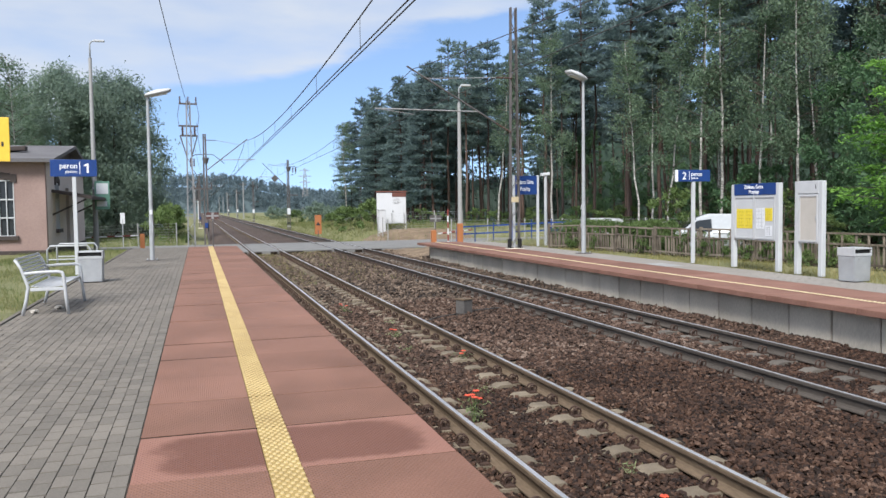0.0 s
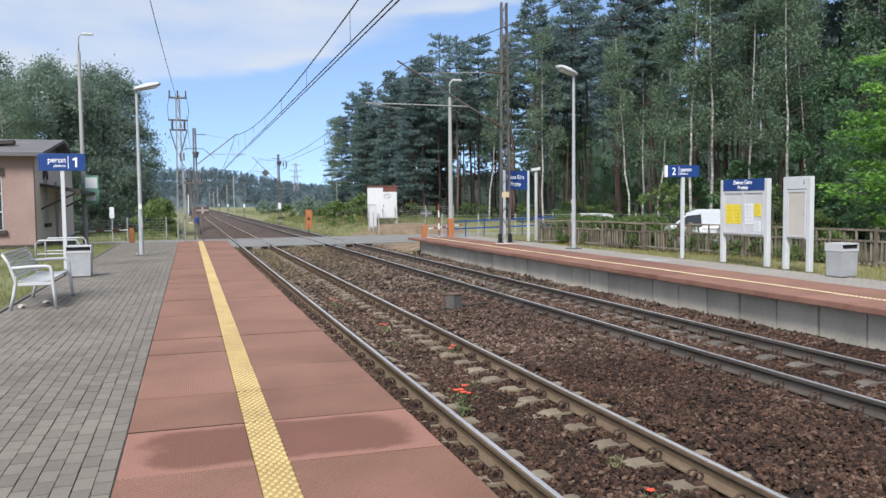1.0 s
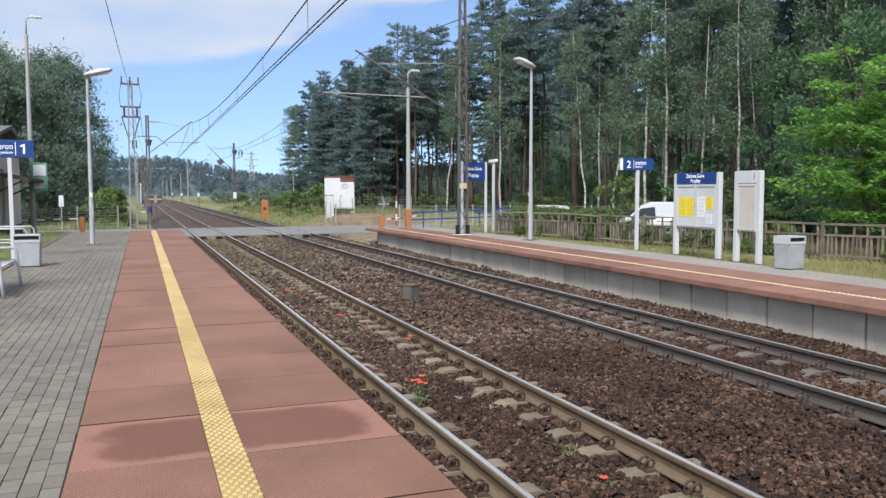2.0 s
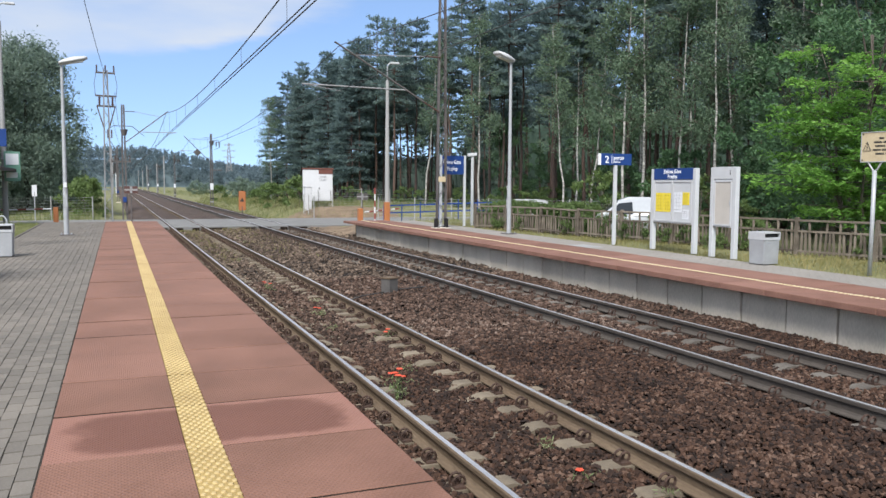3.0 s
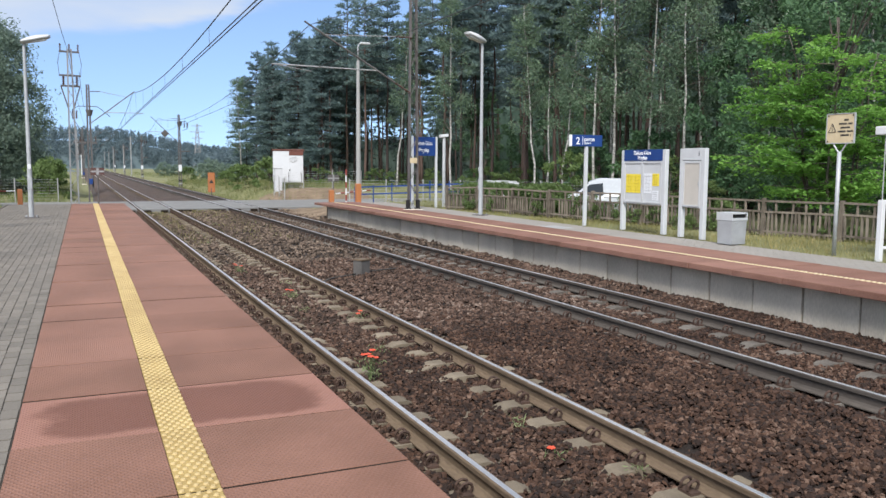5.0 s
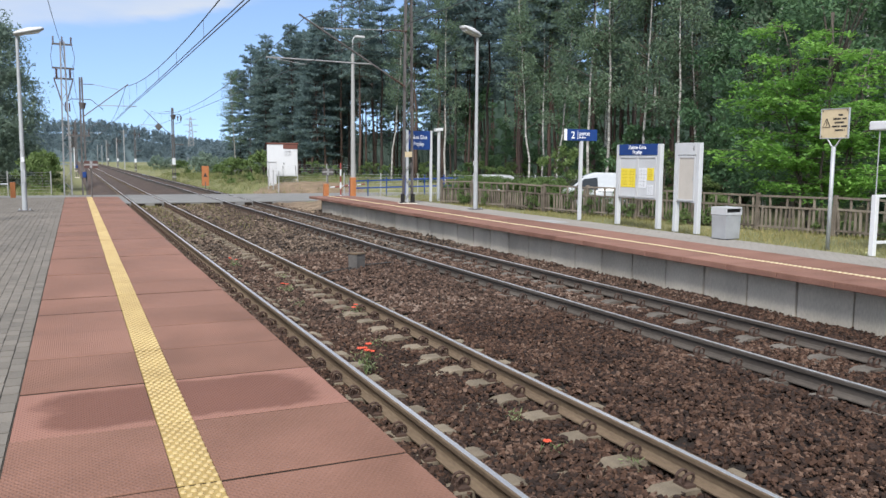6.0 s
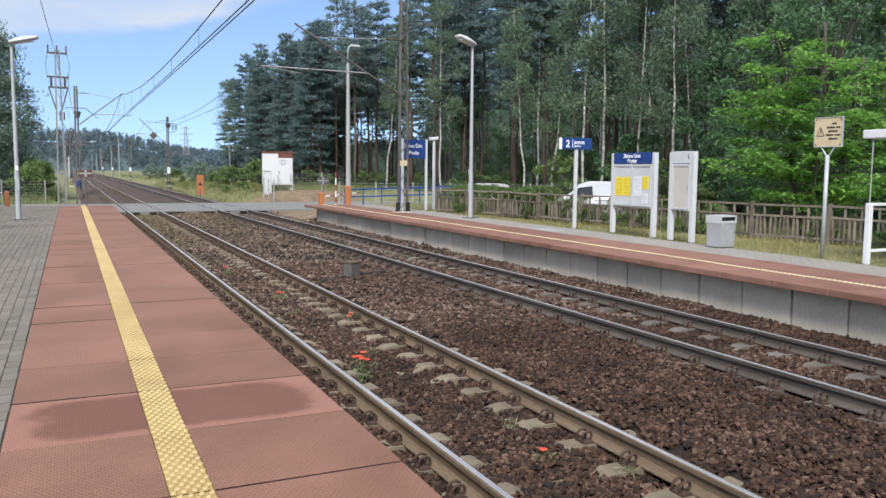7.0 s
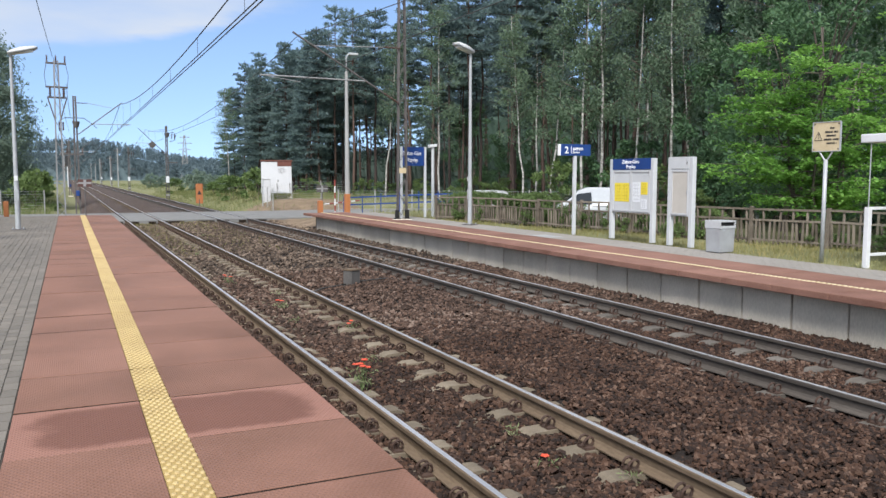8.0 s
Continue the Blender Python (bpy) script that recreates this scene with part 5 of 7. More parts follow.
box(bm, (0.0, -0.05, 4.0), (1.1, 0.05, 4.12), 0.01)
part("crossbar", bm, M_LACE, mr)
cantilever(6.5, 91.0, 7.15, 4.6, 2.7, -1, 7.15, 5.55, 3.3, "steel bracket arm over the second track")
for y in (122, 186, 250):
    copy_thing(ml, pose(-3.0, y, -0.5))
for y in (158, 224, 290):
    copy_thing(mr, pose(6.95, y, -0.5))
bm = B()
box(bm, (-1.75, -0.03, 5.65), (-1.15, 0.03, 6.25))
for v in bm.verts:
    x, z = v.co.x + 1.45, v.co.z - 5.95
    v.co.x, v.co.z = -1.45 + (x - z) * 0.707, 5.95 + (x + z) * 0.707
part("diamond_board", bm, M_BOXGREY, mr, "dark diamond-shaped signal board")
for y in (122, 186):
    cantilever(-3.0, y, 6.9, 4.9, 2.75, 1, 6.95, 5.45, 3.4, "steel bracket arm over the first track")

# lattice pole of the low-voltage line by the crossing
ll = lattice_mast(-3.64, 45.6, -0.05, 8.1, 0.42, 0.22, 8, "pale steel lattice pole carrying a power line", M_PALEMAST, 0.5, 0.05)
for z, w in ((7.95, 0.48), (6.75, 0.52), (6.22, 0.46)):
    bm = B()
    box(bm, (-w, -0.05, z - 0.045), (w, 0.05, z + 0.045), 0.008)
    part("crossarm", bm, M_LACE, ll)
for dx in (-0.42, 0.0, 0.42):
    bm = B()
    insulator(bm, (dx, 0, 7.99), (dx, 0, 8.34), 3, 0.065)
    part("insulator", bm, M_INSUL, ll)
for dx in (-0.32, 0.32):
    bm = B()
    insulator(bm, (dx, 0, 6.27), (dx, 0, 6.70), 4, 0.095)
    part("insulator", bm, M_INSUL, ll)
for s in (-1, 1):
    bm = B()
    bar(bm, (s * 0.44, 0, 6.18), (s * 0.12, 0, 5.05), 0.03, 0.06)
    part("brace", bm, M_LACE, ll)
    bm = B()
    tube(bm, [(s * 0.45, 0, 7.95), (s * 0.56, -0.02, 7.35), (s * 0.5, 0, 6.75)], 0.012, 5)
    part("lead_wire", bm, M_WIRE, ll)


def wire(name, pts, r, label, group="overhead wires"):
    bm = B()
    tube(bm, pts, r, 5)
    return tagged(part(name, bm, M_WIRE), label, "wire", group)


def span(xa, ya, za, xb, yb, zb, sag, n=18):
    return [(xa + (xb - xa) * i / n, ya + (yb - ya) * i / n, za + (zb - za) * i / n - sag * 4 * (i / n) * (1 - i / n)) for i in range(n + 1)]


def catenary(stations, zc, label, twin, thick=1.0, mat=None):
    """Messenger wire, contact wire and droppers over one track."""
    mess, cont = [], []
    for (xa, ya, za), (xb, yb, zb) in zip(stations, stations[1:]):
        mess += span(xa, ya, za, xb, yb, zb, 0.00033 * min(yb - ya, 70) ** 2)[:-1]
        cont += span(xa, ya, zc, xb, yb, zc, 0.05)[:-1]
    t = thing("overhead_line", label, "overhead wire", group="overhead wires")
    bm = B()
    tube(bm, mess, 0.013 * thick, 5, 0.025)
    part("messenger_wire", bm, mat or M_WIRE, t)
    for dx in ((-0.05, 0.05) if twin else (0,)):
        bm = B()
        tube(bm, [(x + dx, y, z) for x, y, z in cont], 0.012 * thick, 5, 0.022)
        part("contact_wire", bm, mat or M_WIRE, t)
    for i in range(1, len(mess) - 1, 2):
        if mess[i][1] > 130 or mess[i][2] - cont[i][2] < 0.2:
            continue
        bm = B()
        tube(bm, [mess[i], cont[i]], 0.007, 4)
        part("dropper", bm, M_WIRE, t)


catenary([(0.04, -58, 6.95), (0.04, 0, 6.95), (0.04, 57.8, 6.95), (0.1, 122, 6.95), (-0.15, 186, 6.9), (0.1, 260, 6.9), (0, 420, 6.9)], 5.42, "contact and messenger wires over the first track", True)
catenary([(4.5, -36, 7.0), (4.1, 27.2, 7.0), (4.4, 91, 7.15), (4.3, 158, 7.1), (4.3, 240, 7.1), (4.3, 420, 7.1)], 5.45, "contact and messenger wires over the second track", False, 0.7)
wire("power_line", span(-3.78, 45.6, 8.22, -4.6, -12, 8.4, 0.55, 20), 0.012, "thin power line running along the first platform", "power lines")
wire("power_line", span(-3.2, 45.6, 6.9, -2.95, 58, 5.9, 0.35, 8), 0.012, "slack power line between the two poles", "power lines")
wire("power_line", span(-3.74, 45.6, 8.15, -2.6, 122, 7.6, 0.8, 16), 0.014, "power line leading down the track", "power lines")

# ---------------------------------------------------------------- station signs
def blue_sign(x, y, turn, w, z0, z1, post_z, label, group):
    t = thing("platform_sign", label, "sign", pose(x, y, ZP, 0, 0, turn), group=group)
    bm = B()
    box(bm, (-0.045, -0.035, 0), (0.045, 0.035, post_z - ZP), 0.006)
    part("post", bm, M_OFFWHITE, t, "pale grey square post")
    bm = B()
    box(bm, (-w / 2, -0.045, z0 - ZP), (w / 2, 0.045, z1 - ZP), 0.008)
    p = part("panel", bm, M_BLUE, t, "dark blue sign panel")
    return t, p


s1, p1 = blue_sign(-6.18, 21.25, 0, 1.06, 2.99, 3.41, 3.05, "blue platform one sign on a pale post", "platform number signs")
zz = 2.99 - ZP
letters("peron", 0.20, M_LETTER, p1, pose(-0.32, -0.047, zz + 0.20, 90, 0, 0), squeeze=0.85)
letters("platform", 0.095, M_LETTER, p1, pose(-0.19, -0.047, zz + 0.09, 90, 0, 0), squeeze=0.85)
bm = B()
extrude(bm, [(0.30, 0.09), (0.345, 0.09), (0.345, 0.325), (0.31, 0.325), (0.235, 0.285), (0.25, 0.25), (0.30, 0.272)], (0, -0.047, zz), (1, 0, 0), (0, 0, 1), (0, 0.004, 0))
part("numeral", bm, M_LETTER, p1)
bm = B()
box(bm, (0.135, -0.049, zz + 0.05), (0.15, -0.043, zz + 0.37))
part("divider", bm, M_LETTER, p1)

s2, p2 = blue_sign(9.34, 18.0, 0, 0.98, 2.72, 3.03, 2.8, "blue platform two sign on a pale post", "platform number signs")
zz = 2.72 - ZP
letters("2", 0.27, M_LETTER, p2, pose(-0.37, -0.047, zz + 0.06, 90, 0, 0))
letters("peron", 0.165, M_LETTER, p2, pose(-0.10, -0.047, zz + 0.145, 90, 0, 0), squeeze=0.85)
letters("platform", 0.075, M_LETTER, p2, pose(-0.10, -0.047, zz + 0.065, 90, 0, 0), squeeze=0.85)
bm = B()
box(bm, (-0.155, -0.049, zz + 0.04), (-0.143, -0.043, zz + 0.27))
part("divider", bm, M_LETTER, p2)
bm = B()
box(bm, (-0.53, -0.05, zz + 0.0), (-0.492, 0.05, zz + 0.31), 0.004)
part("end_cap", bm, M_LETTER, p2, "white end cap")

# station name sign
sn = thing("station_name_sign", "blue station name sign on two pale posts", "sign", pose(8.90, 28.35, ZP, 0, 0, 0), group="station name boards")
for dx in (-0.50, 0.50):
    bm = B()
    box(bm, (dx - 0.042, -0.045, 0), (dx + 0.042, 0.045, 2.76), 0.008)
    part("post", bm, M_OFFWHITE, sn)
bm = B()
box(bm, (-0.457, -0.04, 2.02), (0.457, 0.04, 2.74), 0.006)
pn = part("panel", bm, M_BLUE, sn, "dark blue name panel")
letters("Zielona Góra", 0.215, M_LETTER, pn, pose(-0.435, -0.043, 2.43, 90, 0, 0), squeeze=0.64)
letters("Przylep", 0.215, M_LETTER, pn, pose(-0.25, -0.043, 2.17, 90, 0, 0), squeeze=0.68)

# post with a small white camera
cp = thing("camera_post", "pale post with a white camera housing", "camera post", pose(10.3, 29.6, 0.5))
bm = B()
rod(bm, (0, 0, -0.05), (0, 0, 2.85), 0.066, 0.062, 12)
part("post", bm, M_OFFWHITE, cp)
bm = B()
box(bm, (-0.19, -0.1, 2.85), (0.16, 0.1, 2.97), 0.02)
for v in bm.verts:
    v.co.z += v.co.x * 0.12
part("housing", bm, M_WHITE, cp)


# ---------------------------------------------------------------- notice boards
def notice_board(y_far, y_near, x, label, panes, header):
    """A board parallel to the line, facing the tracks; local x runs along its face from far to near."""
    w = y_far - y_near
    t = thing("notice_board", label, "notice board", pose(x, (y_far + y_near) / 2, ZP, 0, 0, -90), group="notice boards")
    H = 2.04
    for s in (-1, 1):
        bm = B()
        box(bm, (s * w / 2 - 0.055, -0.055, 0), (s * w / 2 + 0.055, 0.055, H), 0.012)
        part("post", bm, M_OFFWHITE, t, "pale grey square post")
    bm = B()
    box(bm, (-w / 2 + 0.056, -0.045, 0.70), (w / 2 - 0.056, 0.045, H - 0.27), 0.006)
    part("case", bm, M_OFFWHITE, t)
    bm = B()
    box(bm, (-w / 2 + 0.056, -0.058, H - 0.267), (w / 2 - 0.056, 0.056, H + 0.005), 0.006)
    hd = part("header", bm, M_BLUE if header else M_OFFWHITE, t, "dark blue name header" if header else "")
    if header:
        letters("Zielona Góra", 0.135, M_LETTER, hd, pose(-0.36, -0.0605, H - 0.118, 90, 0, 0), squeeze=0.92)
        letters("Przylep", 0.135, M_LETTER, hd, pose(-0.19, -0.0605, H - 0.238, 90, 0, 0), squeeze=0.92)
    else:
        letters("i", 0.16, M_INK, hd, pose(w / 2 - 0.15, -0.0605, H - 0.17, 90, 0, 0))
    n = len(panes)
    inner = w - 0.14
    for i, sheets in enumerate(panes):
        a, b = -inner / 2 + inner * i / n + 0.012, -inner / 2 + inner * (i + 1) / n - 0.012
        bm = B()
        for lo, hi in (((a, 0.73), (b, 0.765)), ((a, H - 0.335), (b, H - 0.30)), ((a, 0.765), (a + 0.03, H - 0.335)), ((b - 0.03, 0.765), (b, H - 0.335))):
            box(bm, (lo[0], -0.062, lo[1]), (hi[0], -0.046, hi[1]), 0.003)
        fr = part("door_frame", bm, M_BENCH, t, "light grey door frame")
        for u0, v0, u1, v1, mat, lines in sheets:
            bm = B()
            X0, X1 = a + 0.03 + (b - a - 0.06) * u0, a + 0.03 + (b - a - 0.06) * u1
            Z0, Z1 = 0.765 + (H - 1.10) * v0, 0.765 + (H - 1.10) * v1
            box(bm, (X0, -0.0495, Z0), (X1, -0.0465, Z1))
            sh = part("sheet", bm, mat, fr)
            if lines:
                bm = B()
                for k in range(lines):
                    zc = Z0 + (Z1 - Z0) * (k + 0.8) / (lines + 0.6)
                    box(bm, (X0 + 0.015, -0.0525, zc - 0.003), (X1 - 0.015 - random.random() * 0.05, -0.0498, zc + 0.003))
                for q in (0.33, 0.66):
                    box(bm, (X0 + (X1 - X0) * q - 0.002, -0.0525, Z0 + 0.02), (X0 + (X1 - X0) * q + 0.002, -0.0498, Z1 - 0.02))
                tagged(part("print", bm, M_PRINTY if mat is M_PAPERY else M_PRINTG, t, "faint rows of print"), kind="stuff")
    bm = B()
    lx = -0.02 if n > 1 else w / 2 - 0.125
    box(bm, (lx, -0.072, 1.2), (lx + 0.02, -0.0625, 1.3), 0.003)
    part("lock", bm, M_GALV, t)
    return t


notice_board(16.45, 14.85, 9.47, "pale grey timetable board with a blue name header",
             [[(0.06, 0.22, 0.52, 0.72, M_PAPERY, 5), (0.53, 0.22, 0.97, 0.72, M_PAPERY, 5)], [(0.04, 0.22, 0.50, 0.74, M_PAPERW, 5), (0.53, 0.42, 0.92, 0.74, M_PAPERY, 5), (0.55, 0.05, 0.9, 0.3, M_PAPERW, 4)]], True)
notice_board(14.13, 13.42, 9.38, "pale grey information board with a faded poster", [[(0.0, 0.0, 1.0, 1.0, M_PAPERC, 0)]], False)


def litter_bin(x, y, z, turn, w, d, h, label):
    t = thing("litter_bin", label, "litter bin", pose(x, y, z, 0, 0, turn), group="litter bins")
    bm = B()
    prof = [(-w / 2 * 0.97, -d / 2 * 0.96), (w / 2 * 0.97, -d / 2 * 0.96), (w / 2 * 0.97, d / 2 * 0.96), (-w / 2 * 0.97, d / 2 * 0.96)]
    extrude(bm, prof, (0, 0, 0.015), (1, 0, 0), (0, 1, 0), (0, 0, h * 0.75))
    for v in bm.verts:
        if v.co.z < 0.1:
            v.co.x *= 0.94
            v.co.y *= 0.94
    bmesh.ops.bevel(bm, geom=bm.edges[:], offset=0.012, segments=2, affect="EDGES")
    part("body", bm, M_BINMETAL, t, "grey sheet steel body")
    bm = B()
    for lo, hi in (((-w / 2, -d / 2), (-w / 2 + 0.02, d / 2)), ((w / 2 - 0.02, -d / 2), (w / 2, d / 2)), ((-w / 2 + 0.02, d / 2 - 0.02), (w / 2 - 0.02, d / 2))):
        box(bm, (*lo, h * 0.76), (*hi, h), 0.003)
    box(bm, (-w / 2 + 0.02, -d / 2, h * 0.76), (w / 2 - 0.02, -d / 2 + 0.02, h * 0.84), 0.003)
    box(bm, (-w / 2 + 0.02, -d / 2, h - 0.03), (w / 2 - 0.02, d / 2 - 0.02, h - 0.005), 0.003)
    part("hood", bm, M_BINLID, t, "pale grey hood with a slot")
    # block behind the slot, near-black to paint the shade of the hollow
    bm = B()
    box(bm, (-w / 2 + 0.03, -d / 2 + 0.035, h * 0.765), (w / 2 - 0.03, d / 2 - 0.03, h - 0.04))
    part("slot_shade", bm, M_DARK, t, "near-black block for the shade in the opening")
    bm = B()
    rod(bm, (-w * 0.25, -d / 2 * 0.93, h * 0.70), (-w * 0.25, -d / 2 * 0.93 - 0.02, h * 0.70), 0.015, seg=8)
    part("lock", bm, M_GALV, t)
    return t


litter_bin(-5.57, 18.85, ZP, 0, 0.52, 0.40, 0.70, "grey steel litter bin behind the bench")
litter_bin(9.15, 12.30, ZP, 4, 0.46, 0.42, 0.68, "grey steel litter bin beside the notice boards")


# ---------------------------------------------------------------- bench
def bench():
    t = thing("bench", "light grey steel bench with a slatted back", "bench", pose(-5.88, 13.0, ZP))
    # local: x towards the tracks, y along the bench
    L, ws = 1.85, 0.62
    for y in (0.0, L):
        bm = B()
        tube(bm, [(0.02, y, 0.0), (0.08, y, 0.24), (0.11, y, 0.44), (0.02, y, 0.72), (-0.06, y, 0.86)], 0.028, 8, 0.022)
        part("rear_leg", bm, M_BENCH, t, smooth=True)
        bm = B()
        tube(bm, [(0.66, y, 0.0), (0.63, y, 0.3), (0.61, y, 0.58), (0.59, y, 0.645), (0.53, y, 0.66), (0.30, y, 0.655), (0.06, y, 0.64)], 0.026, 8)
        part("front_leg", bm, M_BENCH, t, "front leg running up into the armrest", smooth=True)
        bm = B()
        box(bm, (0.14, y - 0.02, 0.37), (0.6, y + 0.02, 0.42), 0.008)
        part("side_rail", bm, M_BENCH, t)
    for k in range(9):
        bm = B()
        x = 0.17 + k * 0.051
        z = 0.445 - 0.02 * math.sin(math.pi * k / 8)
        box(bm, (x - 0.019, -0.02, z - 0.009), (x + 0.019, L + 0.02, z + 0.009), 0.004)
        part("seat_slat", bm, M_BENCH, t)
    for k in range(8):
        bm = B()
        f = k / 7
        x, z = 0.115 - 0.165 * f, 0.50 + 0.36 * f
        box(bm, (x - 0.010, -0.02, z - 0.017), (x + 0.010, L + 0.02, z + 0.017), 0.004)
        part("back_slat", bm, M_BENCH, t)
    return t


bench()
lit = thing("litter_scrap", "crumpled pale paper scraps under the bench", "litter", pose(-5.75, 13.3, ZP))
for dx, dy in ((0, 0.0), (0.28, 0.45)):
    bm = B()
    bmesh.ops.create_icosphere(bm, subdivisions=2, radius=0.06)
    for v in bm.verts:
        v.co *= 0.6 + 0.7 * random.random()
        v.co.z = max(v.co.z * 0.55, -0.03) + 0.03
        v.co.x += dx
        v.co.y += dy
    part("scrap", bm, M_PAPERC, lit)

# hoop rails beside the bin
rk = thing("bicycle_stand", "galvanised tubular hoops of a bicycle stand", "bicycle stand", pose(-6.75, 24.0, 0.47))
for dy in (0.0, 1.6):
    bm = B()
    tube(bm, [(-0.55, dy, 0), (-0.55, dy, 0.60), (-0.47, dy, 0.70), (0.47, dy, 0.70), (0.55, dy, 0.60), (0.55, dy, 0.0)], 0.028, 8)
    part("hoop", bm, M_GALV, rk, smooth=True)
    bm = B()
    rod(bm, (-0.55, dy, 0.32), (0.55, dy, 0.32), 0.022)
    part("crossbar", bm, M_GALV, rk)


# slender poles receding along the line
def line_pole(x, y, h, label):
    t = thing("line_pole", label, "pole", pose(x, y, -0.4), group="poles along the line")
    bm = B()
    rod(bm, (0, 0, 0), (0, 0, h), 0.13, seg=8)
    part("shaft", bm, M_POLECONC, t)
    bm = B()
    box(bm, (-0.9, -0.05, h - 0.6), (0.9, 0.05, h - 0.48))
    part("crossarm", bm, M_LACE, t)


for x, y, h in ((8.0, 213, 9.5), (8.3, 258, 8.5), (8.0, 333, 9.5), (8.2, 395, 8.5), (8.0, 460, 9.5), (-3.9, 150, 8.5), (-3.9, 205, 8.5)):
    line_pole(x, y, h, "slender grey pole beside the far line")

# ---------------------------------------------------------------- warning signs, shelter
ws = thing("warning_sign", "weathered yellowish high voltage warning sign on a steel post", "sign", pose(9.64, 10.17, ZP, 0, 0, -84))
bm = B()
rod(bm, (0, 0, -0.1), (0, 0, 1.92), 0.038, seg=12)
part("post", bm, M_GALV, ws, smooth=True)
for s in (-1, 1):
    bm = B()
    tube(bm, [(0, 0, 1.88), (s * 0.05, 0, 1.94), (s * 0.15, 0, 2.09)], 0.016, 6)
    part("fork", bm, M_GALV, ws)
bm = B()
box(bm, (-0.27, -0.012, 2.08), (0.27, 0.012, 2.61), 0.004)
wp = part("plate", bm, M_TAN, ws)
bm = B()
for lo, hi in (((-0.285, 2.065), (0.285, 2.08)), ((-0.285, 2.61), (0.285, 2.625)), ((-0.285, 2.08), (-0.27, 2.61)), ((0.27, 2.08), (0.285, 2.61))):
    box(bm, (lo[0], -0.022, lo[1]), (hi[0], 0.022, hi[1]), 0.003)
part("frame", bm, M_GALV, ws, "grey steel frame")
for sx in (-0.245, 0.245):
    for sz in (2.11, 2.58):
        bm = B()
        rod(bm, (sx, -0.012, sz), (sx, -0.02, sz), 0.012, seg=8)
        part("bolt", bm, M_INK, wp)
bm = B()
for a, b in (((-0.235, 2.28), (-0.16, 2.44)), ((-0.16, 2.44), (-0.085, 2.28)), ((-0.085, 2.28), (-0.235, 2.28))):
    bar(bm, (a[0], -0.0155, a[1]), (b[0], -0.0155, b[1]), 0.005, 0.014, up=(0, 1, 0))
for a, b in (((-0.15, 2.40), (-0.17, 2.35)), ((-0.17, 2.35), (-0.15, 2.345)), ((-0.15, 2.345), (-0.165, 2.30))):
    bar(bm, (a[0], -0.0155, a[1]), (b[0], -0.0155, b[1]), 0.004, 0.012, up=(0, 1, 0))
part("lightning_triangle", bm, M_INK, wp, "black lightning triangle")
bm = B()
for z, segs in ((2.50, ((0.07, 0.16),)), (2.43, ((-0.03, 0.13), (0.15, 0.24))), (2.36, ((0.0, 0.2),)), (2.29, ((-0.05, 0.11), (0.13, 0.25))), (2.22, ((0.01, 0.18), (0.2, 0.215)))):
    for a, b in segs:
        k = a
        while k < b - 0.012:
            e = min(k + random.uniform(0.018, 0.03), b)
            box(bm, (k, -0.0155, z - 0.017), (e - 0.005, -0.0125, z + 0.017))
            k = e
tagged(part("print", bm, M_INK, wp, "rows of dark unreadable print"), kind="stuff")

sh = thing("platform_shelter", "glazed waiting shelter with a white flat roof", "shelter", pose(9.45, 9.09, ZP))
bm = B()
box(bm, (-0.05, -4.0, 2.19), (1.65, 0.18, 2.34), 0.02)
part("roof", bm, M_WHITE, sh, "white flat roof slab")
for x, y in ((0, 0), (1.5, 0), (0, -3.8), (1.5, -3.8)):
    bm = B()
    box(bm, (x - 0.045, y - 0.045, -0.02), (x + 0.045, y + 0.045, 1.06), 0.008)
    part("post", bm, M_WHITE, sh, "white square post")
    bm = B()
    rod(bm, (x, y, 1.06), (x, y, 2.19), 0.010, seg=8)
    part("roof_stay", bm, M_GALV, sh)
for z in (0.22, 1.04):
    bm = B()
    box(bm, (0.05, -0.025, z - 0.025), (1.45, 0.025, z + 0.025), 0.005)
    part("end_rail", bm, M_WHITE, sh)
    bm = B()
    box(bm, (1.475, -3.75, z - 0.025), (1.525, -0.05, z + 0.025), 0.005)
    part("back_rail", bm, M_WHITE, sh)
bm = B()
box(bm, (0.05, -0.005, 0.25), (1.45, 0.005, 2.18))
g1 = part("end_pane", bm, M_GLASS, sh, "clear glass end pane")
g1.visible_shadow = False
bm = B()
box(bm, (1.495, -3.75, 0.25), (1.505, -0.05, 2.18))
g2 = part("back_pane", bm, M_GLASS, sh, "clear glass back pane")
g2.visible_shadow = False

ys = thing("yellow_notice_sign", "yellow rectangular notice sign on a post", "sign", pose(-6.50, 13.0, 0.47))
bm = B()
rod(bm, (-0.3, 0.03, -0.1), (-0.3, 0.03, 3.0), 0.035, seg=10)
part("post", bm, M_GALV, ys)
bm = B()
box(bm, (-0.95, -0.015, 2.42), (0.56, 0.015, 3.08), 0.01)
yp = part("panel", bm, M_SIGNYEL, ys)
bm = B()
for z, a, b in ((2.97, -0.8, 0.45), (2.85, -0.6, 0.3), (2.68, -0.8, 0.5), (2.53, -0.4, 0.25)):
    k = a
    while k < b:
        e = min(k + random.uniform(0.05, 0.09), b)
        box(bm, (k, -0.019, z - 0.035), (e - 0.022, -0.0155, z + 0.035))
        k = e
tagged(part("print", bm, M_INK, yp, "rows of black unreadable print"), kind="stuff")


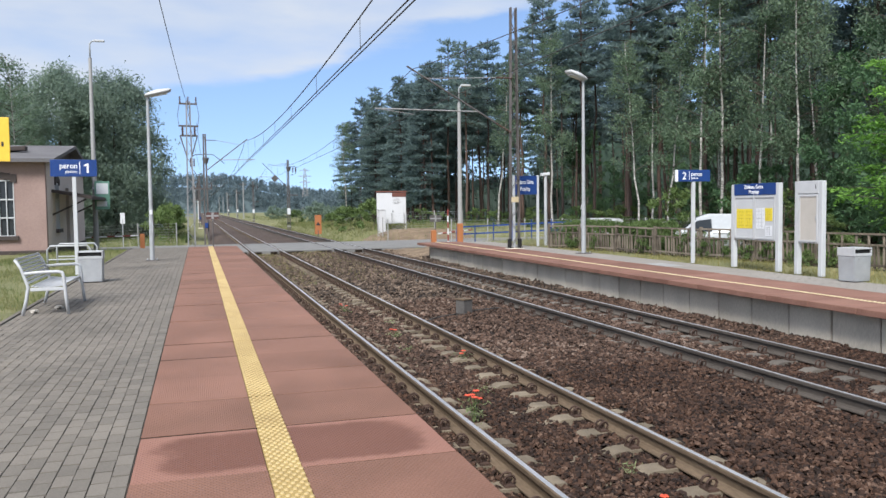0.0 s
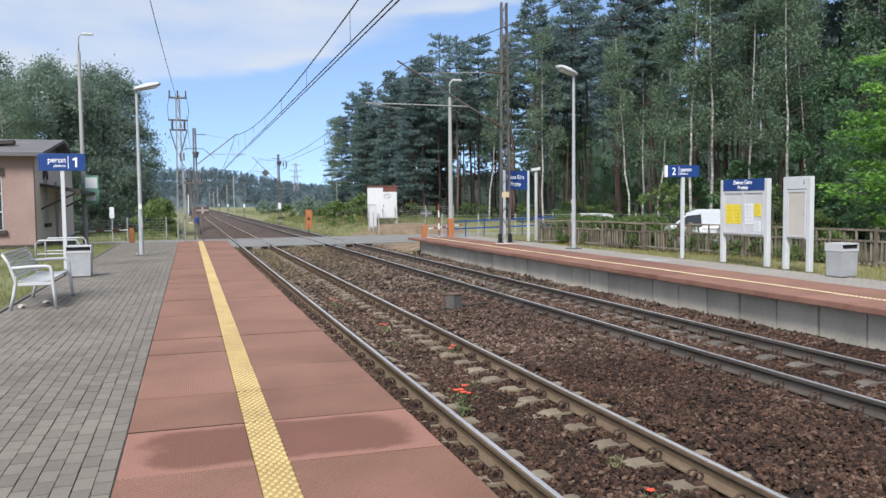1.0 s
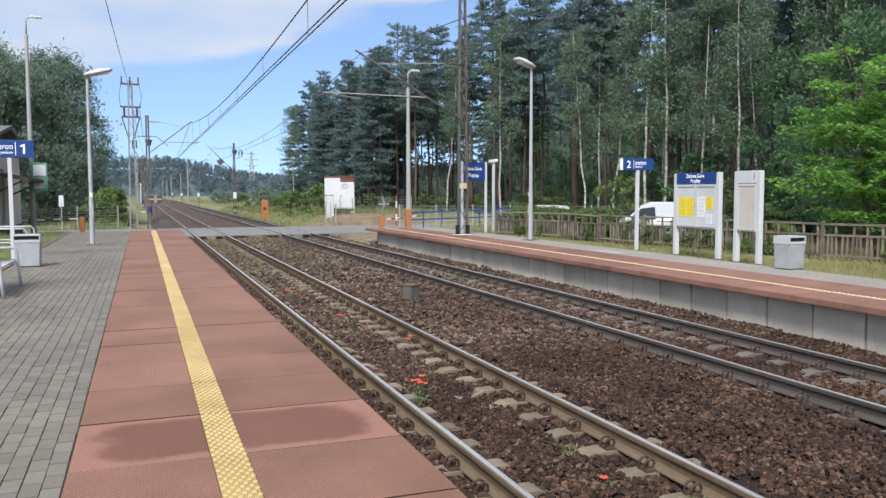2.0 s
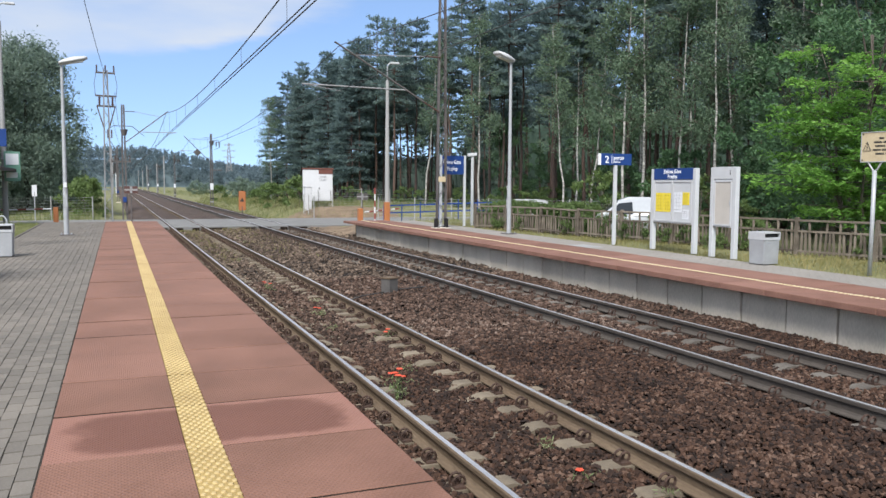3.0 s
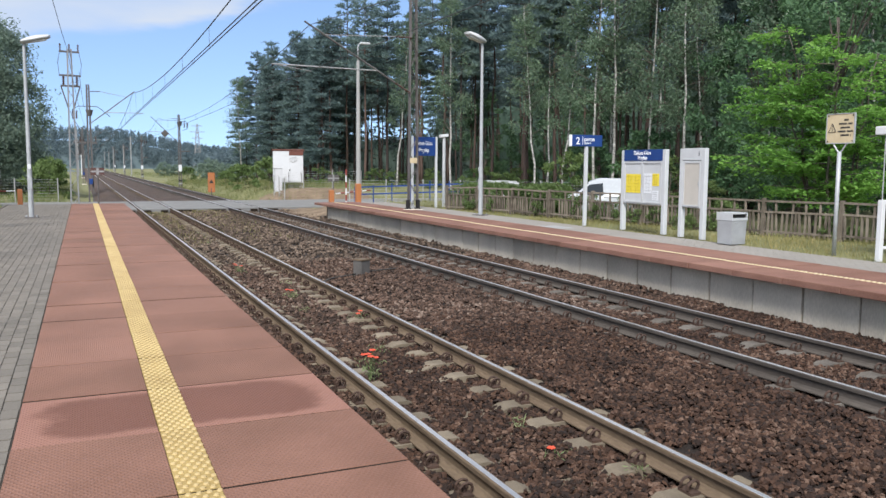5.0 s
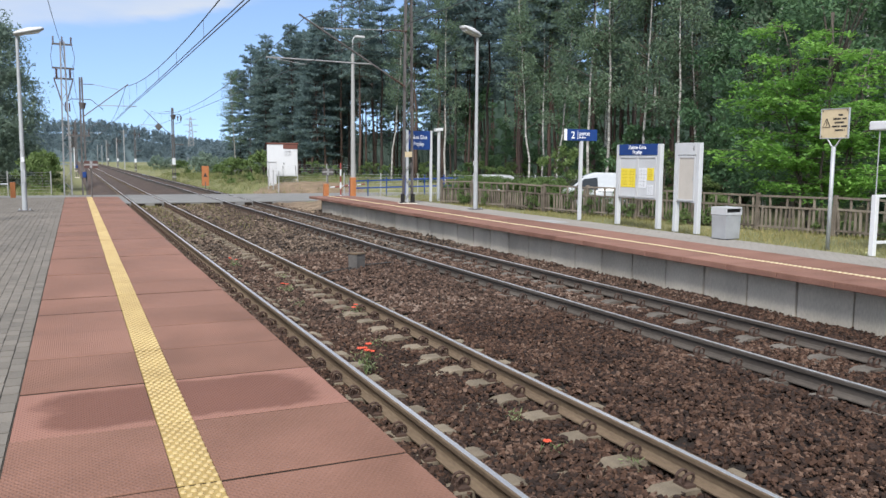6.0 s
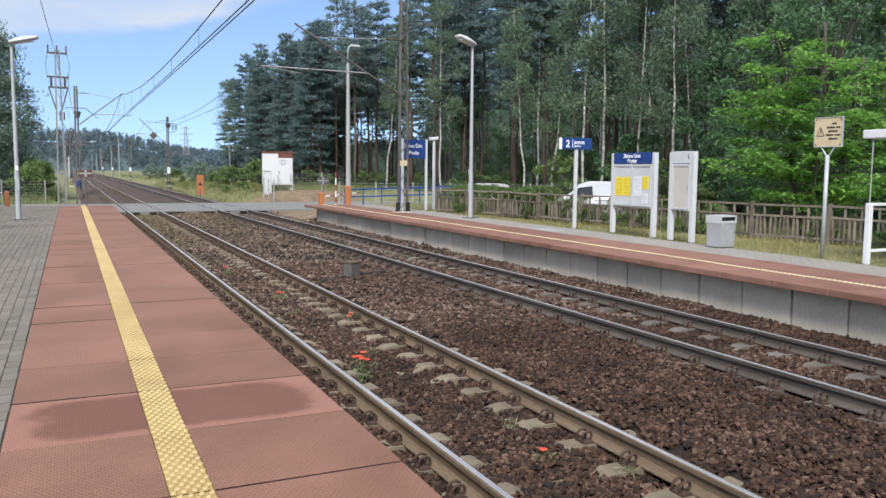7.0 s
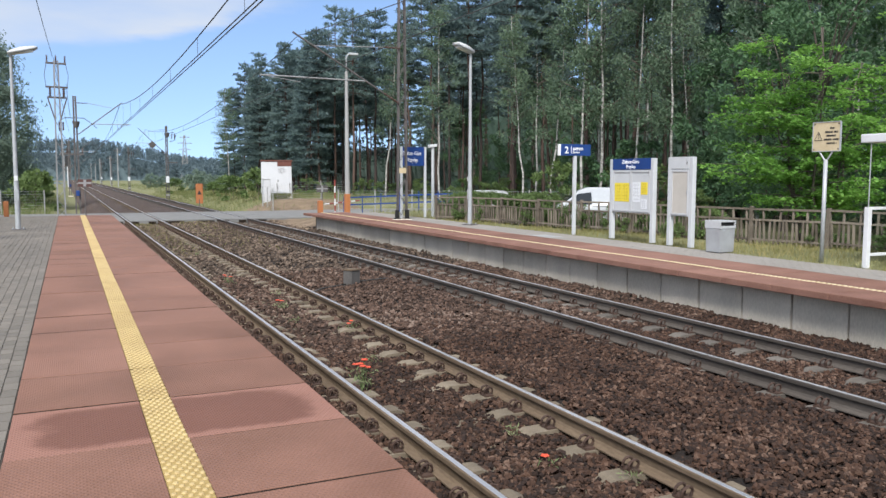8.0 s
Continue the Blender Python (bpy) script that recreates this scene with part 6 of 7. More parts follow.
# ---------------------------------------------------------------- fence of concrete pickets
fa, fb = Vector((fence_x(27.6), 27.6, 0)), Vector((fence_x(3.0), 3.0, 0))
fdir = (fb - fa).normalized()
flen = (fb - fa).length
fence = thing("picket_fence", "weathered concrete picket fence with two rails", "fence")
pbm = B()
box(pbm, (-0.06, -0.06, -0.3), (0.06, 0.06, 0.93), 0.012)
for v in pbm.verts:
    if v.co.z > 0.9:
        v.co.x *= 0.7
        v.co.y *= 0.7
post_me = bpy.data.meshes.new("post")
pbm.to_mesh(post_me)
pbm.free()
post_me.materials.append(M_FENCE)
pbm = B()
box(pbm, (-0.024, -0.02, 0.04), (0.024, 0.02, 0.60), 0.004)
pick_me = bpy.data.meshes.new("picket")
pbm.to_mesh(pick_me)
pbm.free()
pick_me.materials.append(M_FENCE)
pbm = B()
box(pbm, (-0.022, -0.02, 0.04), (0.022, 0.02, 0.84), 0.004)
tall_me = bpy.data.meshes.new("picket")
pbm.to_mesh(tall_me)
pbm.free()
tall_me.materials.append(M_FENCE)
ang = math.atan2(fdir.y, fdir.x)
bay = 1.95
nb = int(flen / bay)
for k in range(nb + 1):
    c = fa + fdir * bay * k
    z = float(gz(c.x, c.y))
    o = link("post", post_me, None, fence)
    o.location, o.rotation_euler = (c.x, c.y, z), (random.uniform(-0.04, 0.04), random.uniform(-0.04, 0.04), ang)
    if k == nb:
        break
    e = fa + fdir * bay * (k + 1)
    z2 = float(gz(e.x, e.y))
    tilt = random.uniform(-0.03, 0.03)
    for h in (0.12, 0.60, 0.86):
        bm = B()
        bar(bm, c + Vector((0, 0, z + h + tilt)), e + Vector((0, 0, z2 + h - tilt * 0.4)), 0.05, 0.048)
        part("rail", bm, M_FENCE, fence)
    for i in range(1, 16):
        q = c + (e - c) * i / 16
        if random.random() < 0.04:
            continue
        o = link("picket", pick_me if i % 3 else tall_me, None, fence)
        o.location = (q.x, q.y, z + (z2 - z) * i / 16 + random.uniform(-0.03, 0.03))
        o.rotation_euler = (random.uniform(-0.03, 0.03), random.uniform(-0.06, 0.06), ang)


# ---------------------------------------------------------------- vehicles
def van():
    t = thing("white_van", "white panel van parked behind the fence", "van", pose(18.2, 29.5, float(gz(18.2, 29.5)), 0, 0, 150) @ Matrix.Scale(0.95, 4))
    # local: x forward, y to the left
    bm = B()
    side = [(-2.15, 0.32), (-2.2, 0.9), (-2.12, 1.72), (-1.95, 1.84), (0.25, 1.86), (0.72, 1.70), (1.38, 1.13), (2.02, 0.98), (2.2, 0.78), (2.22, 0.36), (1.9, 0.26), (-1.9, 0.26)]
    extrude(bm, side, (0, -0.88, 0), (1, 0, 0), (0, 0, 1), (0, 1.76, 0))
    for v in bm.verts:
        if v.co.z > 1.0:
            v.co.y *= 1 - 0.12 * (v.co.z - 1.0)
    bmesh.ops.bevel(bm, geom=bm.edges[:], offset=0.06, segments=3, affect="EDGES")
    part("body", bm, M_VAN, t, smooth=True)
    for s in (-1, 1):
        bm = B()
        win = [(0.12, 1.08), (1.20, 1.08), (0.78, 1.56), (0.16, 1.64)]
        extrude(bm, win, (0, s * 0.875, 0), (1, 0, 0), (0, 0, 1), (0, -s * 0.06, 0))
        for v in bm.verts:
            v.co.y *= 1 - 0.10 * (v.co.z - 1.12)
        part("side_window", bm, M_VANGLASS, t, "dark cab side window")
        for x in (-1.35, 1.45):
            bm = B()
            rod(bm, (x, s * 0.70, 0.32), (x, s * 0.90, 0.32), 0.32, seg=20)
            w = part("wheel", bm, M_TYRE, t)
            bm = B()
            rod(bm, (x, s * 0.895, 0.32), (x, s * 0.91, 0.32), 0.19, seg=14)
            part("hubcap", bm, M_GALV, w)
        bm = B()
        box(bm, (1.96, s * 0.62 - 0.15, 0.72), (2.2, s * 0.62 + 0.15, 0.92), 0.03)
        part("headlight", bm, M_LENS, t)
        bm = B()
        box(bm, (0.98, s * 0.99 - 0.09, 1.12), (1.12, s * 0.99 + 0.09, 1.28), 0.03)
        part("door_mirror", bm, M_INK, t)
        bm = B()
        box(bm, (-2.0, s * 0.88 - 0.012, 0.98), (0.1, s * 0.88 + 0.012, 1.02), 0.004)
        part("side_crease", bm, M_VAN, t)
    bm = B()
    extrude(bm, [(0.80, 1.62), (1.36, 1.16), (1.40, 1.18), (0.84, 1.665)], (0, -0.70, 0), (1, 0, 0), (0, 0, 1), (0, 1.40, 0))
    part("windscreen", bm, M_VANGLASS, t)
    return t


van()


def car():
    t = thing("parked_car", "silver estate car parked by the wood", "car", pose(18.3, 40.0, float(gz(18.3, 40.0)), 0, 0, 82))
    bm = B()
    side = [(-2.1, 0.3), (-2.15, 0.85), (-1.9, 1.28), (-1.4, 1.44), (0.1, 1.46), (0.55, 1.36), (1.15, 0.96), (2.0, 0.82), (2.12, 0.5), (2.05, 0.26), (-1.9, 0.24)]
    extrude(bm, side, (0, -0.86, 0), (1, 0, 0), (0, 0, 1), (0, 1.72, 0))
    for v in bm.verts:
        if v.co.z > 0.9:
            v.co.y *= 1 - 0.3 * (v.co.z - 0.9)
    bmesh.ops.bevel(bm, geom=bm.edges[:], offset=0.06, segments=3, affect="EDGES")
    part("body", bm, M_BENCH, t, smooth=True)
    for s in (-1, 1):
        bm = B()
        extrude(bm, [(-1.75, 0.97), (0.95, 0.97), (0.48, 1.29), (-1.45, 1.34)], (0, s * 0.86, 0), (1, 0, 0), (0, 0, 1), (0, -s * 0.05, 0))
        for v in bm.verts:
            v.co.y *= 1 - 0.28 * (v.co.z - 0.93)
        part("side_window", bm, M_VANGLASS, t)
        for x in (-1.3, 1.35):
            bm = B()
            rod(bm, (x, s * 0.68, 0.31), (x, s * 0.88, 0.31), 0.31, seg=20)
            part("wheel", bm, M_TYRE, t)
    return t


car()

# ---------------------------------------------------------------- railway equipment
tb = thing("track_box", "grey concrete cable box between the tracks", "cable box", pose(2.04, 15.45, -0.07, 0, 0, 26.5))
bm = B()
box(bm, (-0.125, -0.125, -0.1), (0.125, 0.125, 0.24), 0.010)
part("body", bm, M_BOXGREY, tb)
bm = B()
box(bm, (-0.137, -0.137, 0.242), (0.137, 0.137, 0.275), 0.008)
part("lid", bm, M_RAILSIDE, tb)

for pts in (((2.14, 15.5), (2.5, 15.75), (2.95, 15.85), (3.45, 16.0)), ((1.9, 15.42), (1.6, 15.3), (1.25, 14.95), (0.98, 14.85))):
    bm = B()
    tube(bm, [(x, y, float(bz(x, y)) + 0.035) for x, y in pts], 0.014, 6)
    tagged(part("track_cable", bm, M_WIRE, smooth=True), "dark rubber cable lying on the ballast by the box", "cable", "cables on the ballast")

kz = float(gz(11.2, 61.5)) - 0.02
ks = thing("signal_cabinet", "white container cabin with a red-brown roof edge", "equipment cabin", pose(11.4, 61.6, kz + 0.30, 0, 0, -12))
bm = B()
box(bm, (-1.15, -1.3, 0.22), (1.12, 1.3, 2.62), 0.03)
kb = part("body", bm, M_KIOSK, ks, "white panelled body")
bm = B()
box(bm, (-1.2, -1.35, 2.63), (1.2, 1.35, 2.74), 0.02)
part("roof", bm, M_RUSTROOF, ks, "red-brown roof edge")
bm = B()
box(bm, (0.05, -1.325, 2.28), (1.12, -1.302, 2.61), 0.006)
part("vent_panel", bm, M_RUSTROOF, ks, "red-brown panel")
for lo, hi in (((0.0, 0.3), (0.92, 2.2)),):
    bm = B()
    box(bm, (lo[0], -1.325, lo[1]), (hi[0], -1.302, hi[1]), 0.01)
    dr = part("door", bm, M_KIOSK, ks)
    bm = B()
    box(bm, (0.06, -1.36, 1.1), (0.12, -1.326, 1.25), 0.01)
    part("handle", bm, M_INK, dr)
bm = B()
for k in range(14):
    a0, a1 = k * 2 * math.pi / 14, (k + 1) * 2 * math.pi / 14
    bar(bm, (0.38 + 0.27 * math.cos(a0) + 0.05 * math.sin(a0), -1.33, 1.95 + 0.17 * math.sin(a0)), (0.38 + 0.27 * math.cos(a1) + 0.05 * math.sin(a1), -1.33, 1.95 + 0.19 * math.sin(a1)), 0.006, 0.045, up=(0, 1, 0))
for dx in (-0.10, 0.10):
    bar(bm, (0.36 + dx, -1.33, 1.82), (0.42 + dx, -1.33, 2.08), 0.006, 0.06, up=(0, 1, 0))
part("emblem", bm, M_INK, kb, "plain dark oval emblem")
for x, y in ((-1.0, -1.1), (1.0, -1.1), (-1.0, 1.1), (1.0, 1.1)):
    bm = B()
    box(bm, (x - 0.12, y - 0.12, -0.55), (x + 0.12, y + 0.12, 0.0), 0.01)
    part("support_block", bm, M_CONC, ks)
for k in range(3):
    bm = B()
    box(bm, (0.0, -1.35 - 0.26 * (k + 1), -0.04 - 0.17 * k), (0.95, -1.35 - 0.26 * k, 0.0 - 0.17 * k), 0.006)
    part("step", bm, M_LACE, ks)
for x in (0.0, 0.95):
    bm = B()
    tube(bm, [(x, -2.1, -0.6), (x, -2.1, 0.5), (x, -1.33, 1.0)], 0.02, 6)
    part("handrail", bm, M_LACE, ks)
cb = thing("control_cabinet", "narrow white control cabinet beside the cabin", "equipment cabinet", pose(10.12, 59.4, float(gz(10.12, 59.4)) + 0.12))
bm = B()
box(bm, (-0.26, -0.25, -0.3), (0.26, 0.25, 1.55), 0.02)
part("body", bm, M_KIOSK, cb)
bm = B()
box(bm, (-0.30, -0.29, 1.552), (0.30, 0.29, 1.62), 0.015)
part("lid", bm, M_KIOSK, cb)
bm = B()
box(bm, (-0.22, -0.262, 0.1), (0.22, -0.251, 1.48), 0.004)
part("door", bm, M_KIOSK, cb)


def barrier_drive(x, y, arm, label):
    z = float(gz(x, y))
    t = thing("barrier_drive", label, "crossing barrier", pose(x, y, z), group="crossing barriers")
    bm = B()
    box(bm, (-0.12, -0.14, -0.05), (0.12, 0.14, 0.93), 0.03)
    part("housing", bm, M_ORANGE, t, "orange drive housing")
    bm = B()
    box(bm, (-0.26, -0.25, -0.06), (0.26, 0.25, 0.04), 0.01)
    part("plinth", bm, M_CONC, t)
    if arm:
        a, b = Vector(arm[0]), Vector(arm[1])
        n = 8
        for k in range(n):
            bm = B()
            rod(bm, a + (b - a) * k / n, a + (b - a) * (k + 1) / n, 0.035, seg=8)
            part("arm_section", bm, M_RED if k % 2 else M_WHITE, t)
    return t


barrier_drive(-6.2, 45.9, ((-0.2, -0.28, 0.85), (-3.3, -0.1, 0.78)), "orange barrier drive with a lowered striped arm")
barrier_drive(8.63, 35.75, None, "orange barrier drive by the lamp mast")
barrier_drive(8.33, 39.2, ((0.15, -0.3, 0.75), (2.2, 0.3, 0.9)), "orange barrier drive with a striped arm")


def cross_board(x, y, z, ztop, w, h, label, material):
    """A plate with a pale cross on a thin post."""
    t = thing("crossing_marker", label, "railway sign", pose(x, y, z), group="platform end markers")
    bm = B()
    rod(bm, (0, 0, -0.05), (0, 0, ztop - h), 0.03, seg=8)
    part("post", bm, M_LACE, t)
    bm = B()
    box(bm, (-w / 2, -0.02, ztop - h), (w / 2, 0.02, ztop), 0.006)
    pl = part("plate", bm, material, t)
    bm = B()
    box(bm, (-0.05, -0.026, ztop - h + 0.01), (0.05, -0.0205, ztop - 0.01))
    box(bm, (-w / 2 + 0.01, -0.026, ztop - h / 2 - 0.035), (-0.052, -0.0205, ztop - h / 2 + 0.035))
    box(bm, (0.052, -0.026, ztop - h / 2 - 0.035), (w / 2 - 0.01, -0.0205, ztop - h / 2 + 0.035))
    part("cross", bm, M_PALEMAST, pl, "dull pale cross")
    return t


cross_board(-2.68, 35.2, ZP, 1.47, 0.52, 0.30, "red-brown plate with a pale cross at the platform end", M_MARKER)
cross_board(8.97, 41.0, -0.03, 1.72, 0.62, 0.36, "grey plate with a pale cross by the crossing", M_BOXGREY)
st = thing("striped_post", "red and white striped marker post", "marker post", pose(8.93, 38.6, float(gz(8.93, 38.6))))
for k in range(6):
    bm = B()
    rod(bm, (0, 0, 0.32 * k), (0, 0, 0.32 * (k + 1)), 0.04, seg=8)
    part("band", bm, M_RED if k % 2 else M_WHITE, st)

osn = thing("orange_sign", "orange upright board with a dark triangle", "railway sign", pose(5.35, 60.0, -0.5))
bm = B()
rod(bm, (0, 0, -0.1), (0, 0, 1.0), 0.04, seg=8)
part("post", bm, M_LACE, osn)
bm = B()
box(bm, (-0.25, -0.02, 0.7), (0.25, 0.02, 2.15), 0.06)
op = part("board", bm, M_ORANGE, osn)
bm = B()
extrude(bm, [(-0.16, 1.35), (0.16, 1.35), (0, 1.65)], (0, -0.028, 0), (1, 0, 0), (0, 0, 1), (0, 0.006, 0))
part("triangle", bm, M_INK, op, "dark triangle")

# blue guard rail behind the platform end
br = thing("guard_rail", "blue painted steel guard rail", "railing")
ra, rb_ = Vector((9.3, 38.3, 0)), Vector((13.8, 34.4, 0))
n = 6
for k in range(n + 1):
    c = ra + (rb_ - ra) * k / n
    z = float(gz(c.x, c.y))
    bm = B()
    rod(bm, (c.x, c.y, z - 0.1), (c.x, c.y, z + 1.02), 0.03, seg=8)
    part("post", bm, M_BLUERAIL, br)
za, zb = float(gz(ra.x, ra.y)), float(gz(rb_.x, rb_.y))
for h in (0.62, 0.98):
    bm = B()
    bar(bm, ra + Vector((0, 0, za + h)), rb_ + Vector((0, 0, zb + h)), 0.04, 0.07)
    part("rail", bm, M_BLUERAIL, br)


def wire_fence(pts, h, label):
    t = thing("wire_fence", label, "fence", group="wire fences")
    for i, (p, q) in enumerate(zip(pts, pts[1:])):
        p, q = Vector((*p, 0)), Vector((*q, 0))
        n = max(1, round((q - p).length / 2.4))
        zz = [float(gz(*(p + (q - p) * k / n)[:2])) for k in range(n + 1)]
        for k in range(n + 1):
            if k == 0 and i:
                continue
            c = p + (q - p) * k / n
            bm = B()
            rod(bm, (c.x, c.y, zz[k] - 0.1), (c.x, c.y, zz[k] + h), 0.035, seg=8)
            part("post", bm, M_POLECONC, t)
        for j in range(9):
            bm = B()
            tube(bm, [(*(p + (q - p) * k / n)[:2], zz[k] + h * (j + 0.5) / 9) for k in range(n + 1)], 0.006, 4)
            part("strand", bm, M_GALV, t)
    return t


wire_fence([(-16, 52.5), (-4.6, 52.8)], 1.5, "grey wire fence beyond the crossing")
wire_fence([(9.0, 52.5), (9.4, 57.5), (15.5, 56)], 1.5, "wire fence round the white cabin")
wire_fence([(10.5, 43), (16, 40), (22, 37)], 1.5, "wire fence along the wood path")
cs = thing("warning_post", "red and white upright marker plate", "railway sign", pose(-7.6, 51.0, 0))
bm = B()
rod(bm, (0, 0, -0.3), (0, 0, 1.6), 0.03, seg=8)
part("post", bm, M_GALV, cs)
bm = B()
box(bm, (-0.13, -0.02, 1.35), (0.13, 0.02, 2.0), 0.01)
part("plate", bm, M_WHITE, cs)

# distant signal and power pylon
sg = thing("railway_signal", "dark signal head on a striped mast far down the line", "railway signal", pose(-3.2, 240, -0.6))
bm = B()
rod(bm, (0, 0, 0), (0, 0, 6.0), 0.14, seg=8)
part("mast", bm, M_WHITE, sg)
bm = B()
box(bm, (-0.5, -0.15, 5.6), (0.5, 0.15, 8.4), 0.1)
part("signal_head", bm, M_INK, sg)


def pylon(x, y, h):
    t = thing("power_pylon", "far steel lattice power pylon", "pylon", pose(x, y, 0))
    w = h * 0.085

    def half(z):
        return w * (1 - z / h * 0.85)
    for sx in (-1, 1):
        for sy in (-1, 1):
            bm = B()
            rod(bm, (sx * half(0), sy * half(0), -1), (sx * half(h), sy * half(h), h), 0.16, 0.1, 6)
            part("leg", bm, M_PALEMAST, t)
    bm = B()
    n = 12
    for k in range(n):
        z0, z1 = h * k / n, h * (k + 1) / n
        for sy in (-1, 1):
            bar(bm, (-half(z0), sy * half(z0), z0), (half(z1), sy * half(z1), z1), 0.12, 0.12)
            bar(bm, (half(z0), sy * half(z0), z0), (-half(z1), sy * half(z1), z1), 0.12, 0.12)
    part("bracing", bm, M_PALEMAST, t)
    for z, l in ((h * 0.68, 0.13), (h * 0.82, 0.16), (h * 0.95, 0.11)):
        bm = B()
        for s in (-1, 1):
            bar(bm, (0, 0, z + 0.5), (s * h * l, 0, z), 0.25, 0.2)
            bar(bm, (0, 0, z - 0.4), (s * h * l, 0, z), 0.25, 0.2)
        part("crossarm", bm, M_PALEMAST, t)


pylon(63, 520, 28)

# ---------------------------------------------------------------- station house
hs = thing("station_house", "old pink limewashed brick station house with a dark roof", "house", pose(-8.97, 34.2, 0.30))
# local: x runs along the front to the left (negative), y into depth
D, W, HW, HR = 11.0, 13.0, 3.85, 4.66


def pane_window(parent, cx, z0, z1, w, face, depth, arch, bars):
    """Arched window with a dark reveal, frame bars and sill; face 'front' or 'side'."""
    def at(u, d, z):
        return (u, -d, z) if face == "front" else (d, u, z)

    def bx(bm, u0, u1, d0, d1, a, b, bev=0.0):
        p, q = at(u0, d0, a), at(u1, d1, b)
        box(bm, tuple(min(i, j) for i, j in zip(p, q)), tuple(max(i, j) for i, j in zip(p, q)), bev)
    ob = B()
    bx(ob, cx - w / 2, cx + w / 2, -0.12, -0.06, z0, z1)
    wn_ = part("window", ob, M_GLASSDARK, parent, "dark window glass")
    bm = B()
    k = 7
    pts = [(cx - w / 2 - 0.12 + (w + 0.24) * i / k, z1 + arch * math.sin(math.pi * i / k) ** 0.8) for i in range(k + 1)]
    for (u0, a0), (u1, a1) in zip(pts, pts[1:]):
        bx(bm, u0, u1, 0.0, 0.05, min(a0, a1) - 0.06, max(a0, a1) + 0.16)
    part("lintel", bm, M_DARKTRIM, wn_, "dark arched lintel")
    bm = B()
    bx(bm, cx - w / 2 - 0.14, cx + w / 2 + 0.14, 0.0, 0.12, z0 - 0.16, z0, 0.01)
    part("sill", bm, M_DARKTRIM, wn_, "dark sill")
    for i in range(bars + 1):
        u = cx - w / 2 + w * i / bars
        bm = B()
        bx(bm, u - 0.016, u + 0.016, -0.055, 0.02, z0, z1)
        part("bar", bm, M_OFFWHITE, wn_, "pale window bar")
    for f in (0.0, 0.33, 0.66, 1.0):
        bm = B()
        z = z0 + (z1 - z0) * f
        bx(bm, cx - w / 2, cx + w / 2, -0.055, 0.012, z - 0.025, z + 0.025)
        part("transom", bm, M_OFFWHITE, wn_)


def wall_with_holes(u0, u1, z0, z1, holes, face, material, name):
    """A 0.3 m wall as strips round its openings (holes: u0, u1, z0, z1, sorted)."""
    bm = B()

    def bx(a, b, c, d):
        if b - a > 1e-3 and d - c > 1e-3:
            if face == "front":
                box(bm, (a, 0, c), (b, 0.3, d))
            else:
                box(bm, (-0.3, a, c), (0, b, d))
    cur = u0
    for a, b, c, d in holes:
        bx(cur, a, z0, z1)
        bx(a, b, z0, c)
        bx(a, b, d, z1)
        cur = b
    bx(cur, u1, z0, z1)
    return part(name, bm, material, hs)


wall_with_holes(-W, 0, 0.32, HW, [(-9.8, -8.7, 1.15, 3.0), (-6.2, -5.1, 1.15, 3.0), (-2.42, -1.12, 0.9, 3.05)], "front", M_RENDER, "front_wall")
wall_with_holes(0.3, D, 0.32, HW, [(2.2, 3.1, 1.1, 3.0), (5.0, 6.0, 0.32, 2.9)], "side", M_RENDERPALE, "gable_wall")
bm = B()
box(bm, (-W, D - 0.3, 0.32), (-0.3, D, HW))
part("rear_wall", bm, M_RENDER, hs)
bm = B()
box(bm, (-W, -0.06, -0.6), (0.06, D, 0.318), 0.02)
part("plinth", bm, M_DARKTRIM, hs, "dark base course")
for cx in (-9.25, -5.65):
    pane_window(hs, cx, 1.15, 3.0, 1.08, "front", 0.3, 0.16, 4)
pane_window(hs, -1.77, 0.9, 3.05, 1.28, "front", 0.3, 0.16, 5)
pane_window(hs, 2.65, 1.1, 3.0, 0.88, "side", 0.3, 0.16, 3)
bm = B()
extrude(bm, [(0, HW), (D, HW), (D / 2, HR)], (0.0, 0, 0), (0, 1, 0), (0, 0, 1), (-0.3, 0, 0))
part("gable", bm, M_DARKTRIM, hs, "dark boarded gable")
bm = B()
box(bm, (-0.25, 5.05, 0.32), (-0.18, 5.95, 2.85), 0.01)
part("door", bm, M_DARKTRIM, hs, "dark brown door")
for s in (0, 1):
    bm = B()
    y0, y1 = (-0.45, D / 2) if s == 0 else (D + 0.45, D / 2)
    z0 = HW - 0.10
    extrude(bm, [(y0, z0), (y1, HR + 0.02), (y1, HR + 0.16), (y0, z0 + 0.14)], (0.42, 0, 0), (0, 1, 0), (0, 0, 1), (-W - 0.8, 0, 0))
    part("roof_slope", bm, M_ROOF, hs, "dark grey bitumen roof")
bm = B()
box(bm, (-2.9, 1.9, HW + 0.40), (-1.0, 2.4, HW + 0.58), 0.03)
for v in bm.verts:
    v.co.z += (v.co.x + 2.9) * 0.06
part("roof_patch", bm, M_DARKTRIM, hs, "dark raised roof flap")
bm = B()
extrude(bm, [(0.0, 2.75), (0.0, 2.62), (1.5, 2.32), (1.5, 2.46)], (0, 1.3, 0), (1, 0, 0), (0, 0, 1), (0, 6.0, 0))
part("canopy", bm, M_DARKTRIM, hs, "dark sloping door canopy")
for y in (1.45, 7.1):
    bm = B()
    bar(bm, (0.0, y, 1.7), (1.3, y, 2.34), 0.07, 0.07)
    part("canopy_brace", bm, M_DARKTRIM, hs)

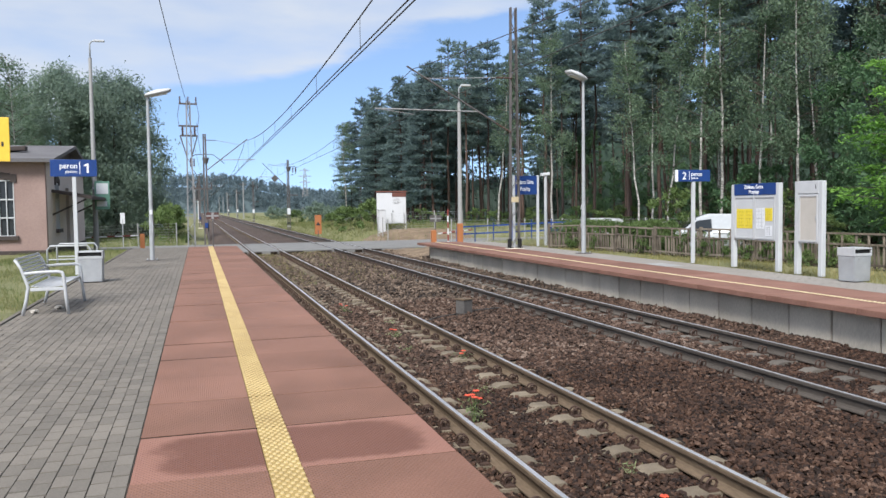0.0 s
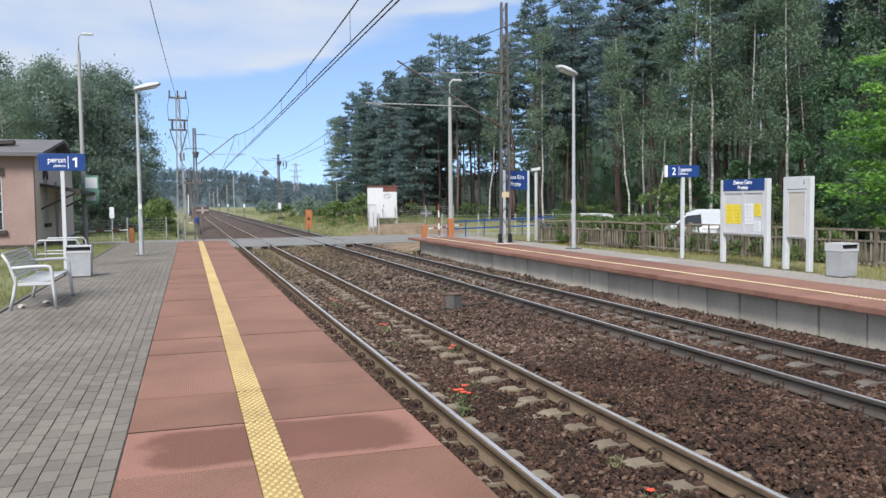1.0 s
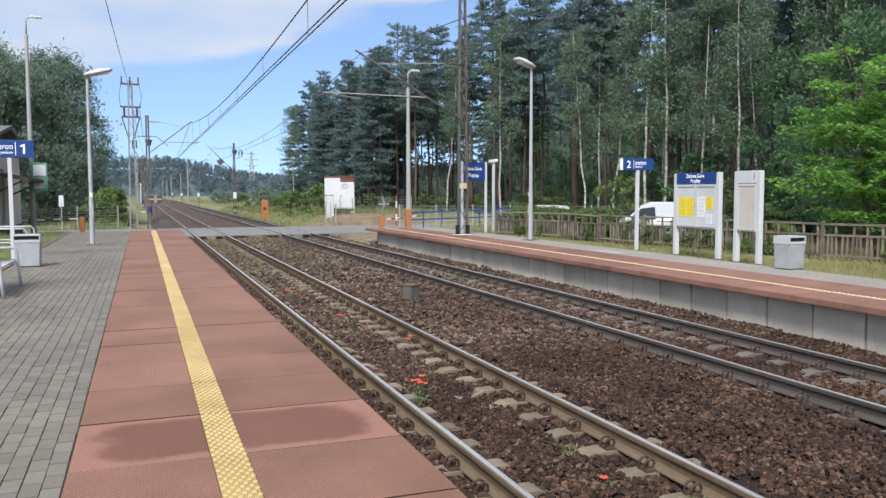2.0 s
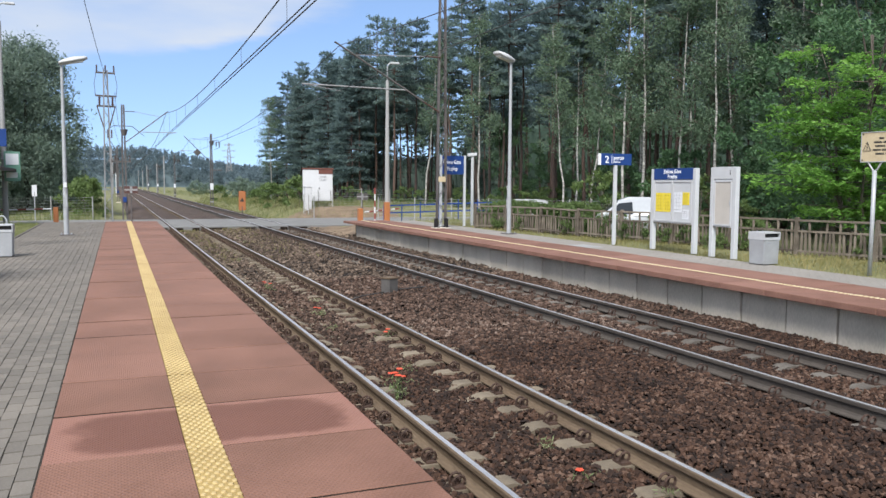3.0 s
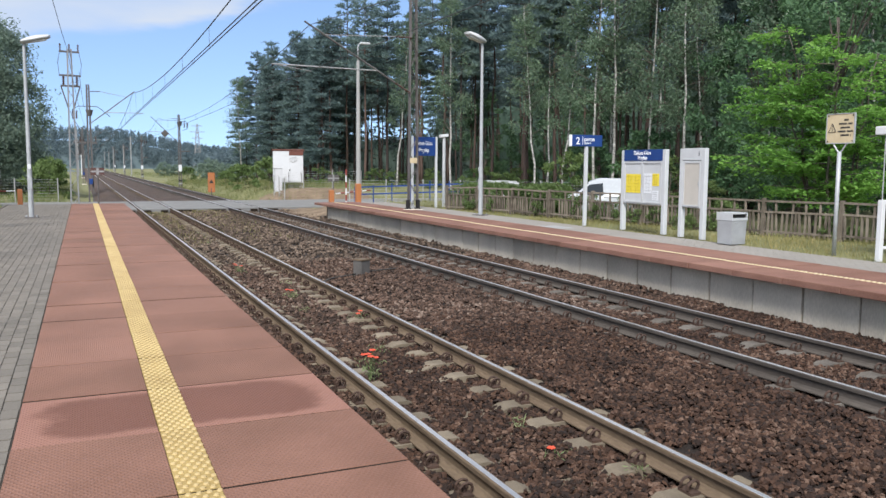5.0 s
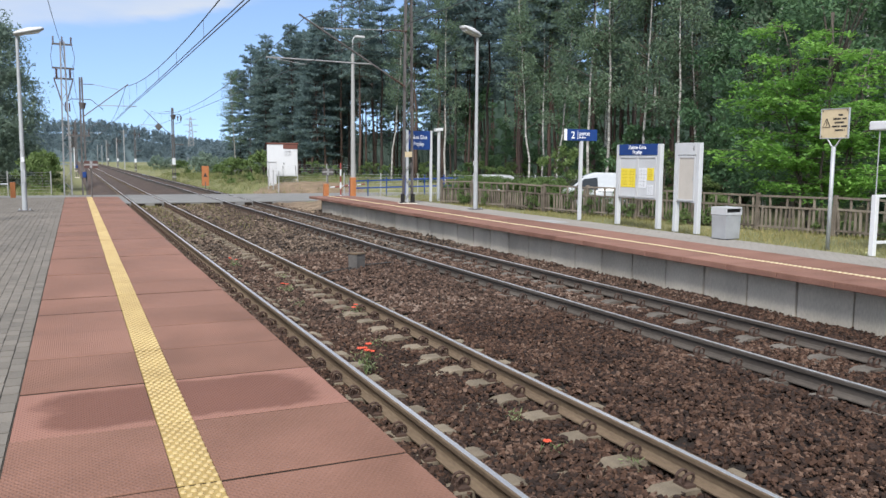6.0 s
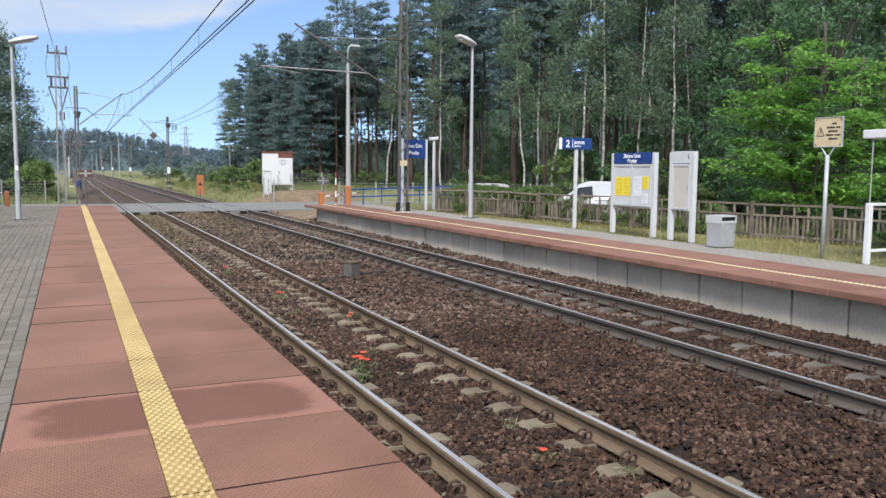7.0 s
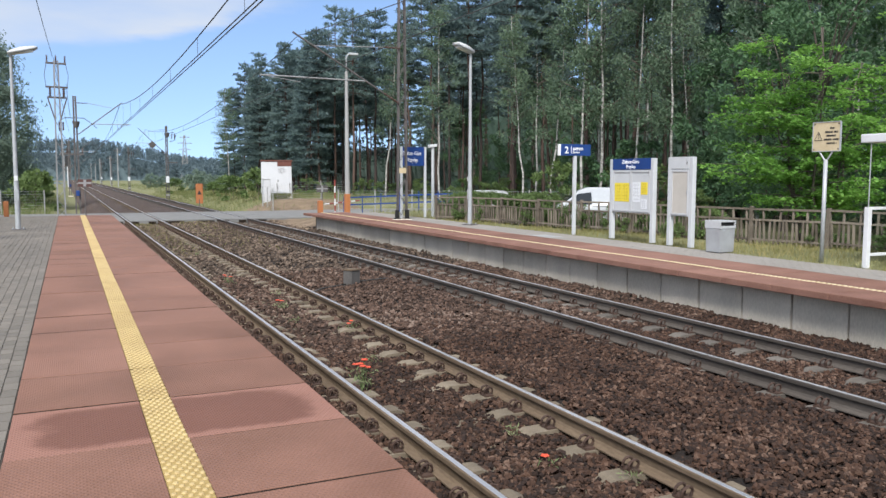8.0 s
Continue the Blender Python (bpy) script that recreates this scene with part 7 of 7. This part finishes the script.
# ---------------------------------------------------------------- small plants in the ballast
def poppy(x, y, h, stems, label):
    z = float(bz(x, y))
    g = np.random.default_rng(int(1000 * y))
    t = thing("poppy_plant", label, "wild flower", pose(x, y, z), group="poppies in the ballast")
    bm = B()
    for k in range(stems):
        a = g.uniform(0, 6.283)
        r = g.uniform(0.02, 0.09)
        top = Vector((math.cos(a) * r, math.sin(a) * r, h * g.uniform(0.8, 1.05)))
        tube(bm, [(0, 0, -0.02), tuple(top * 0.5 + Vector((0.01, 0, 0.02))), tuple(top)], 0.004, 4)
        fl = B()
        for p in range(5):
            b = p * 1.2566 + a
            c = top + Vector((math.cos(b), math.sin(b), 0.15)) * 0.022
            bmesh.ops.create_icosphere(fl, subdivisions=1, radius=0.019, matrix=Matrix.Translation(c) @ Matrix.Diagonal((1, 1, 0.45, 1)))
        part("flower", fl, M_POPPY, t, "open red flower")
    part("stem", bm, M_BUSHLEAF, t)
    pts = g.normal(size=(int(460 * h), 3)) * (0.075, 0.075, h * 0.22) + (0, 0, h * 0.42)
    v, f = cards(pts, 0.026, int(100 * y), 0.4)
    raw("foliage", v, f, M_WEED, t)


poppy(-0.50, 7.55, 0.34, 5, "red poppy plant growing between the rails")
poppy(0.54, 11.0, 0.17, 2, "small red poppy between the rails")
poppy(0.05, 13.4, 0.16, 2, "small red poppy between the rails")
poppy(0.20, 4.9, 0.05, 1, "single low poppy between the rails")
poppy(-0.2, 17.2, 0.2, 3, "small red poppy between the rails")
wg = np.random.default_rng(99)
for wx, wy in ((0.55, 4.3), (0.25, 5.6), (0.1, 8.9), (-0.1, 12), (0.35, 15), (0.1, 24), (0.3, 28), (-0.1, 33), (1.3, 31), (0.25, 37)):
    wt_ = thing("weed", "small green weed growing in the ballast", "weed", pose(wx, wy, float(bz(wx, wy))), group="weeds in the ballast")
    pts = wg.normal(size=(40, 3)) * (0.05, 0.05, 0.03) + (0, 0, 0.05)
    v, f = cards(pts, 0.028, int(wy * 10), 0.35)
    raw("leaves", v, f, M_WEED, wt_)

# paving blocks nearest the walk
for cx, cy in near_cells:
    o = link("paver", PAVER_ME, None, pave1)
    o.location = (cx + random.uniform(-0.002, 0.002), cy, random.uniform(-0.002, 0.001))
